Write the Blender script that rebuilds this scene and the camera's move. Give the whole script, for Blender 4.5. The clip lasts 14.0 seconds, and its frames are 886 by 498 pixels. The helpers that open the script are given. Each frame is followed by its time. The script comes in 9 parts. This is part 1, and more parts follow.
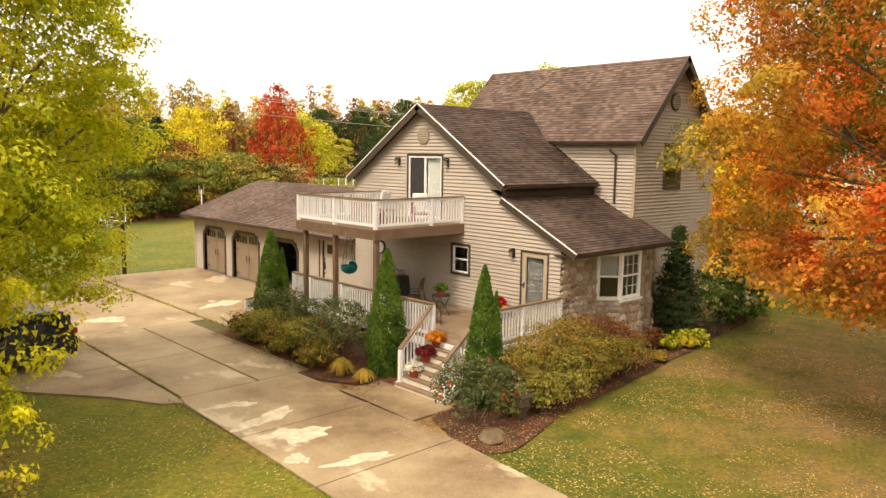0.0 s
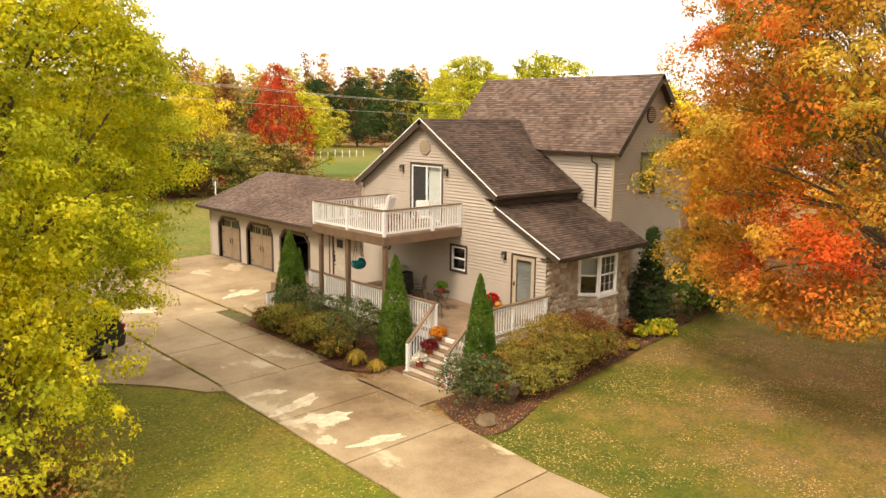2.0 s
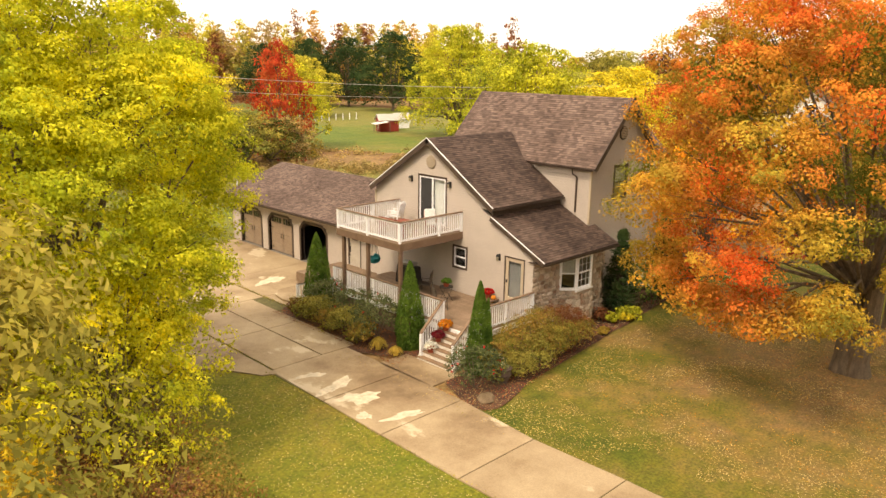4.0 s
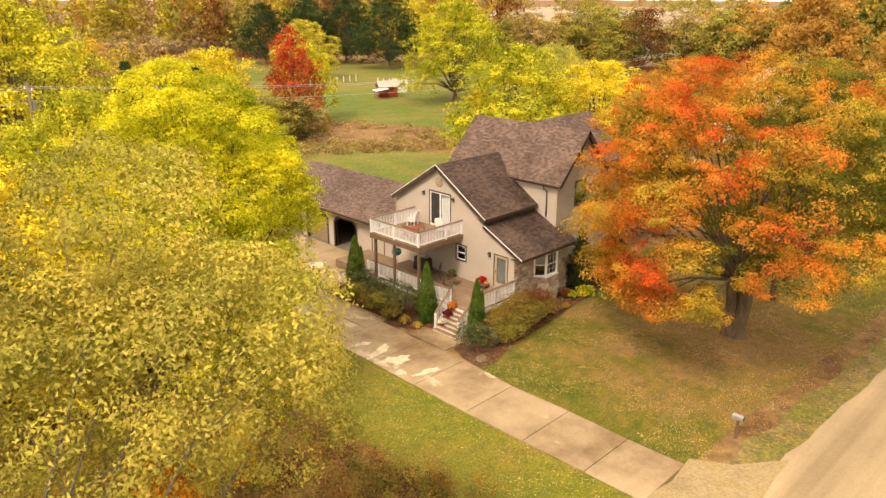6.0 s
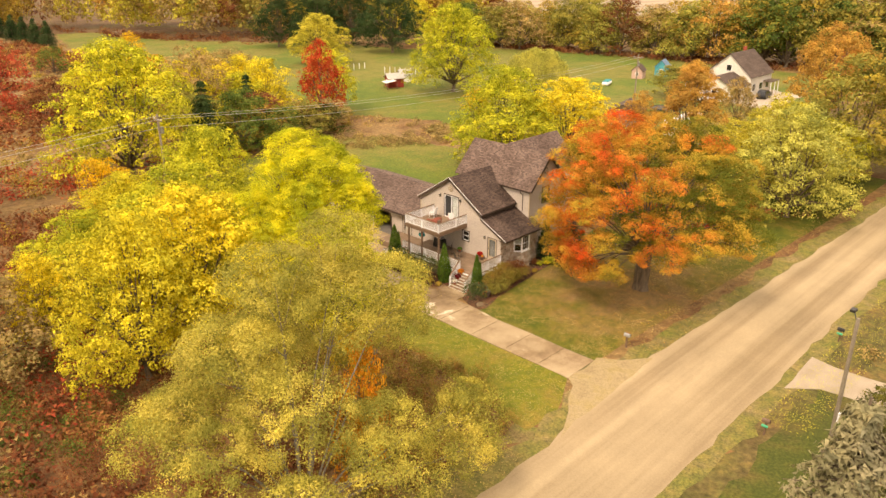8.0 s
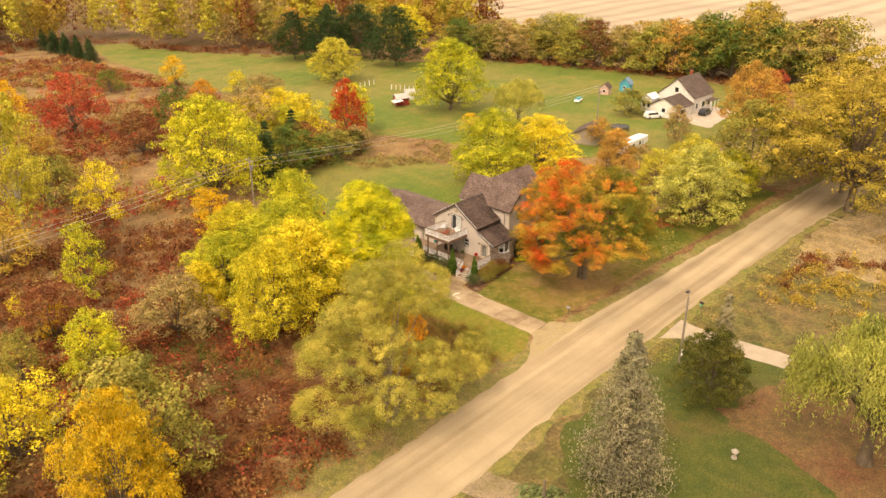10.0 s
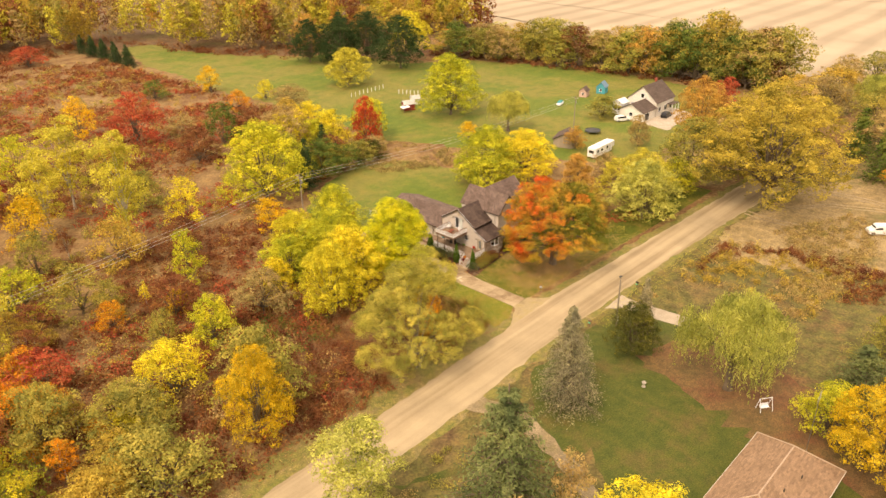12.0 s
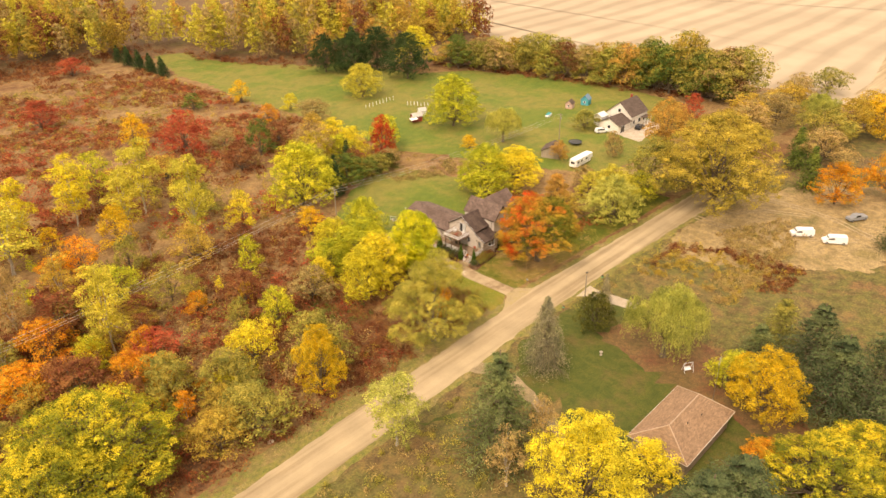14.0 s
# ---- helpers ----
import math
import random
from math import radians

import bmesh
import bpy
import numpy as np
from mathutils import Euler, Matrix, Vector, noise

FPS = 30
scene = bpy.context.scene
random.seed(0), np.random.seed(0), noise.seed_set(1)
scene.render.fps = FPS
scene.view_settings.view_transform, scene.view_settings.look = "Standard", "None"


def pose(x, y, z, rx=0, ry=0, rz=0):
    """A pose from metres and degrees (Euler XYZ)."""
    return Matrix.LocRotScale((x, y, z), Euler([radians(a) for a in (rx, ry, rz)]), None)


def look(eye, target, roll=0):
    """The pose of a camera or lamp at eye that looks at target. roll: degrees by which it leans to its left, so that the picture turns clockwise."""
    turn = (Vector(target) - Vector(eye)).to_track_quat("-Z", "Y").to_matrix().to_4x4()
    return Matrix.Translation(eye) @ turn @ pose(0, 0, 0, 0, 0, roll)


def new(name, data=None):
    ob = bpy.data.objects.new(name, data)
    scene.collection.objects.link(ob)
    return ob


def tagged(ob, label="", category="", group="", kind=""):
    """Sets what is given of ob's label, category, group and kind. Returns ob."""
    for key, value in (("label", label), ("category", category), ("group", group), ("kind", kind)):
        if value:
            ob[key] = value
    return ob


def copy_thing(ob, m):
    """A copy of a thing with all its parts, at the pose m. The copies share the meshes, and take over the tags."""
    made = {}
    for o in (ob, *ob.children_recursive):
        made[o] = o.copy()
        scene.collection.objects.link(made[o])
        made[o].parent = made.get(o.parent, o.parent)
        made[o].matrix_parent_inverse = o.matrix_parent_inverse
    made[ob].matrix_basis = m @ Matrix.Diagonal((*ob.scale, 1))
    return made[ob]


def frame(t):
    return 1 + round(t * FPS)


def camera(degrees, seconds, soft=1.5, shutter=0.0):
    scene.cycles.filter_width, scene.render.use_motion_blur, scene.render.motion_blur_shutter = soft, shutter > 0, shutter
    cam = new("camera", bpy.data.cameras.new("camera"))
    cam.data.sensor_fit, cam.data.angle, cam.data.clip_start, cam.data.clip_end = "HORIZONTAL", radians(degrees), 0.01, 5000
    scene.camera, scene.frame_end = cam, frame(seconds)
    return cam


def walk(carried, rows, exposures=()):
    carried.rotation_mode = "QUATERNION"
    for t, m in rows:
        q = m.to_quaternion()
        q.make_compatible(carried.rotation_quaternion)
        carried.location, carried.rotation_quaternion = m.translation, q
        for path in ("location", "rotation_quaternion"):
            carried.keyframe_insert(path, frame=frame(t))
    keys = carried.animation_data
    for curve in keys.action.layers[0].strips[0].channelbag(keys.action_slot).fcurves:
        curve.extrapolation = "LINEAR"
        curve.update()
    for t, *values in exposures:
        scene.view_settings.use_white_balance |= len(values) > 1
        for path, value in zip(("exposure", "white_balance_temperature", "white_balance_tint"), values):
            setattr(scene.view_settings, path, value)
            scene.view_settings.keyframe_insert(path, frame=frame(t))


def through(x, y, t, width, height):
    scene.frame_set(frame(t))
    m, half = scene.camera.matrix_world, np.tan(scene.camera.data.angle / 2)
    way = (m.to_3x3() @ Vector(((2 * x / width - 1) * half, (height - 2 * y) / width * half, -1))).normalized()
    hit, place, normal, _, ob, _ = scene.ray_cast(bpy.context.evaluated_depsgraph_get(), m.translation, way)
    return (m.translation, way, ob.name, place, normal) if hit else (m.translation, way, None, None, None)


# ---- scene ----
cam = camera(61.4, 14.0)
PATH = [
    (0, (-0.558, 0.585, 6.81), (0.801, 2.03, 6.557), 0.8),
    (0.5, (-1.136, 0.09, 7.326), (0.226, 1.527, 7.048), 0.8),
    (1, (-1.714, -0.424, 7.781), (-0.354, 1.011, 7.48), 0.7),
    (1.5, (-2.318, -0.985, 8.262), (-0.957, 0.442, 7.932), 0.7),
    (2, (-2.929, -1.574, 8.722), (-1.568, -0.151, 8.373), 0.7),
    (2.5, (-3.537, -2.102, 9.344), (-2.175, -0.687, 8.972), 0.7),
    (3, (-4.245, -2.668, 10.036), (-2.884, -1.258, 9.636), 0.7),
    (5.5, (-13.375, -10.039, 16.996), (-12.015, -8.705, 16.386), 0.5),
    (6, (-15.708, -12.326, 19.065), (-14.363, -10.993, 18.422), 0.1),
    (6.5, (-18.851, -15.136, 21.287), (-17.516, -13.809, 20.61), -0.0),
    (7, (-22.737, -18.574, 23.729), (-21.407, -17.255, 23.027), -0.0),
    (7.5, (-27.539, -22.448, 26.492), (-26.21, -21.144, 25.762), 0.0),
    (8, (-32.963, -27.004, 29.393), (-31.633, -25.711, 28.647), -0.0),
    (8.5, (-38.899, -31.892, 32.603), (-37.562, -30.608, 31.854), -0.0),
    (11, (-69.464, -57.652, 55.98), (-68.148, -56.408, 55.133), -0.7),
    (11.5, (-75.295, -62.682, 60.624), (-73.984, -61.444, 59.759), -1.0),
    (12, (-80.998, -67.565, 65.295), (-79.691, -66.333, 64.415), -0.9),
    (12.5, (-86.996, -72.705, 70.011), (-85.694, -71.476, 69.119), -0.8),
    (13, (-92.708, -77.497, 74.89), (-91.411, -76.272, 73.986), -0.8),
    (13.5, (-98.988, -82.656, 79.95), (-97.692, -81.436, 79.039), -0.8),
    (14, (-105.333, -87.263, 85.595), (-104.038, -86.052, 84.67), -0.8),
]
walk(cam, [(t, look(eye, target, roll)) for t, eye, target, roll in PATH], exposures=((0, 0.90, 7700, 13), (3, 0.95, 7850, 14), (6, 0.92, 8350, 18), (14, 0.88, 8350, 19)))

# ---------------------------------------------------------------- sky, sun, exposure
world = bpy.data.worlds.new("world")
scene.world = world
world.use_nodes = True
wn, wl = world.node_tree.nodes, world.node_tree.links
wn.clear()
w_out = wn.new("ShaderNodeOutputWorld")
w_bg = wn.new("ShaderNodeBackground")
w_sky = wn.new("ShaderNodeTexSky")
w_sky.sky_type = "NISHITA"
w_sky.sun_disc = False
w_sky.sun_elevation = radians(52.6)
w_sky.sun_rotation = radians(-101.3)
w_sky.dust_density = 4.0
w_dim = wn.new("ShaderNodeVectorMath")
w_dim.operation = "SCALE"
w_dim.inputs["Scale"].default_value = 0.10
w_mix = wn.new("ShaderNodeMixRGB")
w_mix.inputs["Fac"].default_value = 0.80
w_mix.inputs["Color2"].default_value = (1.06, 1.03, 0.97, 1)
wl.new(w_sky.outputs[0], w_dim.inputs[0])
wl.new(w_dim.outputs[0], w_mix.inputs["Color1"])
wl.new(w_mix.outputs[0], w_bg.inputs[0])
w_bg.inputs[1].default_value = 1.0
wl.new(w_bg.outputs[0], w_out.inputs[0])

sun = new("sun", bpy.data.lights.new("sun", "SUN"))
sun.data.energy = 1.5
sun.data.angle = radians(14)
sun.data.color = (1.0, 0.93, 0.8)
sun.matrix_world = look((-60, -12, 80), (0, 0, 0))

# ---------------------------------------------------------------- materials


def nodes_of(name, rough=0.8, metal=0.0, spec=0.3):
    m = bpy.data.materials.new(name)
    m.use_nodes = True
    n = m.node_tree.nodes
    b = n["Principled BSDF"]
    b.inputs["Roughness"].default_value = rough
    b.inputs["Metallic"].default_value = metal
    b.inputs["Specular IOR Level"].default_value = spec
    return m, n, m.node_tree.links, b


def ramp_of(n, stops):
    r = n.new("ShaderNodeValToRGB")
    e = r.color_ramp.elements
    while len(e) < len(stops):
        e.new(0.5)
    for k, (p, c) in enumerate(stops):
        e[k].position, e[k].color = p, (*c, 1)
    return r


def noise_of(n, l, scale, detail=4, coord="Object", rough=0.6, stretch=None):
    tc = n.new("ShaderNodeTexCoord")
    t = n.new("ShaderNodeTexNoise")
    t.inputs["Scale"].default_value = scale
    t.inputs["Detail"].default_value = detail
    t.inputs["Roughness"].default_value = rough
    src = tc.outputs[coord]
    if stretch:
        mp = n.new("ShaderNodeMapping")
        mp.inputs["Scale"].default_value = stretch
        l.new(src, mp.inputs[0])
        src = mp.outputs[0]
    l.new(src, t.inputs["Vector"])
    return t


def mix_of(n, l, a, b, fac, kind="MIX"):
    m = n.new("ShaderNodeMixRGB")
    m.blend_type = kind
    for sock, v in (("Color1", a), ("Color2", b), ("Fac", fac)):
        if isinstance(v, (int, float)):
            m.inputs[sock].default_value = v
        elif isinstance(v, tuple):
            m.inputs[sock].default_value = (*v, 1)
        else:
            l.new(v, m.inputs[sock])
    return m.outputs[0]


def bump_of(n, l, b, height, strength=0.3, dist=0.02):
    bp = n.new("ShaderNodeBump")
    bp.inputs["Strength"].default_value = strength
    bp.inputs["Distance"].default_value = dist
    l.new(height, bp.inputs["Height"])
    l.new(bp.outputs[0], b.inputs["Normal"])


def surface(name, c1, c2, scale=3.0, fine=40.0, rough=0.8, c3=None, bump=0.3, metal=0.0, spec=0.3, per_object=0.0, island=0.0, coord="Object", stretch=None):
    """Two colours mixed by a broad noise, darkened and lightened by a fine one."""
    m, n, l, b = nodes_of(name, rough, metal, spec)
    big = noise_of(n, l, scale, 5, coord, 0.6, stretch)
    stops = [(0.35, c1), (0.65, c2)] if c3 is None else [(0.3, c1), (0.5, c2), (0.7, c3)]
    r = ramp_of(n, stops)
    l.new(big.outputs["Fac"], r.inputs[0])
    small = noise_of(n, l, fine, 4, coord)
    g = ramp_of(n, [(0.3, (0.72, 0.72, 0.72)), (0.7, (1.2, 1.2, 1.2))])
    l.new(small.outputs["Fac"], g.inputs[0])
    col = mix_of(n, l, r.outputs[0], g.outputs[0], 1.0, "MULTIPLY")
    if per_object or island:
        if per_object:
            oi = n.new("ShaderNodeObjectInfo")
            v = oi.outputs["Random"]
        else:
            ge = n.new("ShaderNodeNewGeometry")
            v = ge.outputs["Random Per Island"]
        amount = per_object or island
        pr = ramp_of(n, [(0.0, (1 - amount,) * 3), (1.0, (1 + amount,) * 3)])
        l.new(v, pr.inputs[0])
        col = mix_of(n, l, col, pr.outputs[0], 1.0, "MULTIPLY")
    l.new(col, b.inputs["Base Color"])
    if bump:
        bump_of(n, l, b, small.outputs["Fac"], bump, 0.5 / fine)
    return m


def leafy(name, a, b_, c, scale=0.45, through=0.26, vary=0.26, clump=0.95, cells=0.12, stops=(0.32, 0.5, 0.68), more=None, inner=None, jitter=0.2, detail=3):
    """Foliage: colours in patches, each leaf lighter or darker, some light passing through. inner: the crown's middle height and radius, towards which the last colour grows."""
    m = bpy.data.materials.new(name)
    m.use_nodes = True
    n, l = m.node_tree.nodes, m.node_tree.links
    n.clear()
    out = n.new("ShaderNodeOutputMaterial")
    big = noise_of(n, l, scale, detail)
    r = ramp_of(n, more or [(stops[0], a), (stops[1], b_), (stops[2], c)])
    ge = n.new("ShaderNodeNewGeometry")
    ma = n.new("ShaderNodeMath")
    ma.operation = "MULTIPLY_ADD"
    ma.inputs[1].default_value = jitter
    ma.inputs[2].default_value = -jitter / 2
    l.new(ge.outputs["Random Per Island"], ma.inputs[0])
    ad = n.new("ShaderNodeMath")
    l.new(big.outputs["Fac"], ad.inputs[0])
    l.new(ma.outputs[0], ad.inputs[1])
    fac = ad.outputs[0]
    tcv = n.new("ShaderNodeTexCoord")
    vo = n.new("ShaderNodeTexVoronoi")
    vo.inputs["Scale"].default_value = clump
    l.new(tcv.outputs["Object"], vo.inputs["Vector"])
    spray = n.new("ShaderNodeSeparateColor")
    l.new(vo.outputs["Color"], spray.inputs[0])
    sm = n.new("ShaderNodeMath")
    sm.operation = "MULTIPLY_ADD"
    sm.inputs[1].default_value, sm.inputs[2].default_value = cells, -cells / 2
    l.new(spray.outputs["Green"], sm.inputs[0])
    sa = n.new("ShaderNodeMath")
    l.new(fac, sa.inputs[0])
    l.new(sm.outputs[0], sa.inputs[1])
    fac = sa.outputs[0]
    if inner:
        tc = n.new("ShaderNodeTexCoord")
        sb = n.new("ShaderNodeVectorMath")
        sb.operation = "DISTANCE"
        sb.inputs[1].default_value = (0.8, -0.8, inner[0])
        l.new(tc.outputs["Object"], sb.inputs[0])
        mr = n.new("ShaderNodeMapRange")
        mr.inputs["From Min"].default_value, mr.inputs["From Max"].default_value = inner[1] * 0.62, inner[1]
        mr.inputs["To Min"].default_value, mr.inputs["To Max"].default_value = 0.14, -0.01
        l.new(sb.outputs["Value"], mr.inputs["Value"])
        a2 = n.new("ShaderNodeMath")
        l.new(fac, a2.inputs[0])
        l.new(mr.outputs[0], a2.inputs[1])
        fac = a2.outputs[0]
        # one side of the crown turns before the other, the top before the foot
        dt = n.new("ShaderNodeVectorMath")
        dt.operation = "DOT_PRODUCT"
        dt.inputs[1].default_value = (0.0044, -0.0044, -0.004)
        l.new(tc.outputs["Object"], dt.inputs[0])
        a3 = n.new("ShaderNodeMath")
        l.new(fac, a3.inputs[0])
        l.new(dt.outputs["Value"], a3.inputs[1])
        a4 = n.new("ShaderNodeMath")
        a4.inputs[1].default_value = 0.066
        l.new(a3.outputs[0], a4.inputs[0])
        fac = a4.outputs[0]
    l.new(fac, r.inputs[0])
    vr = ramp_of(n, [(0.0, (1 - vary,) * 3), (1.0, (1 + vary,) * 3)])
    sc = n.new("ShaderNodeMath")
    sc.operation = "MULTIPLY"
    sc.inputs[1].default_value = 7.31
    fr = n.new("ShaderNodeMath")
    fr.operation = "FRACT"
    l.new(ge.outputs["Random Per Island"], sc.inputs[0])
    l.new(sc.outputs[0], fr.inputs[0])
    l.new(fr.outputs[0], vr.inputs[0])
    col = mix_of(n, l, r.outputs[0], vr.outputs[0], 1.0, "MULTIPLY")
    sr = ramp_of(n, [(0.0, (0.66, 0.70, 0.74)), (0.5, (1, 1, 1)), (1.0, (1.22, 1.2, 1.12))])
    l.new(spray.outputs["Red"], sr.inputs[0])
    col = mix_of(n, l, col, sr.outputs[0], 1.0, "MULTIPLY")
    oi = n.new("ShaderNodeObjectInfo")
    orr = ramp_of(n, [(0.0, (0.86, 0.90, 0.9)), (1.0, (1.12, 1.08, 1.05))])
    l.new(oi.outputs["Random"], orr.inputs[0])
    col = mix_of(n, l, col, orr.outputs[0], 1.0, "MULTIPLY")
    d = n.new("ShaderNodeBsdfDiffuse")
    t = n.new("ShaderNodeBsdfTranslucent")
    mx = n.new("ShaderNodeMixShader")
    mx.inputs[0].default_value = through
    l.new(col, d.inputs[0])
    l.new(col, t.inputs[0])
    l.new(d.outputs[0], mx.inputs[1])
    l.new(t.outputs[0], mx.inputs[2])
    l.new(mx.outputs[0], out.inputs[0])
    return m


LEAF = {
    "walnut": leafy("leaf_walnut", (0.15, 0.165, 0.026), (0.31, 0.30, 0.036), (0.70, 0.55, 0.05), 0.5, stops=(0.36, 0.5, 0.64), clump=0.8, cells=0.3, jitter=0.12),
    "elder": leafy("leaf_elder", (0.38, 0.43, 0.04), (0.66, 0.63, 0.052), (0.88, 0.75, 0.062), 0.3, 0.42, vary=0.18),
    "spirea": leafy("leaf_spirea", (0.19, 0.19, 0.04), (0.34, 0.255, 0.06), (0.44, 0.20, 0.06), 1.1, clump=2.2),
    "pine": leafy("leaf_pine", (0.11, 0.135, 0.052), (0.17, 0.195, 0.075), (0.25, 0.26, 0.10)),
    "litter": leafy("leaf_litter", (0.42, 0.28, 0.10), (0.56, 0.41, 0.17), (0.66, 0.52, 0.27)),
    "oak": leafy("leaf_oak", (0.34, 0.26, 0.05), (0.50, 0.36, 0.065), (0.62, 0.45, 0.08)),
    "straw": leafy("leaf_straw", (0.40, 0.35, 0.05), (0.57, 0.49, 0.07), (0.67, 0.57, 0.10)),
    "yellow": leafy("leaf_yellow", (0.50, 0.42, 0.042), (0.75, 0.61, 0.058), (0.62, 0.55, 0.058)),
    "lime": leafy("leaf_lime", (0.29, 0.32, 0.038), (0.50, 0.485, 0.048), (0.70, 0.61, 0.058)),
    "gold": leafy("leaf_gold", (0.58, 0.35, 0.03), (0.74, 0.46, 0.034), (0.66, 0.48, 0.055)),
    "orange": leafy("leaf_orange", (0.62, 0.20, 0.03), (0.72, 0.30, 0.03), (0.62, 0.38, 0.05)),
    "maple": leafy("leaf_maple", (0.80, 0.15, 0.03), (0.70, 0.30, 0.04), (0.16, 0.19, 0.03), 0.17, more=[(0.33, (0.66, 0.11, 0.03)), (0.40, (0.62, 0.19, 0.042)), (0.47, (0.60, 0.27, 0.05)), (0.54, (0.55, 0.345, 0.055)), (0.60, (0.40, 0.31, 0.05)), (0.67, (0.17, 0.185, 0.032))], through=0.28, inner=(7.6, 9.6), jitter=0.05, vary=0.24, detail=1, clump=0.62, cells=0.15),
    "red": leafy("leaf_red", (0.40, 0.045, 0.025), (0.58, 0.085, 0.035), (0.52, 0.15, 0.05)),
    "rust": leafy("leaf_rust", (0.165, 0.054, 0.03), (0.25, 0.096, 0.044), (0.35, 0.172, 0.06)),
    "brick": leafy("leaf_brick", (0.34, 0.06, 0.04), (0.48, 0.095, 0.05), (0.42, 0.17, 0.07)),
    "olive": leafy("leaf_olive", (0.20, 0.20, 0.05), (0.34, 0.30, 0.07), (0.46, 0.36, 0.08)),
    "amber": leafy("leaf_amber", (0.32, 0.22, 0.05), (0.48, 0.32, 0.06), (0.55, 0.42, 0.08)),
    "pale": leafy("leaf_pale", (0.25, 0.245, 0.052), (0.40, 0.365, 0.078), (0.55, 0.46, 0.10), clump=0.6, cells=0.2),
    "copper": leafy("leaf_copper", (0.42, 0.22, 0.06), (0.56, 0.31, 0.075), (0.60, 0.38, 0.09)),
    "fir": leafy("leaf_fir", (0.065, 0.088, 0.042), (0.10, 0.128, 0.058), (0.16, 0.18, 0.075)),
    "willow": leafy("leaf_willow", (0.31, 0.32, 0.075), (0.47, 0.455, 0.105), (0.60, 0.555, 0.145)),
    "green": leafy("leaf_green", (0.07, 0.11, 0.03), (0.13, 0.18, 0.04), (0.22, 0.24, 0.05)),
    "dark": leafy("leaf_dark", (0.03, 0.06, 0.025), (0.05, 0.085, 0.03), (0.08, 0.11, 0.04)),
    "spruce": leafy("leaf_spruce", (0.21, 0.195, 0.105), (0.31, 0.275, 0.155), (0.37, 0.32, 0.20)),
    "cedar": leafy("leaf_cedar", (0.065, 0.13, 0.024), (0.105, 0.19, 0.033), (0.16, 0.25, 0.045), 1.5, jitter=0.15, clump=3.0),
    "deep": leafy("leaf_deep", (0.055, 0.065, 0.018), (0.10, 0.105, 0.026), (0.20, 0.18, 0.04)),
    "rose": leafy("leaf_rose", (0.08, 0.10, 0.042), (0.14, 0.165, 0.07), (0.22, 0.23, 0.10), 1.2, clump=2.5),
    "tan": leafy("leaf_tan", (0.32, 0.21, 0.085), (0.46, 0.32, 0.13), (0.36, 0.29, 0.10)),
}
BARK = surface("bark", (0.10, 0.075, 0.05), (0.20, 0.15, 0.10), 4, 30, 0.9, bump=0.8, stretch=(1, 1, 0.25))
PALE_BARK = surface("pale_bark", (0.30, 0.26, 0.20), (0.45, 0.40, 0.32), 4, 30, 0.9, bump=0.6)

# ---------------------------------------------------------------- building helpers


def part(name, bm, material, parent=None, label=""):
    """Links a bmesh as one mesh object, under a thing or at top level."""
    me = bpy.data.meshes.new(name)
    bm.to_mesh(me)
    bm.free()
    me.materials.append(material)
    ob = new(name, me)
    ob.parent = parent
    if label:
        ob["label"] = label
    return ob


def share(name, like, parent, m=None):
    """Another object on the mesh of a like piece."""
    ob = new(name, like.data)
    ob.parent = parent
    if m is not None:
        ob.matrix_basis = m
    return ob


def base(name, x, y, z=0.0, turn=0.0, label="", category="", group="", kind=""):
    ob = new(name)
    ob.empty_display_size = 0.1
    ob.matrix_basis = pose(x, y, z, 0, 0, turn)
    return tagged(ob, label, category, group, kind)


def box(bm, x0, x1, y0, y1, z0, z1, bevel=0.0):
    vs = bmesh.ops.create_cube(bm, size=1)["verts"]
    for v in vs:
        v.co = Vector((x0 + (v.co.x + 0.5) * (x1 - x0), y0 + (v.co.y + 0.5) * (y1 - y0), z0 + (v.co.z + 0.5) * (z1 - z0)))
    if bevel:
        edges = list({e for v in vs for e in v.link_edges})
        bmesh.ops.bevel(bm, geom=edges, offset=bevel, segments=1, affect="EDGES")
    return bm


def boxes(*items, bevel=0.0):
    bm = bmesh.new()
    for it in items:
        box(bm, *it, bevel=bevel)
    return bm


def tube(bm, points, radii, sides=7):
    """A tapered tube along points."""
    pts = [Vector(p) for p in points]
    rings = []
    for k, p in enumerate(pts):
        d = (pts[min(k + 1, len(pts) - 1)] - pts[max(k - 1, 0)]).normalized()
        u = d.orthogonal().normalized()
        if rings:
            u = (prev_u - d * prev_u.dot(d)).normalized()
        prev_u = u
        v = d.cross(u)
        rings.append([bm.verts.new(p + (u * math.cos(a) + v * math.sin(a)) * radii[k]) for a in [2 * math.pi * s / sides for s in range(sides)]])
    for a, b in zip(rings, rings[1:]):
        for s in range(sides):
            bm.faces.new((a[s], a[(s + 1) % sides], b[(s + 1) % sides], b[s]))
    bm.faces.new(list(reversed(rings[0])))
    bm.faces.new(rings[-1])
    return bm


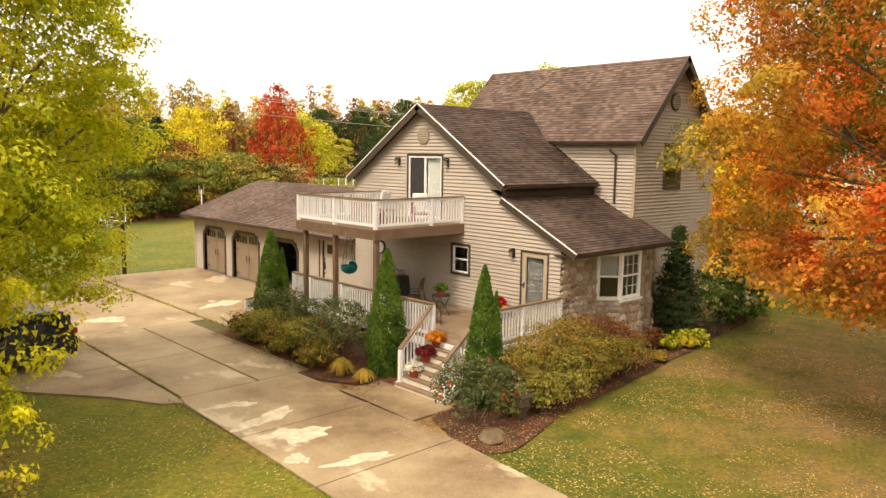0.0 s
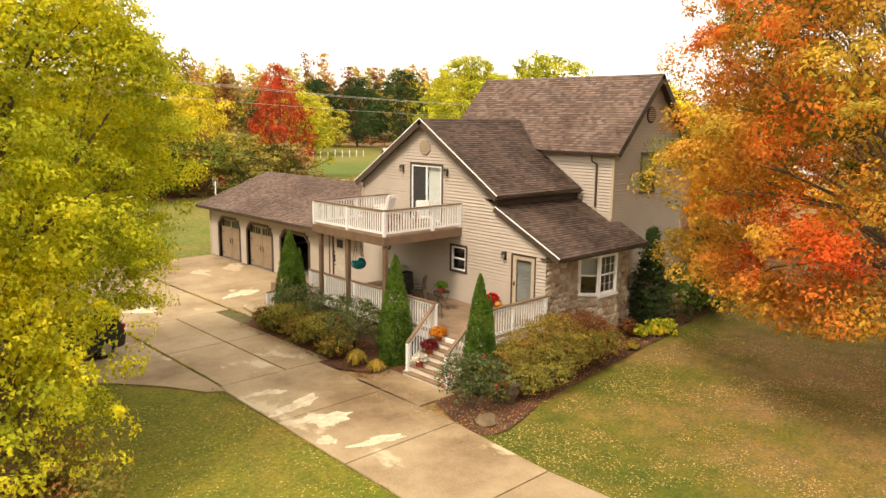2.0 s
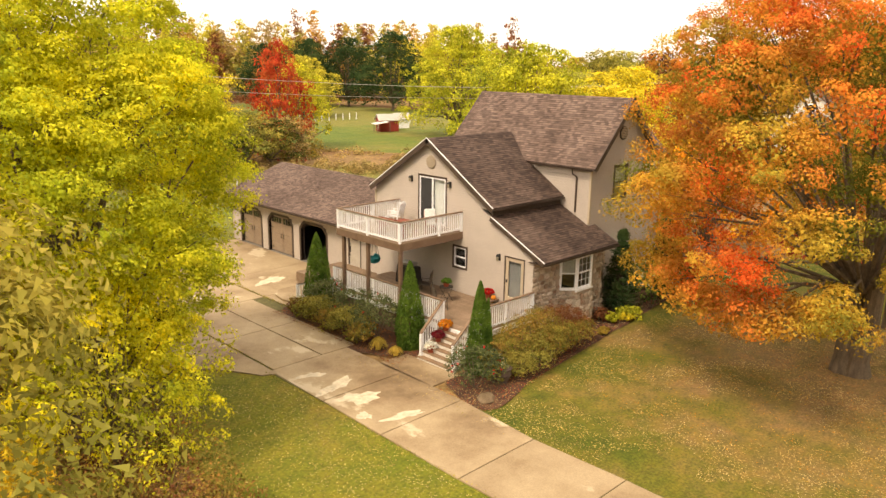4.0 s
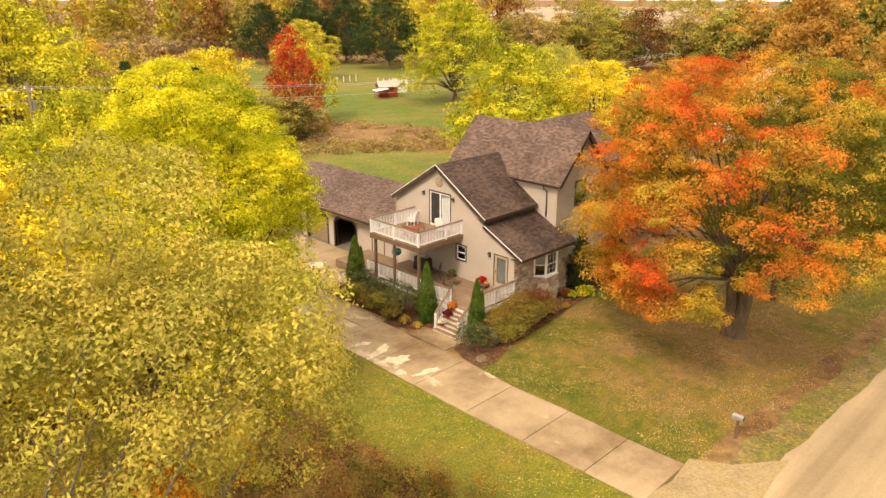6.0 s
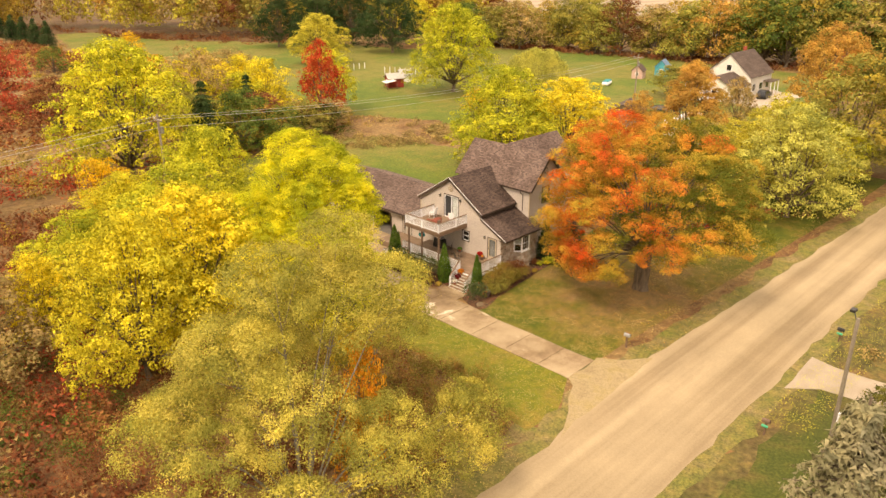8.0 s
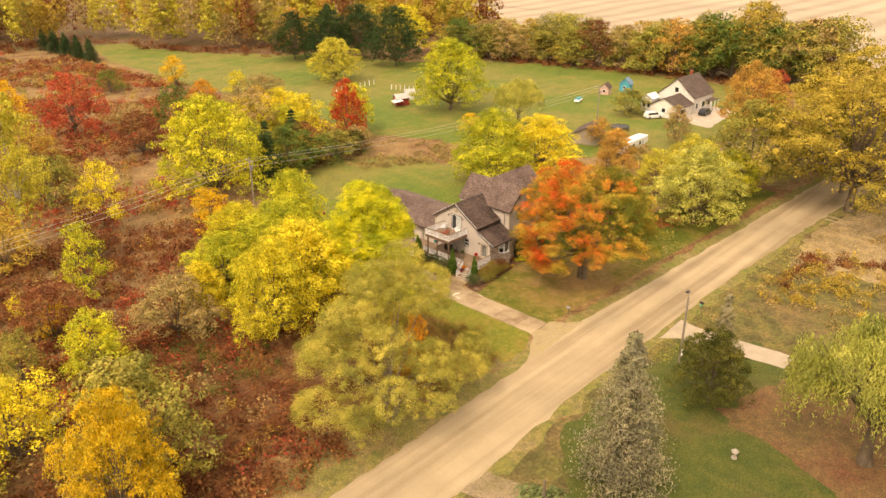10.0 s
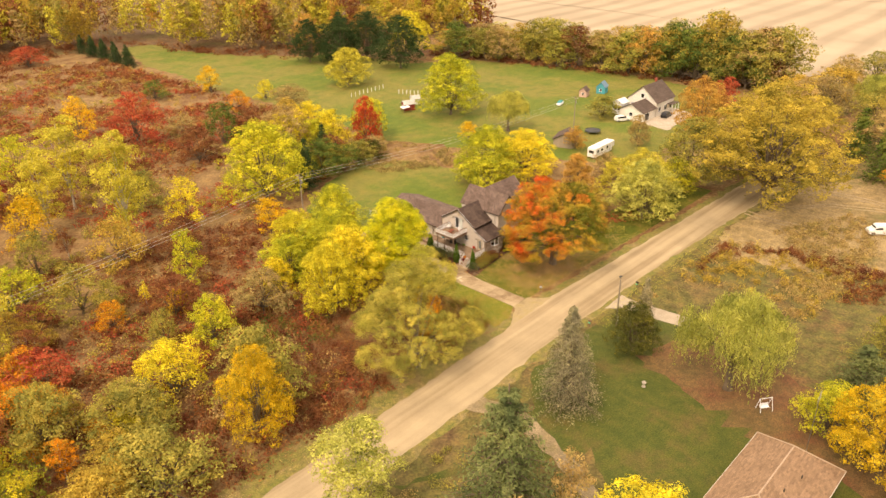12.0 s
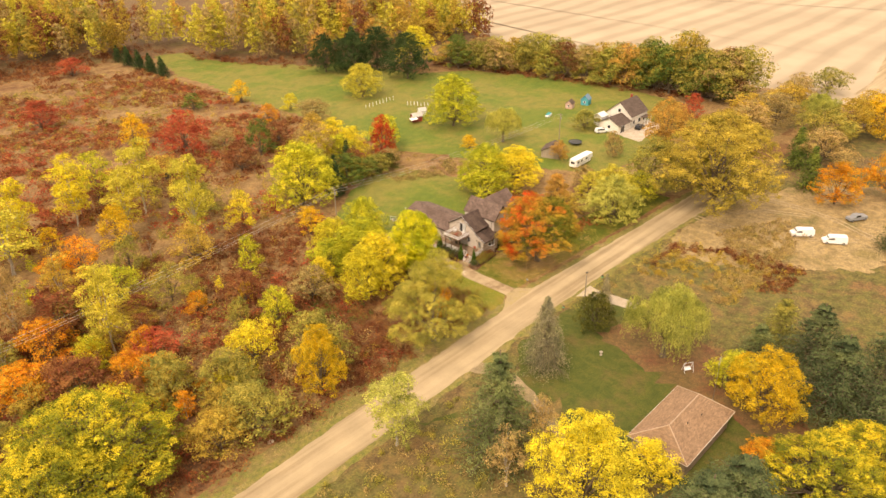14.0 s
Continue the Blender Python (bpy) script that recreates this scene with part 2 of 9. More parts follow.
def quads_mesh(name, verts, material):
    """A mesh of separate leaves from an array of n x corners x 3."""
    q, c = verts.shape[:2]
    me = bpy.data.meshes.new(name)
    me.vertices.add(q * c)
    me.vertices.foreach_set("co", np.ascontiguousarray(verts, dtype=np.float32).ravel())
    me.loops.add(q * c)
    me.loops.foreach_set("vertex_index", np.arange(q * c, dtype=np.int32))
    me.polygons.add(q)
    me.polygons.foreach_set("loop_start", np.arange(0, q * c, c, dtype=np.int32))
    me.update(calc_edges=True)
    me.materials.append(material)
    return me


def pointed(q):
    """Diamond leaves turned into three-cornered ones of the same area."""
    return np.stack([q[:, 1], q[:, 2] + (q[:, 2] - q[:, 0]) * 0.4, q[:, 3]], 1)


def unit(rng, n):
    v = rng.normal(size=(n, 3))
    return v / np.linalg.norm(v, axis=1)[:, None]


def leaves_at(rng, centres, size, up=0.5, wide=0.62, hang=0.0, facing=None):
    """A folded diamond leaf at each centre, turned more or less towards facing."""
    n = len(centres)
    nrm = unit(rng, n) + np.array([0, 0, up])
    if facing is not None:
        nrm = nrm * 0.6 + facing
    nrm /= np.linalg.norm(nrm, axis=1)[:, None]
    along = np.cross(nrm, unit(rng, n))
    along[:, 2] -= hang
    along /= np.linalg.norm(along, axis=1)[:, None] + 1e-9
    side = np.cross(nrm, along)
    side /= np.linalg.norm(side, axis=1)[:, None] + 1e-9
    s = (size * rng.uniform(0.65, 1.35, n))[:, None]
    tip, root = centres + along * s * 0.5, centres - along * s * 0.5
    fold = nrm * s * 0.12
    return np.stack([root, centres + side * s * wide * 0.5 + fold, tip, centres - side * s * wide * 0.5 + fold], 1)


def lobes_cloud(rng, lobes, clumps, per, clump_r, size, up=0.5, low=-0.5, hang=0.0, wide=0.75, flat=0.72):
    """Leaves in rounded sprays over the outside of ellipsoid lobes (x, y, z, rx, ry, rz): each spray a small dome of leaves that face outwards."""
    lobes = np.array(lobes, float)
    area = lobes[:, 3] * (lobes[:, 3] + lobes[:, 5])
    many = int(clumps * 2.6)
    pick = rng.choice(len(lobes), many, p=area / area.sum())
    d = unit(rng, many)
    d[:, 2] = np.where(d[:, 2] < low, -d[:, 2], d[:, 2])
    c = lobes[pick, :3] + d * lobes[pick, 3:] * rng.uniform(0.84, 1.06, many)[:, None]
    hid = np.zeros(many, bool)
    for lb in lobes:
        hid |= np.linalg.norm((c - lb[:3]) / lb[3:], axis=1) < 0.74
    free = np.flatnonzero(~hid)[:clumps]
    c, d = c[free], d[free]
    r = clump_r * rng.uniform(0.55, 1.4, len(c))
    k = np.repeat(np.arange(len(c)), per)
    e = unit(rng, len(k)) + d[k] * 0.5 + np.array([0, 0, 0.3])
    e /= np.linalg.norm(e, axis=1)[:, None] + 1e-9
    off = e * (r[k] * rng.uniform(0.55, 1.12, len(k)))[:, None] * np.array([1.15, 1.15, flat])
    return leaves_at(rng, c[k] + off, size, up, wide, hang, e * 1.1)


def core_quads(rng, lobes, nu=9, nv=5, scale=0.78, cap=0.55):
    """Larger leaves inside each lobe, which close its middle."""
    out = []
    n = nu * nv
    for x, y, z, rx, ry, rz in lobes:
        p = unit(rng, n) * (rng.uniform(0.05, 1, n) ** 0.5)[:, None] * (rx, ry, rz) * scale + (x, y, z)
        out.append(leaves_at(rng, p, max(0.12, min(cap, min(rx, rz) * 0.55)), 0.3, 0.8))
    return np.concatenate(out)


def limbs(bm, rng, lobes, trunk_top, trunk_r, stems=1, spread=0.3, twigs=3, limb=1.0):
    """A trunk with limbs that reach into the lobes."""
    for s in range(stems):
        a = 2 * math.pi * s / stems
        o = Vector((math.cos(a), math.sin(a), 0)) * (spread if stems > 1 else 0)
        top = Vector((o.x * 2.5, o.y * 2.5, trunk_top))
        tube(bm, [o + Vector((0, 0, -0.1)), o * 1.1 + Vector((0.02, 0.03, trunk_top * 0.15)), o * 1.6 + Vector((0.08, -0.05, trunk_top * 0.5)), top], [trunk_r * 1.45, trunk_r, trunk_r * 0.85, trunk_r * 0.65], 9)
    for x, y, z, rx, ry, rz in lobes:
        e = Vector((x, y, z))
        mid = Vector((x * 0.45, y * 0.45, trunk_top + (z - trunk_top) * 0.5)) + Vector(rng.normal(size=3) * 0.25)
        tube(bm, [Vector((x * 0.03, y * 0.03, trunk_top * 0.8)), mid, e], [trunk_r * 0.5 * limb, trunk_r * 0.32 * limb, trunk_r * 0.12 * limb], 5)
        for _ in range(twigs):
            q = e + Vector(unit(rng, 1)[0] * (rx * 0.75, ry * 0.75, rz * 0.75))
            tube(bm, [mid.lerp(e, 0.6), q], [trunk_r * 0.14 * limb, trunk_r * 0.05 * limb], 4)
    return bm


def finish_tree(name, trunk_bm, quads, leaf, bark=None):
    """Trunk and crown under an Empty at the foot."""
    top = new(name)
    part("trunk", trunk_bm, bark or BARK, top)
    me = quads_mesh("crown", pointed(quads), LEAF[leaf])
    crown = new("crown", me)
    crown.parent = top
    crown.material_slots[0].link = "OBJECT"
    crown.material_slots[0].material = LEAF[leaf]
    return top


def round_lobes(rng, h, r, count, low=0.32, span=(0.22, 0.40), rim=(0.58, 0.88)):
    """Lobes over a domed crown, set apart so that hollows stay between them."""
    out = []
    for k in range(count):
        a = k * 2.4 + rng.uniform(-0.4, 0.4)
        f = (k + 0.5) / count
        z = h * (low + (0.90 - low) * f)
        env = math.sin(math.pi * min(1, 0.25 + 0.75 * f) ** 0.9) ** 0.6
        d = r * env * rng.uniform(*rim)
        s = r * rng.uniform(*span)
        out.append((d * math.cos(a), d * math.sin(a), z, s, s, s * rng.uniform(0.7, 1.0)))
    out.append((0, 0, h * 0.86, r * 0.34, r * 0.34, h * 0.12))
    out.append((0, 0, h * 0.58, r * 0.55, r * 0.55, h * 0.22))
    return out


def proto_round(name, seed, h, r, count, clumps, per, clump_r, size, leaf, trunk_r=0.22, stems=1, low=0.32, up=0.5, bark=None, twigs=1, core=0.75, cores=(8, 6), cap=0.36, **shape):
    rng = np.random.default_rng(seed)
    lobes = round_lobes(rng, h, r, count, low, **shape)
    bm = limbs(bmesh.new(), rng, lobes, h * low * 0.9, trunk_r, stems, twigs=twigs)
    return finish_tree(name, bm, np.concatenate([lobes_cloud(rng, lobes, clumps, per, clump_r, size, up), core_quads(rng, lobes, *cores, core, cap)]), leaf, bark)


def proto_tall(name, seed, h, r, clumps, per, clump_r, size, leaf):
    rng = np.random.default_rng(seed)
    lobes = []
    for k in range(9):
        f = k / 8
        a = k * 2.4
        e = r * (0.55 + 0.45 * math.sin(math.pi * (0.15 + 0.8 * f)))
        lobes.append((e * 0.5 * math.cos(a), e * 0.5 * math.sin(a), h * (0.25 + 0.68 * f), e * 0.55, e * 0.55, h * 0.1))
    bm = limbs(bmesh.new(), rng, lobes, h * 0.3, 0.16, twigs=1)
    tube(bm, [(0, 0, h * 0.2), (0.1, 0.05, h * 0.6), (0.05, 0, h * 0.97)], [0.13, 0.09, 0.03], 5)
    return finish_tree(name, bm, np.concatenate([lobes_cloud(rng, lobes, clumps, per, clump_r, size, 0.3), core_quads(rng, lobes, 6, 5, 0.75, 0.34)]), leaf, PALE_BARK)


def proto_conifer(name, seed, h, r, whorls, arms, tufts, size, leaf, foot=0.06, droop=0.25, gap=0.2):
    rng = np.random.default_rng(seed)
    bm = tube(bmesh.new(), [(0, 0, -0.1), (0, 0, h * 0.5), (0, 0, h * 0.98)], [h * 0.018, h * 0.011, h * 0.003], 7)
    pts = []
    for w in range(whorls):
        f = (w + rng.uniform(0, 0.6)) / whorls
        z = h * (foot + (0.97 - foot) * f)
        reach = r * (1 - f) ** 0.85 + 0.06 * r
        for a in np.linspace(0, 2 * math.pi, arms, endpoint=False) + rng.uniform(0, 6):
            if rng.uniform() < gap * 0.5:
                continue
            lr = reach * rng.uniform(0.72, 1.12)
            aa = a + rng.uniform(-0.3, 0.3)
            end = np.array([math.cos(aa) * lr, math.sin(aa) * lr, z - droop * lr])
            if lr > 0.5:
                tube(bm, [(0, 0, z), end.tolist()], [0.035, 0.01], 4)
            t = rng.uniform(gap, 1.0, tufts)
            p = np.array([0, 0, z])[None] * (1 - t)[:, None] + end[None] * t[:, None]
            p += rng.normal(size=p.shape) * np.array([0.13, 0.13, 0.07]) * max(lr, 0.6) * 0.75
            pts.append(p)
    pts = np.concatenate(pts)
    out = pts * (1, 1, 0) / (np.linalg.norm(pts[:, :2], axis=1)[:, None] + 0.1)
    return finish_tree(name, bm, leaves_at(rng, pts, size, 0.35, 0.4, 0.3, out * 0.6 + (0, 0, 0.6)), leaf)


def proto_willow(name, seed, h, r, strands, per, size, leaf):
    """Strands that hang in cascades from the rims of uneven lobes."""
    rng = np.random.default_rng(seed)
    lobes = round_lobes(rng, h, r * 0.86, 15, 0.5)
    bm = limbs(bmesh.new(), rng, lobes, h * 0.35, 0.35)
    lb = np.array(lobes)
    pick = rng.choice(len(lb), strands, p=lb[:, 3] / lb[:, 3].sum())
    d = unit(rng, strands)
    d[:, 2] = np.abs(d[:, 2])
    top = lb[pick, :3] + d * lb[pick, 3:] * rng.uniform(0.8, 1.05, strands)[:, None]
    out = np.linalg.norm(top[:, :2], axis=1) / r
    length = h * rng.uniform(0.08, 0.34, strands) * (0.45 + 0.75 * out)
    k = np.repeat(np.arange(strands), per)
    f = np.tile(np.linspace(0, 1, per), strands)
    p = top[k] + rng.normal(size=(len(k), 3)) * 0.08
    p[:, :2] *= (1 + 0.07 * np.sqrt(f))[:, None]
    p[:, 2] = np.maximum(p[:, 2] - length[k] * f, 0.5)
    return finish_tree(name, bm, leaves_at(rng, p, size, 0.1, 0.3, 1.4, d[k] * 0.9), leaf)


def place(proto, x, y, h=1.0, r=None, turn=0.0, leaf=None, label="", group="", z=0.0):
    """A copy of a prototype, scaled in height and width."""
    rr = h if r is None else r
    ob = copy_thing(proto, pose(x, y, z, 0, 0, turn) @ Matrix.Diagonal((rr, rr, h, 1)))
    for c in ob.children:
        if leaf and c.name.startswith("crown"):
            c.material_slots[0].material = LEAF[leaf]
    return tagged(ob, label or proto["label"], "tree", group)

# ---------------------------------------------------------------- ground


def mottled(name, broad, patch, fine, colours, tint, bump=0.8):
    """Rough plant cover: broad patches, mid-size blots and fine grain."""
    m, n, l, b = nodes_of(name, 0.95)
    big = noise_of(n, l, broad, 6, "Object", 0.7)
    r = ramp_of(n, [(0.34 + 0.32 * k / (len(colours) - 1), c) for k, c in enumerate(colours)])
    l.new(big.outputs["Fac"], r.inputs[0])
    mid = noise_of(n, l, patch, 4, "Object", 0.6)
    g = ramp_of(n, [(0.36, tint[0]), (0.5, (1, 1, 1)), (0.64, tint[1])])
    l.new(mid.outputs["Fac"], g.inputs[0])
    col = mix_of(n, l, r.outputs[0], g.outputs[0], 1.0, "MULTIPLY")
    grain = noise_of(n, l, fine, 4)
    h = ramp_of(n, [(0.32, (0.62, 0.62, 0.62)), (0.68, (1.3, 1.3, 1.3))])
    l.new(grain.outputs["Fac"], h.inputs[0])
    col = mix_of(n, l, col, h.outputs[0], 1.0, "MULTIPLY")
    l.new(col, b.inputs["Base Color"])
    bump_of(n, l, b, grain.outputs["Fac"], bump, 0.6 / fine)
    return m


MEADOW = mottled("meadow", 0.035, 0.3, 1.6, [(0.14, 0.065, 0.03), (0.19, 0.10, 0.042), (0.26, 0.165, 0.068), (0.20, 0.105, 0.044), (0.14, 0.065, 0.03)], ((0.78, 0.72, 0.7), (1.18, 1.15, 1.05)))
LAWN = mottled("lawn", 0.15, 1.3, 9.0, [(0.125, 0.15, 0.012), (0.17, 0.165, 0.018), (0.23, 0.165, 0.036)], ((0.8, 0.86, 0.85), (1.2, 1.1, 1.1)), 0.5)
FAR_LAWN = mottled("far_lawn", 0.035, 0.35, 3.0, [(0.095, 0.14, 0.018), (0.125, 0.155, 0.022), (0.19, 0.17, 0.038), (0.13, 0.15, 0.024)], ((0.85, 0.9, 0.9), (1.15, 1.06, 1.05)), 0.4)


def front_lawn():
    """Grass that thins to dry brown thatch towards the maple's foot, in blots."""
    m, n, l, b = nodes_of("leaf_lawn", 0.95)
    big = noise_of(n, l, 0.22, 6, "Object", 0.68)
    tc = n.new("ShaderNodeTexCoord")
    di = n.new("ShaderNodeVectorMath")
    di.operation = "DISTANCE"
    di.inputs[1].default_value = (24.0, 3.2, 0.0)
    l.new(tc.outputs["Object"], di.inputs[0])
    mr = n.new("ShaderNodeMapRange")
    mr.inputs["From Min"].default_value, mr.inputs["From Max"].default_value = 3.0, 15.0
    mr.inputs["To Min"].default_value, mr.inputs["To Max"].default_value = 0.16, -0.10
    l.new(di.outputs["Value"], mr.inputs["Value"])
    ad = n.new("ShaderNodeMath")
    l.new(big.outputs["Fac"], ad.inputs[0])
    l.new(mr.outputs[0], ad.inputs[1])
    r = ramp_of(n, [(0.34, (0.085, 0.105, 0.010)), (0.46, (0.135, 0.125, 0.016)), (0.56, (0.20, 0.145, 0.036)), (0.70, (0.25, 0.155, 0.062))])
    l.new(ad.outputs[0], r.inputs[0])
    mid = noise_of(n, l, 1.4, 5, "Object", 0.65)
    g = ramp_of(n, [(0.34, (0.74, 0.82, 0.8)), (0.5, (1, 1, 1)), (0.66, (1.22, 1.1, 1.05))])
    l.new(mid.outputs["Fac"], g.inputs[0])
    col = mix_of(n, l, r.outputs[0], g.outputs[0], 1.0, "MULTIPLY")
    grain = noise_of(n, l, 11.0, 4)
    h = ramp_of(n, [(0.32, (0.6, 0.62, 0.6)), (0.68, (1.32, 1.3, 1.25))])
    l.new(grain.outputs["Fac"], h.inputs[0])
    col = mix_of(n, l, col, h.outputs[0], 1.0, "MULTIPLY")
    l.new(col, b.inputs["Base Color"])
    bump_of(n, l, b, grain.outputs["Fac"], 0.6, 0.05)
    return m


LEAF_LAWN = front_lawn()


def dirt_material():
    """Packed dirt, worn into pale and darker streaks along the road."""
    m, n, l, b = nodes_of("dirt_road", 0.95)
    streak = noise_of(n, l, 0.55, 4, "Object", 0.55, (0.03, 1, 1))
    r = ramp_of(n, [(0.36, (0.28, 0.205, 0.118)), (0.48, (0.35, 0.265, 0.16)), (0.60, (0.41, 0.315, 0.193))])
    l.new(streak.outputs["Fac"], r.inputs[0])
    blot = noise_of(n, l, 0.12, 5)
    g = ramp_of(n, [(0.35, (0.88, 0.88, 0.88)), (0.65, (1.1, 1.1, 1.1))])
    l.new(blot.outputs["Fac"], g.inputs[0])
    fine = noise_of(n, l, 9, 4)
    h = ramp_of(n, [(0.3, (0.9, 0.9, 0.9)), (0.7, (1.07, 1.07, 1.07))])
    l.new(fine.outputs["Fac"], h.inputs[0])
    col = mix_of(n, l, mix_of(n, l, r.outputs[0], g.outputs[0], 1.0, "MULTIPLY"), h.outputs[0], 1.0, "MULTIPLY")
    l.new(col, b.inputs["Base Color"])
    bump_of(n, l, b, fine.outputs["Fac"], 0.3, 0.03)
    return m


DIRT = dirt_material()
SHOULDER = mottled("shoulder", 0.25, 1.2, 6.0, [(0.16, 0.165, 0.035), (0.20, 0.17, 0.05), (0.26, 0.19, 0.085)], ((0.75, 0.78, 0.8), (1.25, 1.18, 1.1)))
MULCH = surface("mulch", (0.07, 0.035, 0.022), (0.14, 0.07, 0.04), 2.0, 25.0, 0.95, bump=0.9)


def region(name, outline, z, material, label, category="ground", jitter=0.0, seed=1, thick=0.0):
    """A flat patch of ground with an uneven edge."""
    rng = np.random.default_rng(seed)
    pts = []
    for (x0, y0), (x1, y1) in zip(outline, outline[1:] + outline[:1]):
        steps = max(1, int(math.hypot(x1 - x0, y1 - y0) / 1.5)) if jitter else 1
        for k in range(steps):
            f = k / steps
            pts.append((x0 + (x1 - x0) * f + rng.normal() * jitter, y0 + (y1 - y0) * f + rng.normal() * jitter))
    bm = bmesh.new()
    fc = bm.faces.new([bm.verts.new((x, y, z)) for x, y in pts])
    if fc.normal.z < 0 or (fc.normal_update() or fc.normal.z < 0):
        fc.normal_flip()
    if thick:
        ex = bmesh.ops.extrude_face_region(bm, geom=[fc])
        for v in ex["geom"]:
            if isinstance(v, bmesh.types.BMVert):
                v.co.z -= thick
    bmesh.ops.triangulate(bm, faces=bm.faces[:])
    return tagged(part(name, bm, material), label, category, kind="structure")


def field_material():
    m, n, l, b = nodes_of("stubble_field", 0.95)
    big = noise_of(n, l, 0.02, 4)
    r = ramp_of(n, [(0.35, (0.34, 0.27, 0.185)), (0.65, (0.41, 0.33, 0.23))])
    l.new(big.outputs["Fac"], r.inputs[0])
    tc = n.new("ShaderNodeTexCoord")
    wv = n.new("ShaderNodeTexWave")
    wv.bands_direction = "Y"
    wv.inputs["Scale"].default_value = 0.0185
    wv.inputs["Distortion"].default_value = 3.2
    wv.inputs["Detail"].default_value = 3
    wv.inputs["Detail Scale"].default_value = 0.4
    mp = n.new("ShaderNodeMapping")
    mp.inputs["Rotation"].default_value = (0, 0, radians(-1))
    l.new(tc.outputs["Object"], mp.inputs[0])
    l.new(mp.outputs[0], wv.inputs["Vector"])
    wr = ramp_of(n, [(0.10, (0.84, 0.82, 0.80)), (0.36, (0.96, 0.95, 0.94)), (0.7, (1.03, 1.03, 1.03))])
    l.new(wv.outputs["Fac"], wr.inputs[0])
    col = mix_of(n, l, r.outputs[0], wr.outputs[0], 1.0, "MULTIPLY")
    l.new(col, b.inputs["Base Color"])
    return m


STUBBLE = field_material()

bm = bmesh.new()
bmesh.ops.create_grid(bm, x_segments=8, y_segments=8, size=3000)
tagged(part("ground", bm, MEADOW), "overgrown autumn meadow ground in brown and ochre", "ground", kind="structure")

region("field", [(205, -20), (212, 60), (205, 150), (222, 190), (276, 290), (420, 520), (1200, 900), (1500, -300), (420, -60)], 0.03, STUBBLE, "harvested stubble field in pale straw rows", "field", 0.8)
region("wood_floor", [(-190, 285), (60, 282), (86, 254), (98, 214), (112, 198), (135, 198), (200, 172), (222, 192), (276, 292), (420, 522), (500, 700), (-260, 700)], 0.008, mottled("wood_floor_mat", 0.05, 0.4, 2, [(0.10, 0.06, 0.03), (0.16, 0.09, 0.04), (0.14, 0.11, 0.035)], ((0.75, 0.75, 0.75), (1.2, 1.15, 1.1))), "brown leaf covered floor of the far woods", "ground", 0.6)
region("lawn", [(11.0, -0.6), (60, -2.2), (80, -2.4), (80, 6), (48, 10), (36, 16), (30, 14.6), (14, 13), (11.6, 12.6), (11.2, 11.6), (10.95, 9), (10.95, 4)], 0.02, LEAF_LAWN, "front lawn strewn with fallen maple leaves", "lawn", 0.04)
region("lawn_verge", [(3.2, -2.6), (7.5, -0.5), (7.55, 10), (7.7, 19.3), (7.25, 19.75), (6.43, 21.13), (5.37, 22.42), (4.2, 23.9), (2.4, 25.2), (1.2, 21), (2.4, 10), (0.8, 2), (0.3, -2.4)], 0.024, LAWN, "mown grass verge beside the driveway", "lawn", 0.05)
region("side_lawn", [(4.5, 41), (19, 41.6), (19, 26), (32, 26), (50, 40), (53, 47), (48, 68), (36, 74), (24, 70), (10, 60)], 0.02, FAR_LAWN, "green mown lawn behind the garage", "lawn", 0.2)
region("far_lawn", [(56, 84), (64, 70), (66, 52), (74, 40), (84, 20), (150, 22), (168, 40), (171, 68), (168, 94), (152, 136), (132, 150), (126, 190), (111, 196), (105, 210), (97, 216), (93, 229), (84, 252), (88, 270), (72, 275), (60, 231), (61, 208), (57, 173), (60, 130)], 0.02, FAR_LAWN, "wide mown lawn of the neighbouring farm", "lawn", 0.6)
# the shade over this lawn is put into its darker greens
region("near_lawn", [(-36, -16), (-18, -24), (-6, -14.2), (20, -14.2), (24, -22), (16, -34), (12, -60), (-14, -64), (-26, -44), (-14, -30)], 0.02, mottled("shade_lawn", 0.09, 0.7, 5, [(0.058, 0.078, 0.013), (0.082, 0.092, 0.017), (0.13, 0.092, 0.03)], ((0.8, 0.85, 0.85), (1.2, 1.08, 1.1)), 0.5), "green lawn across the road, shade mixed into its colour", "lawn", 0.4)
region("leaf_patch", [(8, -24), (22, -28), (14, -62), (0, -70), (2, -44)], 0.026, mottled("leaf_ground", 0.12, 0.9, 5, [(0.12, 0.085, 0.03), (0.17, 0.10, 0.04), (0.15, 0.06, 0.03)], ((0.8, 0.8, 0.8), (1.2, 1.15, 1.1))), "leaf covered ground under the willow", "lawn", 0.8)
region("rough_grass", [(-300, -26), (-130, -17), (-20, -12.5), (60, -12.8), (110, -13), (160, -17), (250, -19), (260, -80), (140, -90), (60, -110), (-60, -110), (-140, -60)], 0.012, mottled("rough_grass_mat", 0.06, 0.5, 2.5, [(0.125, 0.07, 0.033), (0.165, 0.115, 0.043), (0.12, 0.11, 0.03), (0.17, 0.10, 0.042)], ((0.68, 0.66, 0.66), (1.3, 1.2, 1.1))), "rough dry autumn grass beyond the road", "ground", 0.5)
region("dry_lot", [(60, -14), (94, -17), (120, -30), (128, -48), (100, -66), (70, -56), (52, -30), (48, -16)], 0.022, mottled("dry_grass", 0.07, 0.6, 3, [(0.16, 0.14, 0.05), (0.26, 0.185, 0.082), (0.34, 0.245, 0.12), (0.22, 0.165, 0.065)], ((0.78, 0.76, 0.76), (1.2, 1.15, 1.1))), "dry straw coloured lot beside the road", "ground", 0.6)

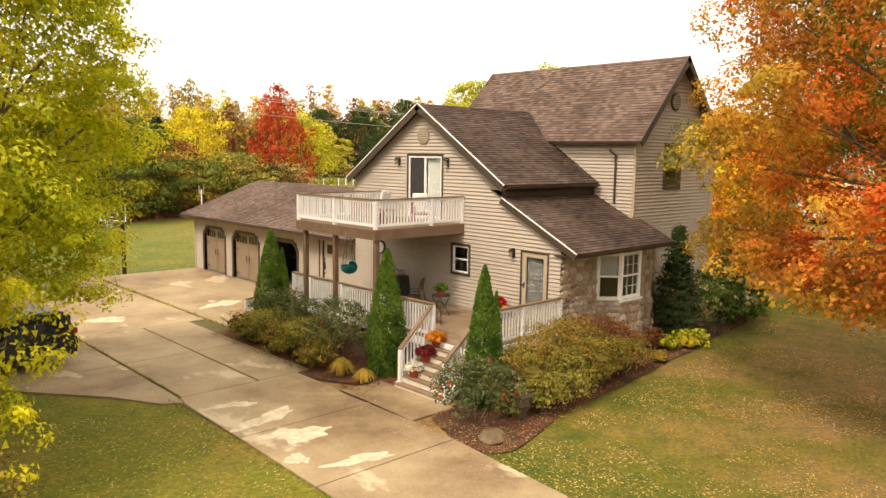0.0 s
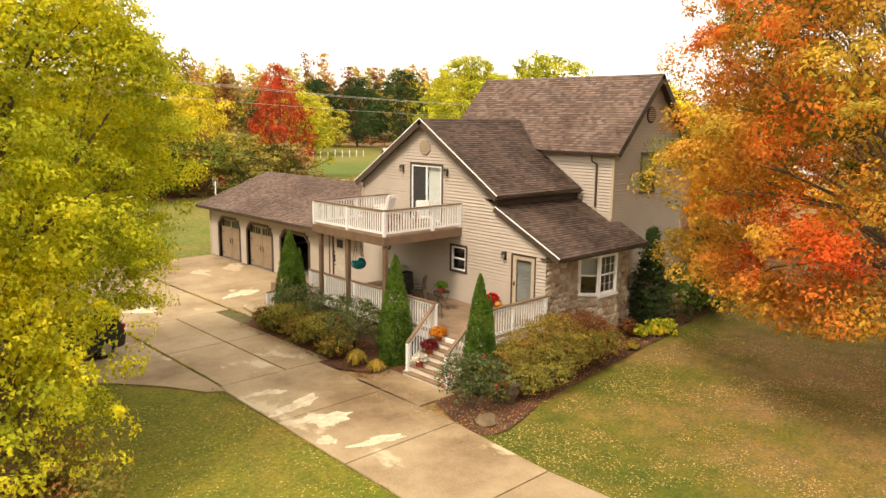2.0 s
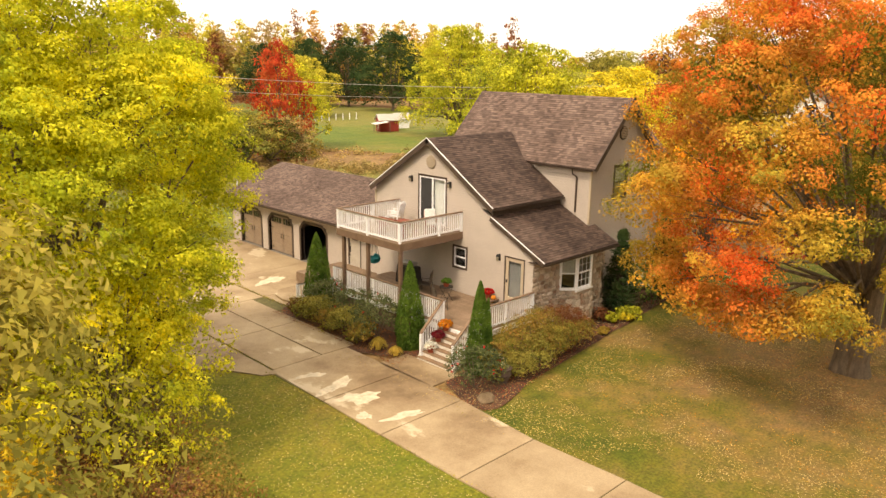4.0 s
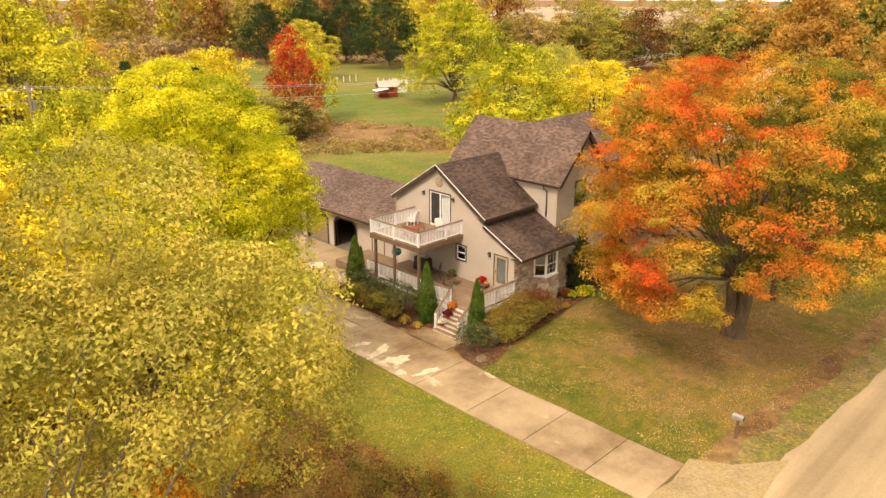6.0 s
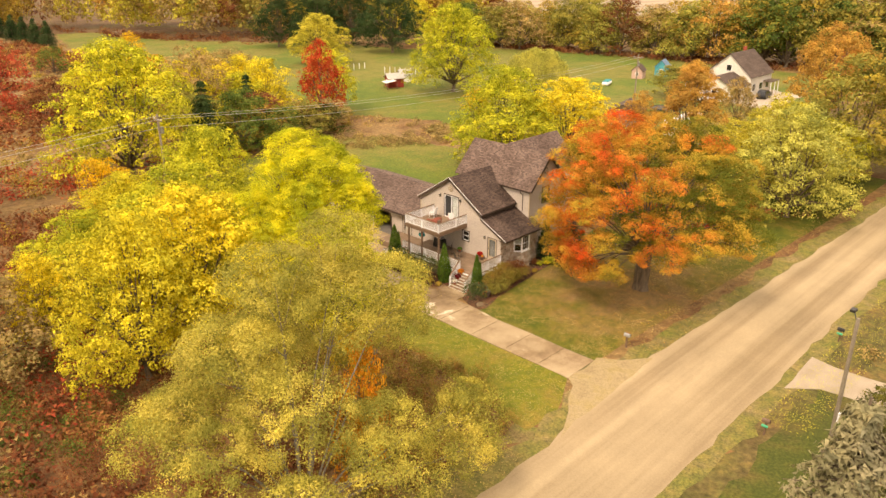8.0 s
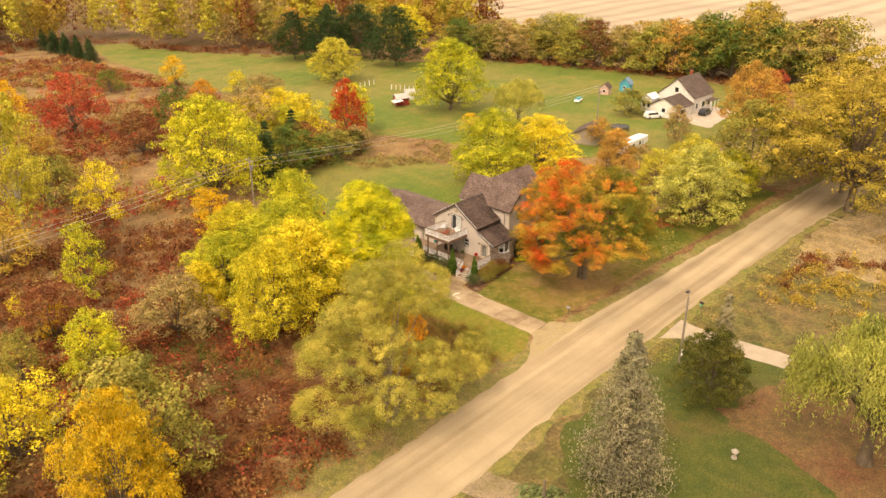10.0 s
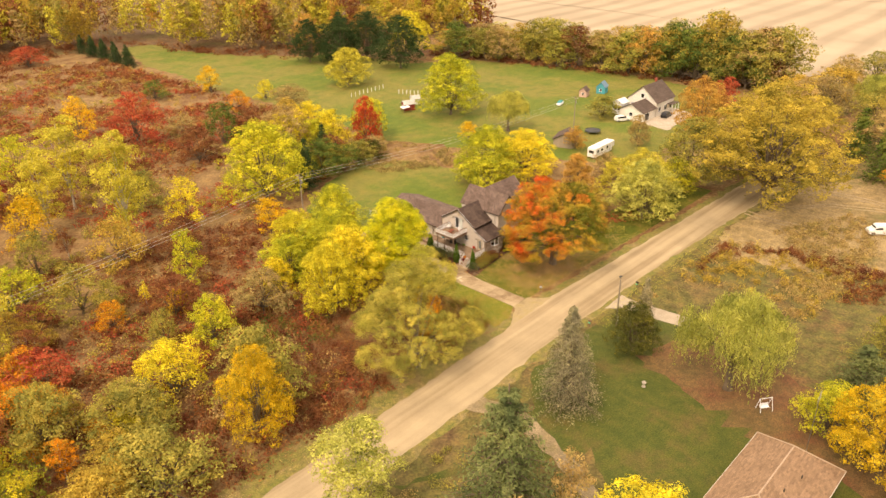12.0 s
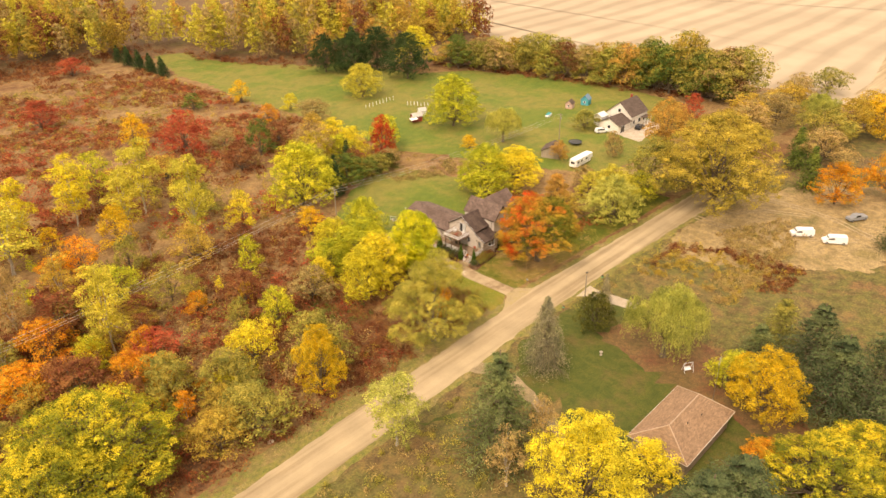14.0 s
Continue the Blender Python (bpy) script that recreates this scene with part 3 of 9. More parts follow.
TRACK = mottled("wheel_track_dirt", 0.3, 1.4, 7, [(0.26, 0.19, 0.105), (0.34, 0.255, 0.15), (0.40, 0.30, 0.18)], ((0.82, 0.82, 0.82), (1.15, 1.12, 1.1)))
for pts in ([(73, -13.5), (72, -19), (73, -26), (75.5, -34.7), (80, -42), (86, -50)], [(84, -14), (92, -18), (96.5, -23), (97, -32), (95, -42), (90, -53)], [(74, -16), (82, -20), (89, -26), (93, -36)]):
    for off in (-0.85, 0.85):
        region("wheel_track", [(x + off - 0.3, y) for x, y in pts] + [(x + off + 0.3, y) for x, y in reversed(pts)], 0.03, TRACK, "pale wheel track across the dry lot", "track", 0.1, seed=int(pts[0][0]))
road_n = [(-300, -20), (-140, -10.5), (-66, -6.8), (-44, -5.5), (-16, -4.6), (0, -4.2), (12, -3.2), (27, -3.9), (50, -4.8), (90, -6.0), (108, -6.6)]
road_s = [(108, -12), (92, -14.6), (70, -12.8), (33, -11.6), (12, -11.6), (-2, -11.8), (-16, -12.6), (-30, -13.0), (-60, -13.9), (-140, -18), (-300, -28)]
region("bend_grass", [(84, 19), (84, -2), (108, -2), (160, -5), (246, -7), (212, 10), (203, 22), (178, 19), (150, 21)], 0.014, mottled("bend_grass_mat", 0.07, 0.6, 3, [(0.15, 0.14, 0.04), (0.22, 0.16, 0.06), (0.27, 0.18, 0.075)], ((0.75, 0.75, 0.75), (1.25, 1.2, 1.1))), "dry olive grass beyond the road bend", "ground", 0.6)
region("road_shoulder", [(x, y + 1.6) for x, y in road_n] + [(x, y - 1.4) for x, y in road_s], 0.028, SHOULDER, "leafy gravel shoulder of the country road", "road", 0.35)
region("road", road_n + road_s, 0.045, DIRT, "pale packed dirt country road", "road", 0.12)
region("far_road", [(222, -8), (246, -8), (330, 6), (330, -3), (246, -16), (222, -15)], 0.045, DIRT, "pale dirt road beyond the bend", "road", 0.2)
region("verge_grass", [(x, y + 5.2 + 0.8 * math.sin(0.3 * x)) for x, y in road_n[:5]] + [(0.5, -1.2), (1.5, -3.2)] + [(x, y + 1.2) for x, y in reversed(road_n[:6])], 0.016, mottled("verge_grass_mat", 0.12, 0.9, 6, [(0.20, 0.11, 0.05), (0.17, 0.165, 0.04), (0.24, 0.17, 0.07), (0.15, 0.16, 0.035)], ((0.78, 0.78, 0.78), (1.2, 1.15, 1.1))), "grassy roadside verge with fallen leaves", "ground", 0.4)
region("lane", [(17.2, -12.5), (23.2, -12.3), (22.8, -14.2), (22.9, -16.4), (24, -26), (20.6, -26), (19.2, -16.6), (18.9, -14.4)], 0.05, surface("lane_concrete", (0.36, 0.29, 0.205), (0.43, 0.35, 0.26), 0.6, 20), "pale concrete lane off the road", "driveway", 0.05)
region("track", [(-19, -12.4), (-15.2, -12.4), (-13.8, -20), (-17.5, -30), (-24.6, -43.4), (-26.4, -42), (-19.4, -29), (-16.6, -19)], 0.04, mottled("track_gravel", 0.3, 1.0, 8, [(0.17, 0.14, 0.055), (0.26, 0.195, 0.11), (0.31, 0.235, 0.14)], ((0.85, 0.85, 0.85), (1.15, 1.12, 1.1))), "gravel track to the house across the road", "driveway", 0.2)
region("yard_gravel", [(116, 28), (136, 30), (140, 38), (122, 44), (118, 38)], 0.05, surface("yard_gravel_mat", (0.40, 0.33, 0.25), (0.5, 0.42, 0.33), 0.5, 10), "gravel yard of the white farmhouse", "driveway", 0.3)
region("planting_bed", [(11.3, 12.5), (11.22, 12.1), (11.3, 11.75), (11.6, 11.5), (12.0, 11.42), (12.6, 11.52), (13.5, 11.8), (14.5, 12.12), (16.8, 12.42), (20.2, 12.85), (25, 13.5), (27, 13.75), (32, 14.35), (32, 16), (18.3, 15.2), (18, 14.6), (12.4, 14.6), (11.95, 14.25), (11.55, 13.2)], 0.055, MULCH, "dark mulch planting bed with fallen leaves", "bed", 0.05)
region("planting_bed", [(12.75, 17.05), (14.4, 17.05), (14.4, 26.2), (12.5, 26.5), (12.0, 25.6), (11.7, 22), (11.6, 19.6), (12.0, 18.2)], 0.055, MULCH, "dark mulch planting bed along the porch", "bed", 0.08)


def concrete():
    m, n, l, b = nodes_of("driveway_concrete", 0.75, 0, 0.35)
    big = noise_of(n, l, 0.22, 5, "Object", 0.65)
    r = ramp_of(n, [(0.34, (0.185, 0.122, 0.066)), (0.43, (0.28, 0.198, 0.115)), (0.52, (0.36, 0.27, 0.165)), (0.62, (0.42, 0.325, 0.205))])
    l.new(big.outputs["Fac"], r.inputs[0])
    fine = noise_of(n, l, 18, 4)
    g = ramp_of(n, [(0.3, (0.84, 0.84, 0.84)), (0.7, (1.1, 1.1, 1.1))])
    l.new(fine.outputs["Fac"], g.inputs[0])
    col = mix_of(n, l, r.outputs[0], g.outputs[0], 1.0, "MULTIPLY")
    pat = noise_of(n, l, 0.42, 6, "Object", 0.62, (1.0, 0.62, 1))
    pm = ramp_of(n, [(0.60, (0, 0, 0)), (0.635, (1, 1, 1))])
    l.new(pat.outputs["Fac"], pm.inputs[0])
    pale = n.new("ShaderNodeRGB")
    pale.outputs[0].default_value = (0.52, 0.43, 0.30, 1)
    col = mix_of(n, l, col, pale.outputs[0], pm.outputs[0])
    oi = n.new("ShaderNodeObjectInfo")
    orr = ramp_of(n, [(0.0, (0.95, 0.93, 0.90)), (1.0, (1.05, 1.04, 1.02))])
    l.new(oi.outputs["Random"], orr.inputs[0])
    col = mix_of(n, l, col, orr.outputs[0], 1.0, "MULTIPLY")
    l.new(col, b.inputs["Base Color"])
    bump_of(n, l, b, fine.outputs["Fac"], 0.2, 0.01)
    return m


CONCRETE = concrete()
drive = base("driveway", 0, 0, 0, label="stained tan concrete slab driveway with grassy joints", category="driveway", kind="structure")
bm = boxes((7.75, 18.4, 19.9, 41.6, -0.05, 0.035), (4.1, 7.75, 24.2, 41.6, -0.05, 0.035), (7.6, 10.95, -0.6, 19.9, -0.05, 0.035))
part("slab_bed", bm, surface("joint_soil", (0.10, 0.09, 0.035), (0.15, 0.13, 0.05), 3, 20, 0.95), drive)


def slab(corners, z=0.075):
    bm = bmesh.new()
    low = [bm.verts.new((x, y, 0.0)) for x, y in corners]
    mid = [bm.verts.new((x, y, z - 0.012)) for x, y in corners]
    cx, cy = sum(c[0] for c in corners) / len(corners), sum(c[1] for c in corners) / len(corners)
    top = [bm.verts.new((x + 0.02 * (cx > x) - 0.02 * (cx < x), y + 0.02 * (cy > y) - 0.02 * (cy < y), z)) for x, y in corners]
    k = len(corners)
    for a, b in ((low, mid), (mid, top)):
        for i in range(k):
            bm.faces.new((a[i], a[(i + 1) % k], b[(i + 1) % k], b[i]))
    bm.faces.new(top)
    bmesh.ops.recalc_face_normals(bm, faces=bm.faces[:])
    part("slab", bm, CONCRETE, drive)


def slab_rect(x0, x1, y0, y1, gx=0.03, gy=0.02):
    slab([(x0 + gx, y0 + gy), (x1 - gx, y0 + gy), (x1 - gx, y1 - gy), (x0 + gx, y1 - gy)])


ys = [19.9, 24.2, 28.6, 33.0, 37.3, 41.6]
for y0, y1 in zip(ys, ys[1:]):
    if y0 > 20:
        slab_rect(3.9, 7.8, y0, y1, 0.05)
    slab_rect(7.8, 10.2 if y0 < 28 else 12.7, y0, y1, 0.04)
    if y0 < 28:
        slab_rect(10.2, 12.0 if y0 < 26 else 12.7, y0, y1, 0.02)
    else:
        slab_rect(12.7, 18.4, y0, y1, 0.04)
slab([(7.75, 19.45), (7.75, 24.18), (3.95, 24.18), (4.3, 23.75), (5.37, 22.42), (6.43, 21.13), (7.2, 19.75)])
slab_rect(12.7, 18.4, 26.6, 28.6, 0.04)
slab_rect(11.37, 12.95, 14.4, 17.6, 0.01)
ys = [-0.5, 2.3, 5.6, 9.1, 12.8, 16.2, 19.9]
left, right = [7.5, 7.5, 7.45, 7.42, 7.5, 7.6, 7.68], [11.0, 10.95, 11.05, 11.0, 11.38, 11.5, 11.5]
for k in range(6):
    slab([(left[k], ys[k] + 0.02), (right[k], ys[k] + 0.02), (right[k + 1], ys[k + 1] - 0.02), (left[k + 1], ys[k + 1] - 0.02)])
SKIM = surface("pale_skim", (0.58, 0.49, 0.35), (0.66, 0.57, 0.42), 1.2, 5, 0.8, bump=0.15)


def skim_patch(x, y, rx, ry, turn, seed):
    """A thin ragged patch of pale concrete on a slab."""
    g = np.random.default_rng(seed)
    ph = g.uniform(0, 6.28, 4)
    bm = bmesh.new()
    rim = []
    for k in range(44):
        a = 2 * math.pi * k / 44
        w = 1 + 0.26 * math.sin(2 * a + ph[0]) + 0.2 * math.sin(3 * a + ph[1]) + 0.12 * math.sin(7 * a + ph[2]) + 0.06 * math.sin(13 * a + ph[3])
        rim.append(Vector((rx * w * math.cos(a), ry * w * math.sin(a), 0)))
    low = [bm.verts.new(p) for p in rim]
    top = [bm.verts.new(p * 0.985 + Vector((0, 0, 0.006))) for p in rim]
    mid = bm.verts.new((0, 0, 0.006))
    for k in range(44):
        e = (k + 1) % 44
        bm.faces.new((low[k], low[e], top[e], top[k]))
        bm.faces.new((top[k], top[e], mid))
    bm.transform(pose(x, y, 0.073, 0, 0, turn))
    part("pale_patch", bm, SKIM, drive, "pale ragged concrete patch")


for k, args in enumerate(((8.6, 18.4, 0.5, 0.24, -15), (8.75, 16.95, 0.8, 0.34, 18), (8.75, 15.5, 0.85, 0.40, -8), (9.0, 13.3, 0.75, 0.22, -20), (7.95, 14.25, 0.2, 0.35, 0), (14.6, 31.0, 1.0, 0.45, 30), (9.6, 30.9, 0.9, 0.4, -20))):
    skim_patch(*args, seed=90 + k)
region("driveway_apron", [(7.6, -0.45), (11.4, -0.45), (12.5, -2.0), (14.5, -3.6), (1.5, -4.2), (4.0, -3.0), (6.6, -1.2)], 0.058, surface("apron_gravel", (0.29, 0.215, 0.115), (0.36, 0.275, 0.15), 0.5, 10, c3=(0.33, 0.25, 0.10)), "sandy gravel driveway mouth at the road", "driveway", 0.15)

# ---------------------------------------------------------------- house
SIDING = surface("siding", (0.47, 0.405, 0.35), (0.525, 0.455, 0.395), 0.8, 60, 0.6, bump=0.05, spec=0.4)
TRIM = surface("brown_trim", (0.060, 0.040, 0.030), (0.085, 0.058, 0.044), 2, 40, 0.5, bump=0.1, spec=0.4)
WHITE = surface("white_paint", (0.84, 0.85, 0.88), (0.90, 0.91, 0.93), 2, 50, 0.5, bump=0.08, spec=0.4)
TAN = surface("tan_trim", (0.46, 0.38, 0.28), (0.52, 0.43, 0.32), 2, 50, 0.6, bump=0.05)
WOODCAP = surface("brown_deck_wood", (0.17, 0.11, 0.07), (0.26, 0.17, 0.11), 1.5, 25, 0.75, bump=0.4, stretch=(1, 1, 1))
POSTWOOD = surface("brown_post_wood", (0.16, 0.10, 0.065), (0.21, 0.135, 0.09), 2, 30, 0.7, bump=0.3)
DARK = surface("unlit_room_black", (0.02, 0.018, 0.015), (0.03, 0.027, 0.024), 2, 10, 0.9, bump=0)
BLACK = surface("black_metal", (0.015, 0.014, 0.013), (0.03, 0.028, 0.025), 5, 60, 0.45, bump=0.1, spec=0.5)


def shingle_material(name, c1, c2, c3, tabs=1.0):
    m, n, l, b = nodes_of(name, 0.9, 0, 0.2)
    big = noise_of(n, l, 0.35, 5)
    r = ramp_of(n, [(0.3, c1), (0.5, c2), (0.7, c3)])
    l.new(big.outputs["Fac"], r.inputs[0])
    ge = n.new("ShaderNodeNewGeometry")
    pr = ramp_of(n, [(0.0, (0.62, 0.62, 0.63)), (1.0, (1.42, 1.40, 1.37))])
    l.new(ge.outputs["Random Per Island"], pr.inputs[0])
    col = mix_of(n, l, r.outputs[0], pr.outputs[0], tabs, "MULTIPLY")
    fine = noise_of(n, l, 60, 3)
    g = ramp_of(n, [(0.3, (0.75, 0.75, 0.75)), (0.7, (1.2, 1.2, 1.2))])
    l.new(fine.outputs["Fac"], g.inputs[0])
    col = mix_of(n, l, col, g.outputs[0], 1.0, "MULTIPLY")
    l.new(col, b.inputs["Base Color"])
    bump_of(n, l, b, fine.outputs["Fac"], 0.4, 0.01)
    return m


# deeper browns for the gable and lean-to roofs than for the others
DARK_SHINGLE = shingle_material("dark_brown_shingles", (0.050, 0.034, 0.028), (0.082, 0.056, 0.046), (0.125, 0.088, 0.072))
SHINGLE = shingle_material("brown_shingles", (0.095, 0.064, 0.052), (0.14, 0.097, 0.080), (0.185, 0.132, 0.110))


def glass():
    m, n, l, b = nodes_of("window_glass", 0.03, 0, 0.5)
    b.inputs["Base Color"].default_value = (0.85, 0.9, 0.9, 1)
    b.inputs["Transmission Weight"].default_value = 1.0
    b.inputs["IOR"].default_value = 1.45
    return m


GLASS = glass()
house = base("house", 18.13, 21, 0, label="tan clapboard two storey house with brown shingle roofs", category="house")
HI = Matrix.Translation((-18.13, -21, 0))


def hpart(name, bm, material, parent=None, label=""):
    """A part of the house given in world coordinates."""
    bm.transform(HI)
    return part(name, bm, material, parent or house, label)


def siding(o, u, nrm, lo, hi, z0, z1, holes=(), step=0.13, thick=0.14, cuts=(), material=None, pieces=True):
    """A clapboard wall of the house: o the plane's origin, u the way along it, nrm outwards; lo and hi bound it at each height.
    The backing is the wall; the boards are objects of their own (pieces) or one joined part."""
    o, u, nrm = Vector(o), Vector(u), Vector(nrm)
    material = material or SIDING
    back, joined, made = bmesh.new(), bmesh.new(), []
    levels = {round(z0 + k * step, 4) for k in range(int((z1 - z0) / step) + 1)} | {z1} | {round(v, 4) for h in holes for v in h[2:]} | set(cuts)
    levels = sorted(v for v in levels if z0 <= v <= z1)

    def quad(bm, *corners):
        bm.faces.new([bm.verts.new(o + u * uu + Vector((0, 0, z)) + nrm * d) for uu, z, d in corners])

    for za, zb in zip(levels, levels[1:]):
        if zb - za < 1e-3:
            continue
        mid = (za + zb) / 2
        fa = ((za - z0) / step + 1e-4) % 1.0
        pa, pb = 0.042 * (1 - fa), 0.042 * (1 - min(1.0, fa + (zb - za) / step))
        marks = [(lo(za + 1e-3), lo(zb - 1e-3))]
        for a, b in sorted((h[0], h[1]) for h in holes if h[2] < mid < h[3]):
            marks += [(a, a), (b, b)]
        marks.append((hi(za + 1e-3), hi(zb - 1e-3)))
        for (a0, a1), (b0, b1) in zip(marks[::2], marks[1::2]):
            b1 = max(a1, b1)
            if b0 - a0 < 0.005 and b1 - a1 < 0.005:
                continue
            bm = bmesh.new() if pieces else joined
            full = zb - za > 0.09
            zt, keep_ = (zb - 0.028, 0.785) if full else (zb, 1.0)
            ta, tb, pt = a0 + (a1 - a0) * keep_, b0 + (b1 - b0) * keep_, (0.009 if full else pb)
            quad(bm, (a0, za, pa), (b0, za, pa), (tb, zt, pt), (ta, zt, pt))
            if full:
                quad(bm, (ta, zt, pt), (tb, zt, pt), (tb, zt, 0), (ta, zt, 0))
            quad(bm, (a0, za, pa), (a0, za, 0), (b0, za, 0), (b0, za, pa))
            quad(bm, (a0, za, pa), (a1, zb, pb), (a1, zb, 0), (a0, za, 0))
            quad(bm, (b0, za, pa), (b1, zb, pb), (b1, zb, 0), (b0, za, 0))
            if pieces:
                bmesh.ops.remove_doubles(bm, verts=bm.verts[:], dist=1e-5)
                made.append(bm)
            quad(back, (a0, za, -0.004), (b0, za, -0.004), (b1, zb, -0.004), (a1, zb, -0.004))
            quad(back, (a0, za, -thick), (a1, zb, -thick), (b1, zb, -thick), (b0, za, -thick))
            for w0, w1 in ((a0, a1), (b0, b1)):
                quad(back, (w0, za, -0.004), (w1, zb, -0.004), (w1, zb, -thick), (w0, za, -thick))
    bmesh.ops.remove_doubles(back, verts=back.verts[:], dist=0.007)
    wall = hpart("wall", back, material, label="tan clapboard wall")
    for bm in made:
        hpart("clapboard", bm, material, wall)
    if not pieces:
        tagged(hpart("clapboards", joined, material, wall), kind="stuff")
    return wall


def slope(bm, e0, e1, r1, r0, course=0.14, tab=0.24, thick=0.10, seed=3, bare=False):
    """A shingled slope: eave from e0 to e1, ridge from r0 to r1. Courses step up the slope, cut into tabs."""
    rng = np.random.default_rng(seed)
    e0, e1, r0, r1 = (Vector(p) for p in (e0, e1, r0, r1))
    nrm = (e1 - e0).cross(r0 - e0).normalized()
    if nrm.z < 0:
        nrm = -nrm
    n = max(2, int((r0 - e0).length / course))
    for k in range(n):
        f0, f1 = k / n, (k + 1) / n
        a0, b0, a1, b1 = e0.lerp(r0, f0), e1.lerp(r1, f0), e0.lerp(r0, f1), e1.lerp(r1, f1)
        w = (b0 - a0).length
        tabs = max(1, int(w / tab))
        cuts = [0.0] + [min(0.999, max(0.001, (i + (0.5 if k % 2 else 0) + rng.uniform(-0.2, 0.2)) / tabs)) for i in range(1, tabs)] + [1.0]
        for s0, s1 in zip(cuts, cuts[1:]):
            h = nrm * (0.016 + rng.uniform(0, 0.008))
            p = [a0.lerp(b0, s0), a0.lerp(b0, s1), a1.lerp(b1, s1), a1.lerp(b1, s0)]
            v = [bm.verts.new(p[0] + h), bm.verts.new(p[1] + h), bm.verts.new(p[2] + nrm * 0.002), bm.verts.new(p[3] + nrm * 0.002)]
            bm.faces.new(v)
            bm.faces.new([bm.verts.new(p[0] + h), bm.verts.new(p[0]), bm.verts.new(p[1]), bm.verts.new(p[1] + h)])
    if bare:
        return bm
    q = [e0, e1, r1, r0]
    t = [bm.verts.new(p - nrm * 0.002) for p in q]
    d = [bm.verts.new(p - nrm * thick) for p in q]
    bm.faces.new(t)
    bm.faces.new(list(reversed(d)))
    for i in range(4):
        bm.faces.new([t[i], d[i], d[(i + 1) % 4], t[(i + 1) % 4]])
    return bm


def board(a, b, w, h, up=(0, 0, 1)):
    """A straight board between two points: w across, h along up (downwards)."""
    a, b = Vector(a), Vector(b)
    d = (b - a).normalized()
    s = d.cross(Vector(up)).normalized()
    n = s.cross(d).normalized()
    bm = bmesh.new()
    vs = []
    for p in (a, b):
        vs.append([bm.verts.new(p + s * w * i - n * h * j) for i, j in ((-0.5, 0), (0.5, 0), (0.5, 1), (-0.5, 1))])
    for i in range(4):
        bm.faces.new((vs[0][i], vs[0][(i + 1) % 4], vs[1][(i + 1) % 4], vs[1][i]))
    bm.faces.new(list(reversed(vs[0])))
    bm.faces.new(vs[1])
    bmesh.ops.recalc_face_normals(bm, faces=bm.faces[:])
    return bm


# front wall, facing -x
G = 0.647


def front_lo(z):
    if z > 5.62:
        return 17.47 + max(0, (z - 5.85) / G)
    return 15.0 if z < 4.05 else max(15.0, 14.38 + (z - 3.72) / 0.5)


def front_hi(z):
    return 25.8 if z < 5.7 else min(25.8, 25.85 - (z - 5.75) / G)


SD, WN, ST = (20.55, 22.40, 4.42, 6.72), (19.1, 19.9, 2.58, 3.54), (15.53, 16.60, 1.50, 3.64)
siding((18.13, 0, 0), (0, 1, 0), (-1, 0, 0), front_lo, front_hi, 0.2, 8.42, [SD, WN, ST], cuts=(4.05, 5.62, 5.7, 5.85), pieces=True, material=SIDING)
# main block
RIDGE, EAVE = 10.62, 7.35
siding((23.2, 0, 0), (0, 1, 0), (-1, 0, 0), lambda z: 15.72, lambda z: 25.2, 3.0, 7.35, pieces=True, material=SIDING)
W2 = (25.22, 26.32, 5.66, 7.24)


def end_lo(z):
    return 23.2 if z < 7.45 else 23.2 + (z - 7.45) / 1.09


def end_hi(z):
    return 28.8 if z < 7.45 else 28.8 - (z - 7.45) / 1.09


siding((0, 15.72, 0), (1, 0, 0), (0, -1, 0), end_lo, end_hi, 0.2, 10.45, [W2], cuts=(7.45,), pieces=True, material=SIDING)
siding((0, 25.2, 0), (1, 0, 0), (0, 1, 0), end_lo, end_hi, 0.2, 10.45, cuts=(7.45,), material=SIDING)
siding((28.8, 0, 0), (0, 1, 0), (1, 0, 0), lambda z: 15.72, lambda z: 25.2, 0.2, 7.35, material=SIDING)
# rear wing
siding((0, 19.4, 0), (1, 0, 0), (0, -1, 0), lambda z: 28.8, lambda z: 36.4, 0.2, 6.9, material=SIDING)
siding((0, 25.8, 0), (1, 0, 0), (0, 1, 0), lambda z: 28.8, lambda z: 36.4, 0.2, 6.9, material=SIDING)
siding((36.4, 0, 0), (0, 1, 0), (1, 0, 0), lambda z: 19.4 if z < 6.9 else 19.4 + (z - 6.9), lambda z: 25.8 if z < 6.9 else 25.8 - (z - 6.9), 0.2, 9.9, cuts=(6.9,), material=SIDING)
# side walls of the gable wing, above the lean-to and the garage
siding((0, 17.47, 0), (1, 0, 0), (0, -1, 0), lambda z: 18.13, lambda z: 23.2, 4.9, 5.75, material=TRIM)
siding((0, 25.8, 0), (1, 0, 0), (0, 1, 0), lambda z: 18.13, lambda z: 23.2, 2.0, 5.75, material=SIDING)
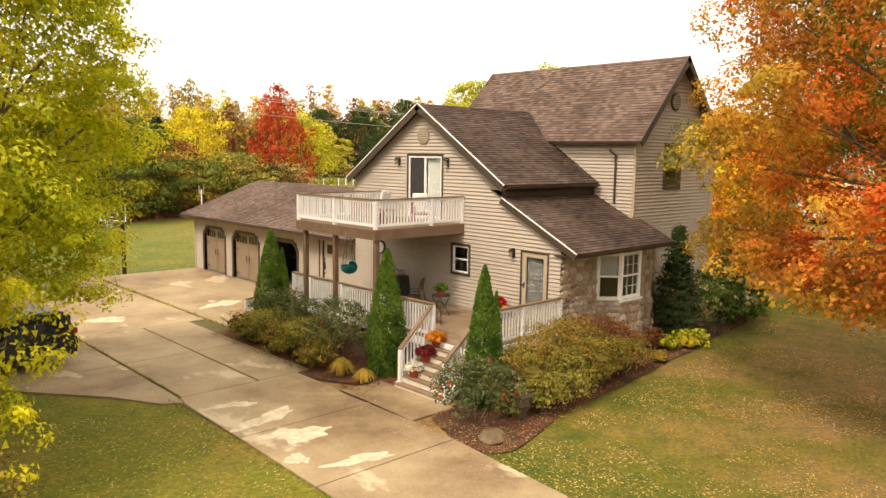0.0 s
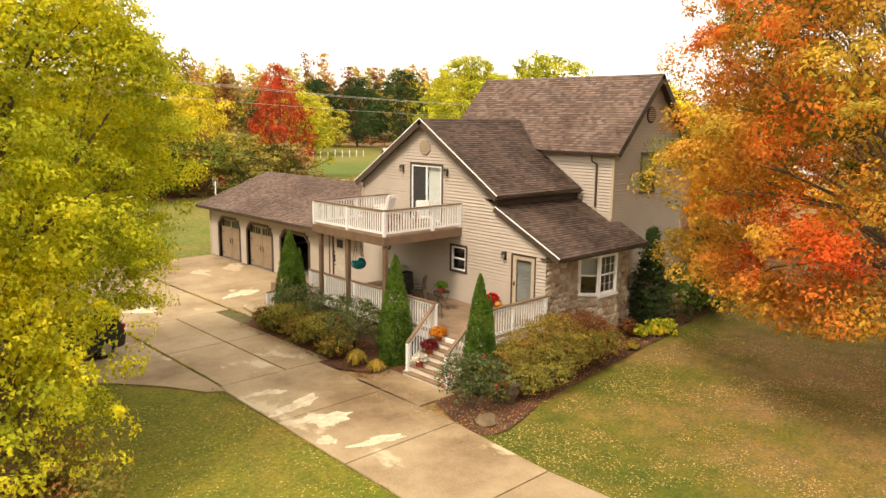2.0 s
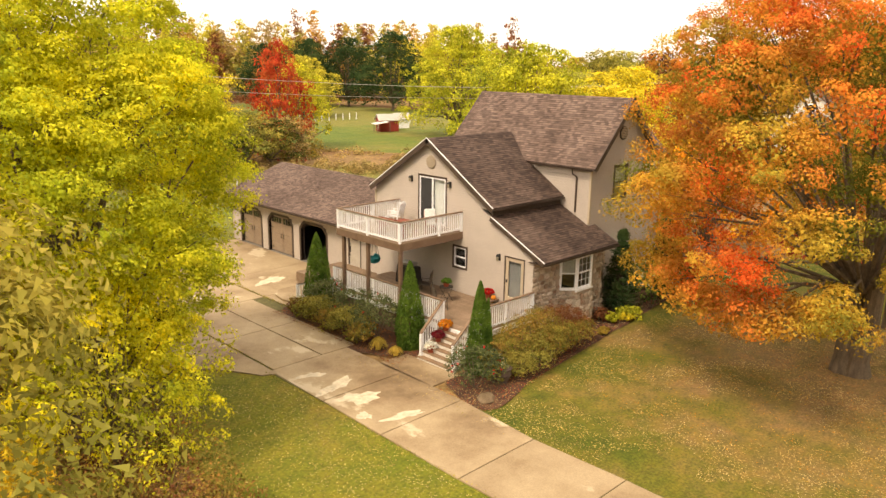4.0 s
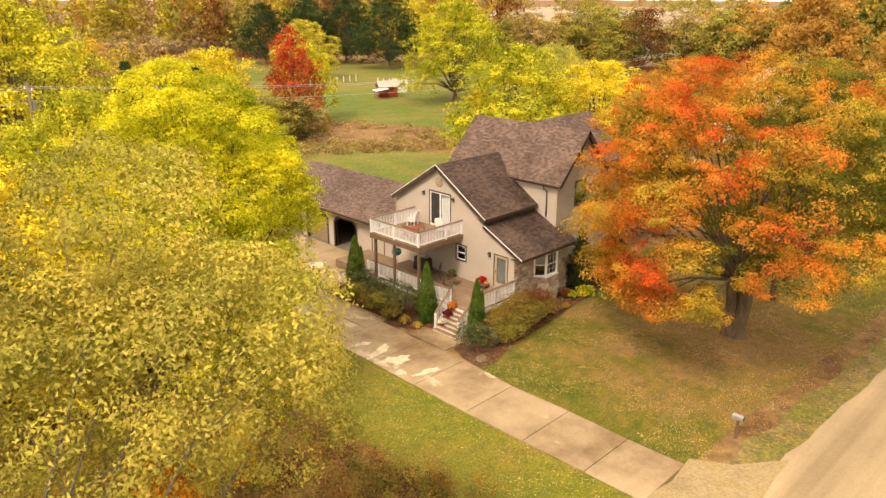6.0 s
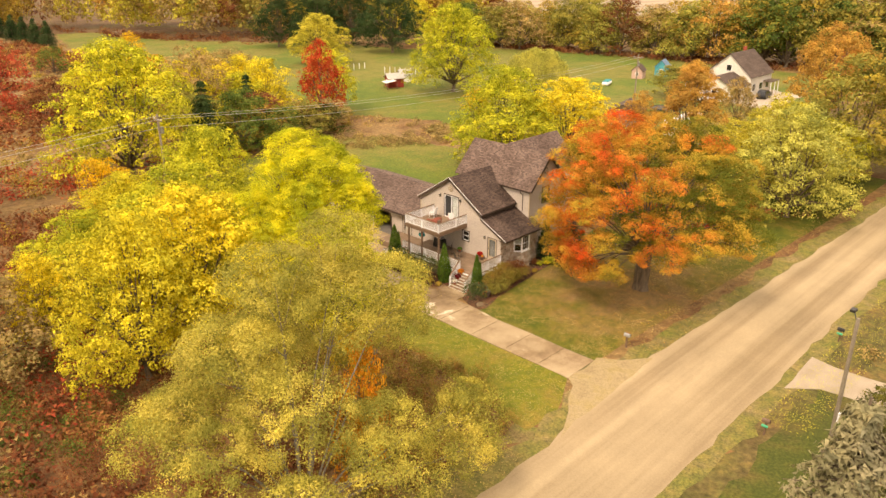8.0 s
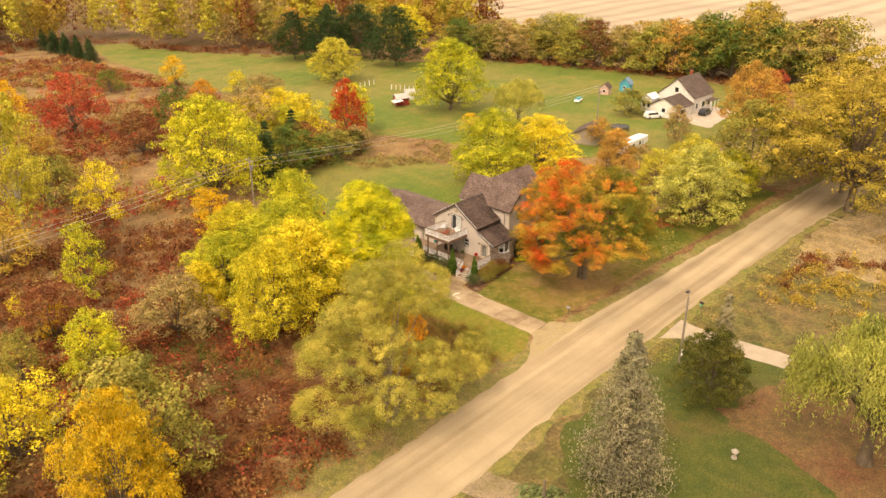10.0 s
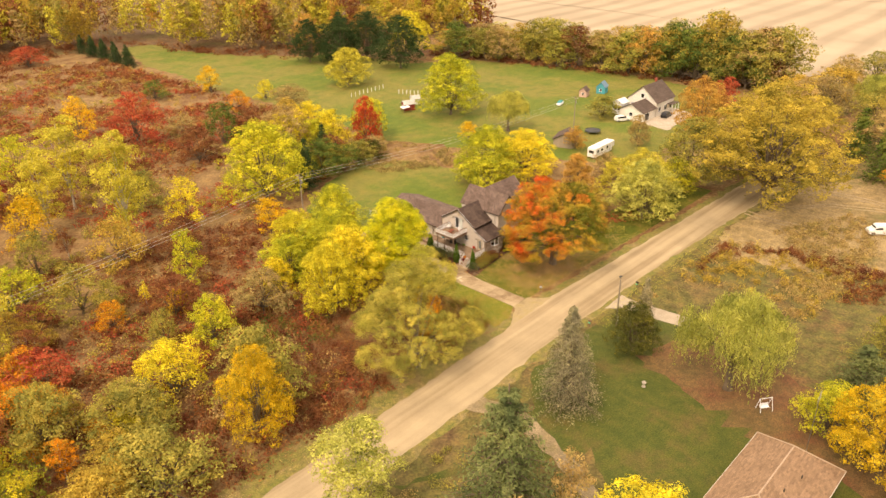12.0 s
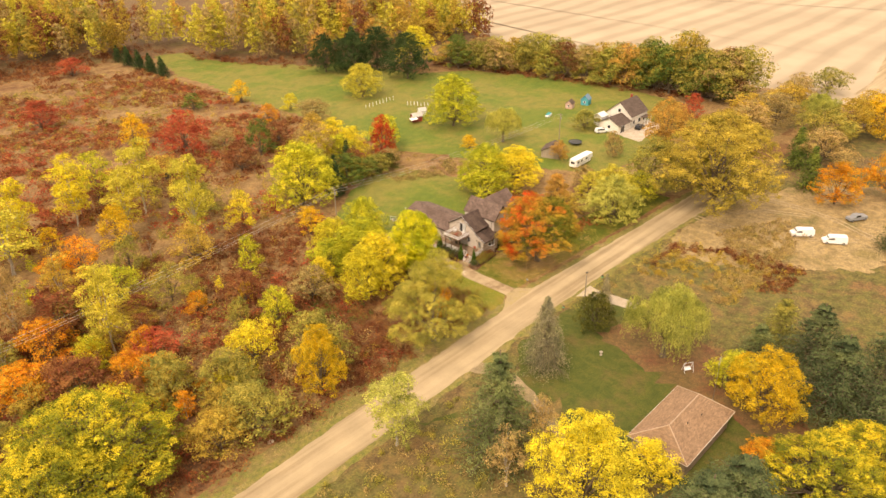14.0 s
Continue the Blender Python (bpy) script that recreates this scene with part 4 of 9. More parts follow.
# garage
GD = [(38.3, 40.75, 0.05, 2.5), (34.65, 37.3, 0.05, 2.5), (31.0, 33.65, 0.05, 2.5)]
ENTRY = (27.75, 28.75, 0.78, 2.86)
siding((18.53, 0, 0), (0, 1, 0), (-1, 0, 0), lambda z: 25.8, lambda z: 41.9, 0.05, 3.1, GD + [ENTRY], pieces=True, material=SIDING)
siding((0, 41.9, 0), (1, 0, 0), (0, 1, 0), lambda z: 18.53 if z < 3.1 else 18.53 + (z - 3.1) / 0.363, lambda z: 27.6 if z < 3.1 else 27.6 - (z - 3.1) / 0.363, 0.05, 4.7, cuts=(3.1,), material=SIDING)
siding((27.6, 0, 0), (0, 1, 0), (1, 0, 0), lambda z: 25.8, lambda z: 41.9, 0.05, 3.1, material=SIDING)

# roofs
tagged(hpart("roof", slope(slope(bmesh.new(), (22.93, 15.38, EAVE), (22.93, 25.5, EAVE), (26.02, 25.5, RIDGE), (26.02, 15.38, RIDGE)), (29.1, 15.38, EAVE), (29.1, 25.5, EAVE), (26.02, 25.5, RIDGE), (26.02, 15.38, RIDGE), seed=4), SHINGLE, label="brown shingle main roof"), kind="stuff")
tagged(hpart("roof", slope(slope(bmesh.new(), (17.86, 17.24, 5.8), (23.25, 17.24, 5.8), (24.4, 21.63, 8.64), (17.86, 21.63, 8.64), seed=5), (17.86, 26.03, 5.8), (23.25, 26.03, 5.8), (24.4, 21.63, 8.64), (17.86, 21.63, 8.64), seed=6), DARK_SHINGLE, label="dark brown shingle gable roof over the balcony wall"), kind="stuff")
tagged(hpart("roof", slope(bmesh.new(), (17.98, 14.28, 3.80), (23.72, 14.28, 3.80), (23.72, 17.46, 5.38), (17.98, 17.46, 5.38), seed=7), DARK_SHINGLE, label="dark brown shingle lean-to roof"), kind="stuff")
tagged(hpart("roof", slope(slope(bmesh.new(), (17.9, 25.82, 3.16), (17.9, 42.5, 3.16), (23.0, 42.5, 5.0), (23.0, 25.82, 5.0), seed=8), (28.1, 25.82, 3.16), (28.1, 42.5, 3.16), (23.0, 42.5, 5.0), (23.0, 25.82, 5.0), seed=9), SHINGLE, label="brown shingle garage roof"), kind="stuff")
tagged(hpart("roof", slope(slope(bmesh.new(), (28.0, 19.1, 6.75), (36.8, 19.1, 6.75), (36.8, 22.6, 10.1), (26.6, 22.6, 10.1), seed=10), (28.0, 26.1, 6.75), (36.8, 26.1, 6.75), (36.8, 22.6, 10.1), (26.6, 22.6, 10.1), seed=11), SHINGLE, label="brown shingle rear wing roof"), kind="stuff")


def rake(a, b, material=TRIM, w=0.05, h=0.24, label="brown rake board"):
    hpart("rake_board", board(a, b, w, h), material, label=label)


for y in (15.36, 25.52):
    rake((22.9, y, EAVE - 0.0), (26.02, y, RIDGE + 0.02))
    rake((29.12, y, EAVE - 0.0), (26.02, y, RIDGE + 0.02))
for ya in (17.22, 26.05):
    rake((17.84, ya, 5.8), (17.84, 21.63, 8.65), h=0.26)
    hpart("drip_edge", board((17.825, ya, 5.815), (17.825, 21.63, 8.668), 0.035, 0.035), WHITE, label="thin white metal drip edge")
rake((17.96, 14.26, 3.80), (17.96, 17.44, 5.39), h=0.22)
rake((23.74, 14.26, 3.80), (23.74, 17.44, 5.39), h=0.22)
hpart("drip_edge", board((17.945, 14.26, 3.815), (17.945, 17.44, 5.405), 0.035, 0.035), WHITE, label="thin white metal drip edge")
rake((17.88, 42.52, 3.16), (23.0, 42.52, 5.01))
rake((28.12, 42.52, 3.16), (23.0, 42.52, 5.01))
# soffits under the eaves
hpart("soffit", boxes((17.9, 18.2, 25.85, 42.45, 2.98, 3.03)), TAN)


def gutter(a, b, material, label):
    a, b = Vector(a), Vector(b)
    d = (b - a).normalized()
    out = Vector((d.y, -d.x, 0))
    prof = [(0.0, 0.0), (0.0, -0.11), (0.09, -0.11), (0.125, -0.02), (0.11, -0.02), (0.08, -0.095), (0.012, -0.095), (0.012, 0.0)]
    bm = bmesh.new()
    r = [[bm.verts.new(p + out * s + Vector((0, 0, z))) for s, z in prof] for p in (a, b)]
    for i in range(8):
        bm.faces.new((r[0][i], r[0][(i + 1) % 8], r[1][(i + 1) % 8], r[1][i]))
    bm.faces.new(r[0])
    bm.faces.new(list(reversed(r[1])))
    hpart("gutter", bm, material, label=label)


gutter((17.88, 42.4, 3.15), (17.88, 25.9, 3.15), TRIM, "brown gutter along the garage eave")
gutter((22.9, 19.2, EAVE), (22.9, 15.45, EAVE), TRIM, "brown gutter under the main eave")
gutter((18.0, 14.26, 3.79), (23.7, 14.26, 3.79), TRIM, "brown gutter of the lean-to")
gutter((17.95, 17.22, 5.79), (23.1, 17.22, 5.79), TRIM, "brown gutter of the gable wing")
bm = tube(bmesh.new(), [(22.86, 16.6, 7.24), (22.9, 16.6, 7.0), (23.12, 16.5, 6.85), (23.12, 16.5, 5.1)], [0.045] * 4, 8)
hpart("downpipe", bm, TRIM, label="brown downpipe")

# corner boards and trim
hpart("corner_board", boxes((23.14, 23.24, 15.66, 15.78, 4.6, 7.2), bevel=0.01), TAN)
hpart("corner_board", boxes((28.76, 28.86, 15.66, 15.78, 0.2, 7.2), bevel=0.01), TAN)
hpart("corner_board", boxes((18.06, 18.16, 25.74, 25.86, 3.6, 5.6), bevel=0.01), TAN)
hpart("corner_board", boxes((18.46, 18.6, 41.84, 41.96, 0.05, 3.0), bevel=0.01), TAN)


def window(o, angle, w, h, casing=TRIM, sash=WHITE, case_w=0.09, split=True, grid=0, blind=None):
    """A double-hung window: o its lower left corner on the wall, the wall running along +x turned by angle, outside towards -y."""
    m = Matrix.Translation(o) @ Matrix.Rotation(radians(angle), 4, "Z")
    c = case_w
    bm = boxes((-c, 0, -0.05, 0.10, -c, h + c), (w, w + c, -0.05, 0.10, -c, h + c), (0, w, -0.05, 0.10, h, h + c), (0, w, -0.07, 0.10, -c, 0), bevel=0.008)
    bm.transform(m)
    win = hpart("window", bm, casing)
    f = 0.05
    bm = boxes((0, f, -0.03, 0.05, 0, h), (w - f, w, -0.03, 0.05, 0, h), (f, w - f, -0.03, 0.05, h - f, h), (f, w - f, -0.03, 0.05, 0, f), bevel=0.006)
    if split:
        box(bm, f, w - f, -0.035, 0.03, h * 0.5 - 0.03, h * 0.5 + 0.03, 0.006)
    for k in range(grid):
        box(bm, w * (k + 1) / (grid + 1) - 0.008, w * (k + 1) / (grid + 1) + 0.008, 0.0, 0.02, f, h - f)
    if grid:
        box(bm, f, w - f, 0.0, 0.02, h * 0.25 - 0.008, h * 0.25 + 0.008)
        box(bm, f, w - f, 0.0, 0.02, h * 0.75 - 0.008, h * 0.75 + 0.008)
    bm.transform(m)
    hpart("sash", bm, sash, win, "white window sash")
    panes = ((f, h * 0.5 - 0.03), (h * 0.5 + 0.03, h - f)) if split else ((f, h - f),)
    for z0, z1 in panes:
        bm = boxes((f, w - f, 0.022, 0.028, z0, z1))
        bm.transform(m)
        hpart("pane", bm, GLASS, win).visible_shadow = False
    # pale panel behind the panes; at the bay it stands for reflected sky
    if blind:
        bm = boxes((f, w - f, 0.11, 0.125, h * blind[0], h * blind[1]))
        bm.transform(m)
        hpart("blind", bm, PALE_BACK, win, "pale panel behind the pane")
    return win


PALE_BACK = surface("pale_back", (0.55, 0.54, 0.52), (0.63, 0.62, 0.60), 2, 30, 0.9, bump=0.1)
SCREEN = surface("dark_screen", (0.035, 0.035, 0.036), (0.05, 0.05, 0.052), 4, 200, 0.7, bump=0.1)
# near-black panels behind the windows: the rooms' darkness is in their colour
hpart("room_lining", boxes((18.35, 23.0, 15.2, 25.6, 1.2, 1.3), (18.35, 22.9, 17.7, 25.5, 4.2, 4.3), (20.5, 20.6, 15.2, 25.6, 1.3, 3.6), (20.5, 20.6, 17.7, 25.6, 3.6, 5.5), (23.4, 28.6, 15.9, 25.0, 4.9, 5.0), (24.8, 27.0, 18.0, 18.1, 5.0, 8.0)), DARK, label="near-black panels standing for unlit rooms")

# windows of the front and the end wall: along -y the wall is turned by -90
window((18.13, 19.9, 2.58), -90, 0.80, 0.96, case_w=0.10)
window((25.22, 15.72, 5.66), 0, 1.10, 1.58, case_w=0.09, sash=TRIM, blind=(0.5, 0.95))

# sliding door to the balcony
m = Matrix.Translation((18.13, 22.40, 4.42)) @ Matrix.Rotation(radians(-90), 4, "Z")
w, h = 1.85, 2.30
bm = boxes((-0.09, 0, -0.05, 0.1, -0.02, h + 0.09), (w, w + 0.09, -0.05, 0.1, -0.02, h + 0.09), (0, w, -0.05, 0.1, h, h + 0.09), bevel=0.008)
bm.transform(m)
sd = hpart("sliding_door", bm, TRIM, label="white sliding glass door with dark screen")
bm = boxes((0, 0.07, -0.03, 0.06, 0, h), (w - 0.07, w, -0.03, 0.06, 0, h), (0.07, w - 0.07, -0.03, 0.06, h - 0.07, h), (0.07, w - 0.07, -0.03, 0.06, 0, 0.08), (0.88, 0.97, -0.02, 0.05, 0.08, h - 0.07), bevel=0.006)
bm.transform(m)
hpart("door_frame", bm, WHITE, sd, "white vinyl door frame")
for a, b, mat, lab in ((0.07, 0.88, SCREEN, "dark insect screen"), (0.97, w - 0.07, GLASS, "glass door leaf")):
    bm = boxes((a, b, 0.01, 0.02, 0.08, h - 0.07))
    bm.transform(m)
    hpart("pane", bm, mat, sd, lab).visible_shadow = False
# added pale panel: imitates the sky mirrored in the right door leaf
bm = boxes((0.97, w - 0.07, 0.10, 0.12, 0.08, h - 0.07))
bm.transform(m)
hpart("curtain", bm, PALE_BACK, sd, "pale panel standing for sky in the glass")
bm = boxes((0.84, 0.87, -0.05, -0.02, 0.9, 1.15))
bm.transform(m)
hpart("handle", bm, BLACK, sd, "black door handle")

# storm door by the stone corner
m = Matrix.Translation((18.13, 16.60, 1.50)) @ Matrix.Rotation(radians(-90), 4, "Z")
w, h = 1.07, 2.14
bm = boxes((-0.06, 0.0, -0.05, 0.1, 0, h + 0.06), (w, w + 0.06, -0.05, 0.1, 0, h + 0.06), (0, w, -0.05, 0.1, h, h + 0.06), bevel=0.006)
bm.transform(m)
dr = hpart("storm_door", bm, TRIM, label="pale storm door with tall glass")
bm = boxes((0, 0.17, -0.02, 0.04, 0, h), (w - 0.17, w, -0.02, 0.04, 0, h), (0.17, w - 0.17, -0.02, 0.04, h - 0.16, h), (0.17, w - 0.17, -0.02, 0.04, 0, 0.3), bevel=0.008)
bm.transform(m)
hpart("door_frame", bm, TAN, dr, "pale tan door leaf")
bm = boxes((0.17, w - 0.17, 0.005, 0.012, 0.3, h - 0.16))
bm.transform(m)
hpart("pane", bm, GLASS, dr).visible_shadow = False
bm = boxes((0.17, w - 0.17, 0.08, 0.1, 0.3, h - 0.16), (0.25, w - 0.25, 0.07, 0.085, 1.25, 1.8))
bm.transform(m)
hpart("inner_door", bm, surface("grey_door", (0.15, 0.145, 0.14), (0.20, 0.195, 0.19), 2, 20), dr, "grey inner door behind the glass")
bm = boxes((0.08, 0.11, -0.07, -0.02, 0.98, 1.08), (0.07, 0.13, -0.03, -0.02, 0.95, 1.12))
bm.transform(m)
hpart("handle", bm, BLACK, dr, "black door handle")


def lamp_on_wall(x, y, z):
    b = base("wall_lamp", x, y, z, label="black carriage lamp on the wall", category="lamp", group="wall lamps")
    part("back_plate", boxes((-0.03, 0, -0.06, 0.06, -0.16, 0.16), bevel=0.01), BLACK, b)
    part("arm", tube(bmesh.new(), [(-0.02, 0, 0.08), (-0.1, 0, 0.16), (-0.17, 0, 0.1)], [0.012] * 3, 6), BLACK, b)
    bm = bmesh.new()
    bmesh.ops.create_cone(bm, cap_ends=True, segments=6, radius1=0.055, radius2=0.08, depth=0.2, matrix=pose(-0.17, 0, -0.03))
    part("lantern", bm, surface("lamp_glass", (0.25, 0.22, 0.16), (0.35, 0.3, 0.22), 5, 20, 0.2), b, "smoky glass lantern")
    bm = bmesh.new()
    bmesh.ops.create_cone(bm, cap_ends=True, segments=6, radius1=0.1, radius2=0.015, depth=0.1, matrix=pose(-0.17, 0, 0.12))
    part("cap", bm, BLACK, b)


for y, z in ((22.93, 6.5), (20.2, 6.5), (16.96, 3.56)):
    lamp_on_wall(18.1, y, z)

# gable vents
bm = bmesh.new()
bmesh.ops.create_cone(bm, cap_ends=True, segments=8, radius1=0.36, radius2=0.33, depth=0.05, matrix=Matrix.Translation((18.09, 21.56, 7.46)) @ Matrix.Rotation(radians(-90), 4, "Y") @ Matrix.Rotation(radians(22.5), 4, "Z"))
vent = hpart("gable_vent", bm, surface("vent_tan", (0.26, 0.20, 0.15), (0.32, 0.25, 0.19), 2, 30), label="octagonal louvred gable vent")
for k in range(7):
    z = 7.46 - 0.24 + 0.08 * k
    half = 0.30 if abs(z - 7.46) < 0.13 else 0.30 - (abs(z - 7.46) - 0.13)
    hpart("slat", boxes((18.045, 18.07, 21.56 - half, 21.56 + half, z, z + 0.045)), TAN, vent)
bm = bmesh.new()
bmesh.ops.create_cone(bm, cap_ends=True, segments=16, radius1=0.36, radius2=0.33, depth=0.05, matrix=Matrix.Translation((25.75, 15.66, 8.9)) @ Matrix.Rotation(radians(90), 4, "X"))
vent = hpart("gable_vent", bm, TRIM, label="round brown gable vent")
for k in range(7):
    z = 8.9 - 0.24 + 0.08 * k
    half = math.sqrt(max(0.01, 0.3**2 - (z - 8.88) ** 2))
    hpart("slat", boxes((25.75 - half, 25.75 + half, 15.61, 15.64, z, z + 0.045)), TAN, vent)

# ------------------------------------------------ garage doors
GTAN = surface("garage_door_tan", (0.28, 0.205, 0.145), (0.33, 0.25, 0.18), 1.5, 40, 0.6, bump=0.05)
for k, (y0, y1, z0, z1) in enumerate(GD):
    # brown octagonal casing, corners cut
    c = 0.42
    pts_in = [(y0, z0), (y0, z1 - c), (y0 + c, z1), (y1 - c, z1), (y1, z1 - c), (y1, z0)]
    pts_out = [(y0 - 0.16, z0), (y0 - 0.16, z1 - c + 0.08), (y0 + c - 0.08, z1 + 0.14), (y1 - c + 0.08, z1 + 0.14), (y1 + 0.16, z1 - c + 0.08), (y1 + 0.16, z0)]
    bm = bmesh.new()
    ring = [[bm.verts.new((x, y, z)) for y, z in pts] for pts, x in ((pts_in, 18.475), (pts_out, 18.475), (pts_in, 18.75), (pts_out, 18.505))]
    for i in range(5):
        bm.faces.new((ring[0][i], ring[0][i + 1], ring[1][i + 1], ring[1][i]))
        bm.faces.new((ring[0][i], ring[2][i], ring[2][i + 1], ring[0][i + 1]))
        bm.faces.new((ring[1][i], ring[1][i + 1], ring[3][i + 1], ring[3][i]))
    for s, t_ in ((0, 1), (-1, -2)):
        e = [(y0, z1) if s == 0 else (y1, z1)]
        tri = [bm.verts.new((18.60, pts_in[1][0] if s == 0 else pts_in[4][0], z1 - c)), bm.verts.new((18.60, pts_in[2][0] if s == 0 else pts_in[3][0], z1)), bm.verts.new((18.60, e[0][0], e[0][1]))]
        bm.faces.new(tri)
    casing = hpart("garage_casing", bm, TRIM, label="dark brown garage door casing with clipped corners")
    x = 18.66
    gd = base("garage_door", x, (y0 + y1) / 2, z0, label="tan carriage style garage door" if k < 2 else "raised tan garage door above the open dark bay", category="garage door", group="garage doors")
    wdt = (y1 - y0) / 2
    if k < 2:
        for s in range(4):
            hgt = (z1 - z0) / 4
            part("panel", boxes((0, 0.05, -wdt, wdt, s * hgt + 0.006, (s + 1) * hgt - 0.006), bevel=0.008), GTAN, gd)
        top = z1 - z0
        for half in (-1, 1):
            cx = half * wdt * 0.5
            hw = wdt * 0.5
            part("stile", boxes((-0.02, 0, cx - hw + 0.02, cx - hw + 0.1, 0.03, top - 0.02), (-0.02, 0, cx + hw - 0.1, cx + hw - 0.02, 0.03, top - 0.02), (-0.02, 0, cx - hw + 0.1, cx + hw - 0.1, top * 0.72, top * 0.76), (-0.02, 0, cx - hw + 0.1, cx + hw - 0.1, 0.03, 0.13), bevel=0.005), GTAN, gd)
            lite = part("lite", boxes((-0.012, 0.0, cx - hw + 0.12, cx + hw - 0.12, top * 0.79, top * 0.94)), surface("dark_glass", (0.02, 0.02, 0.02), (0.04, 0.04, 0.04), 3, 9, 0.08, bump=0, spec=0.6), gd, "dark window lite")
            for i in range(1, 4):
                yy = cx - hw + 0.12 + (2 * hw - 0.24) * i / 4
                part("muntin", boxes((-0.025, -0.012, yy - 0.012, yy + 0.012, top * 0.79, top * 0.94)), GTAN, lite)
            part("handle", boxes((-0.05, -0.02, cx * 0.22 - 0.02, cx * 0.22 + 0.02, 0.95, 1.25), bevel=0.005), BLACK, gd, "black strap handle")
            for zz in (0.25, 1.55):
                part("hinge", boxes((-0.03, -0.02, half * wdt * 0.98 - 0.14 - 0.14 * half, half * wdt * 0.98 + 0.14 - 0.14 * half, zz, zz + 0.05)), BLACK, gd, "black strap hinge")
    else:
        for s in range(4):
            part("panel", boxes((0.1 + s * 0.6, 0.68 + s * 0.6, -wdt, wdt, 2.32, 2.37), bevel=0.008), GTAN, gd)
hpart("garage_floor", boxes((18.42, 27.4, 26.0, 41.7, -0.02, 0.03)), surface("garage_floor_mat", (0.16, 0.15, 0.13), (0.22, 0.2, 0.18), 1, 20), label="grey garage floor")
hpart("soffit", boxes((17.93, 18.5, 25.9, 42.4, 3.02, 3.06)), TAN, label="tan soffit")

# entry door beside the garage
m = Matrix.Translation((18.53, 28.75, 0.78)) @ Matrix.Rotation(radians(-90), 4, "Z")
w, h = 1.0, 2.08
bm = boxes((-0.08, 0.0, -0.05, 0.1, 0, h + 0.08), (w, w + 0.08, -0.05, 0.1, 0, h + 0.08), (0, w, -0.05, 0.1, h, h + 0.08), (-0.38, -0.30, -0.05, 0.1, 0, h + 0.08), bevel=0.006)
bm.transform(m)
en = hpart("entry_door", bm, TRIM, label="white entry door with a dark square light")
bm = boxes((0, w, 0.0, 0.05, 0, h), (0.12, w - 0.12, -0.015, 0, 0.15, 0.75), (0.12, w - 0.12, -0.015, 0, 0.85, 1.35), bevel=0.006)
bm.transform(m)
hpart("door_leaf", bm, surface("greige_door", (0.50, 0.45, 0.38), (0.56, 0.51, 0.44), 2, 30, 0.6), en, "pale painted door leaf")
bm = boxes((0.25, w - 0.25, -0.012, 0.0, 1.5, 1.9))
bm.transform(m)
hpart("pane", bm, SCREEN, en, "dark door light")
bm = boxes((0.08, 0.12, -0.07, 0.0, 0.75, 1.1), (0.07, 0.13, -0.05, 0.0, 1.2, 1.27), (0.07, 0.13, -0.05, 0.0, 0.55, 0.62))
bm.transform(m)
hpart("handle", bm, BLACK, en, "black door handle set")

# ------------------------------------------------ stone corner with its bay window
MORTAR = surface("mortar", (0.36, 0.31, 0.25), (0.43, 0.38, 0.31), 3, 40, 0.95, bump=0.6)


def stone_material():
    m, n, l, b = nodes_of("fieldstone", 0.9, 0, 0.25)
    oi = n.new("ShaderNodeObjectInfo")
    r = ramp_of(n, [(0.0, (0.24, 0.17, 0.125)), (0.2, (0.40, 0.33, 0.26)), (0.4, (0.52, 0.45, 0.37)), (0.6, (0.36, 0.245, 0.18)), (0.8, (0.58, 0.51, 0.43)), (1.0, (0.47, 0.37, 0.275))])
    l.new(oi.outputs["Random"], r.inputs[0])
    big = noise_of(n, l, 6, 5)
    g = ramp_of(n, [(0.3, (0.7, 0.7, 0.7)), (0.7, (1.25, 1.22, 1.2))])
    l.new(big.outputs["Fac"], g.inputs[0])
    l.new(mix_of(n, l, r.outputs[0], g.outputs[0], 1.0, "MULTIPLY"), b.inputs["Base Color"])
    bump_of(n, l, b, big.outputs["Fac"], 0.5, 0.03)
    return m


STONE = stone_material()


def mortar_wall(a, b, z0, z1, hole=None, thick=0.16):
    """A wall from a to b (plan), its outside to the right of the way from a to b; hole in metres along it."""
    a, b = Vector((*a, 0)), Vector((*b, 0))
    d = (b - a).normalized()
    L = (b - a).length
    spans = [(0, L, z0, z1)] if not hole else [(0, hole[0], z0, z1), (hole[1], L, z0, z1), (hole[0], hole[1], z0, hole[2]), (hole[0], hole[1], hole[3], z1)]
    bm = bmesh.new()
    for s in spans:
        if s[1] - s[0] > 0.005:
            box(bm, s[0], s[1], 0, thick, s[2], s[3])
    bm.transform(Matrix.Translation(a) @ Matrix.Rotation(math.atan2(d.y, d.x), 4, "Z"))
    w = hpart("stone_wall", bm, MORTAR, label="fieldstone veneer wall")
    return w, Matrix.Translation(a) @ Matrix.Rotation(math.atan2(d.y, d.x), 4, "Z"), L


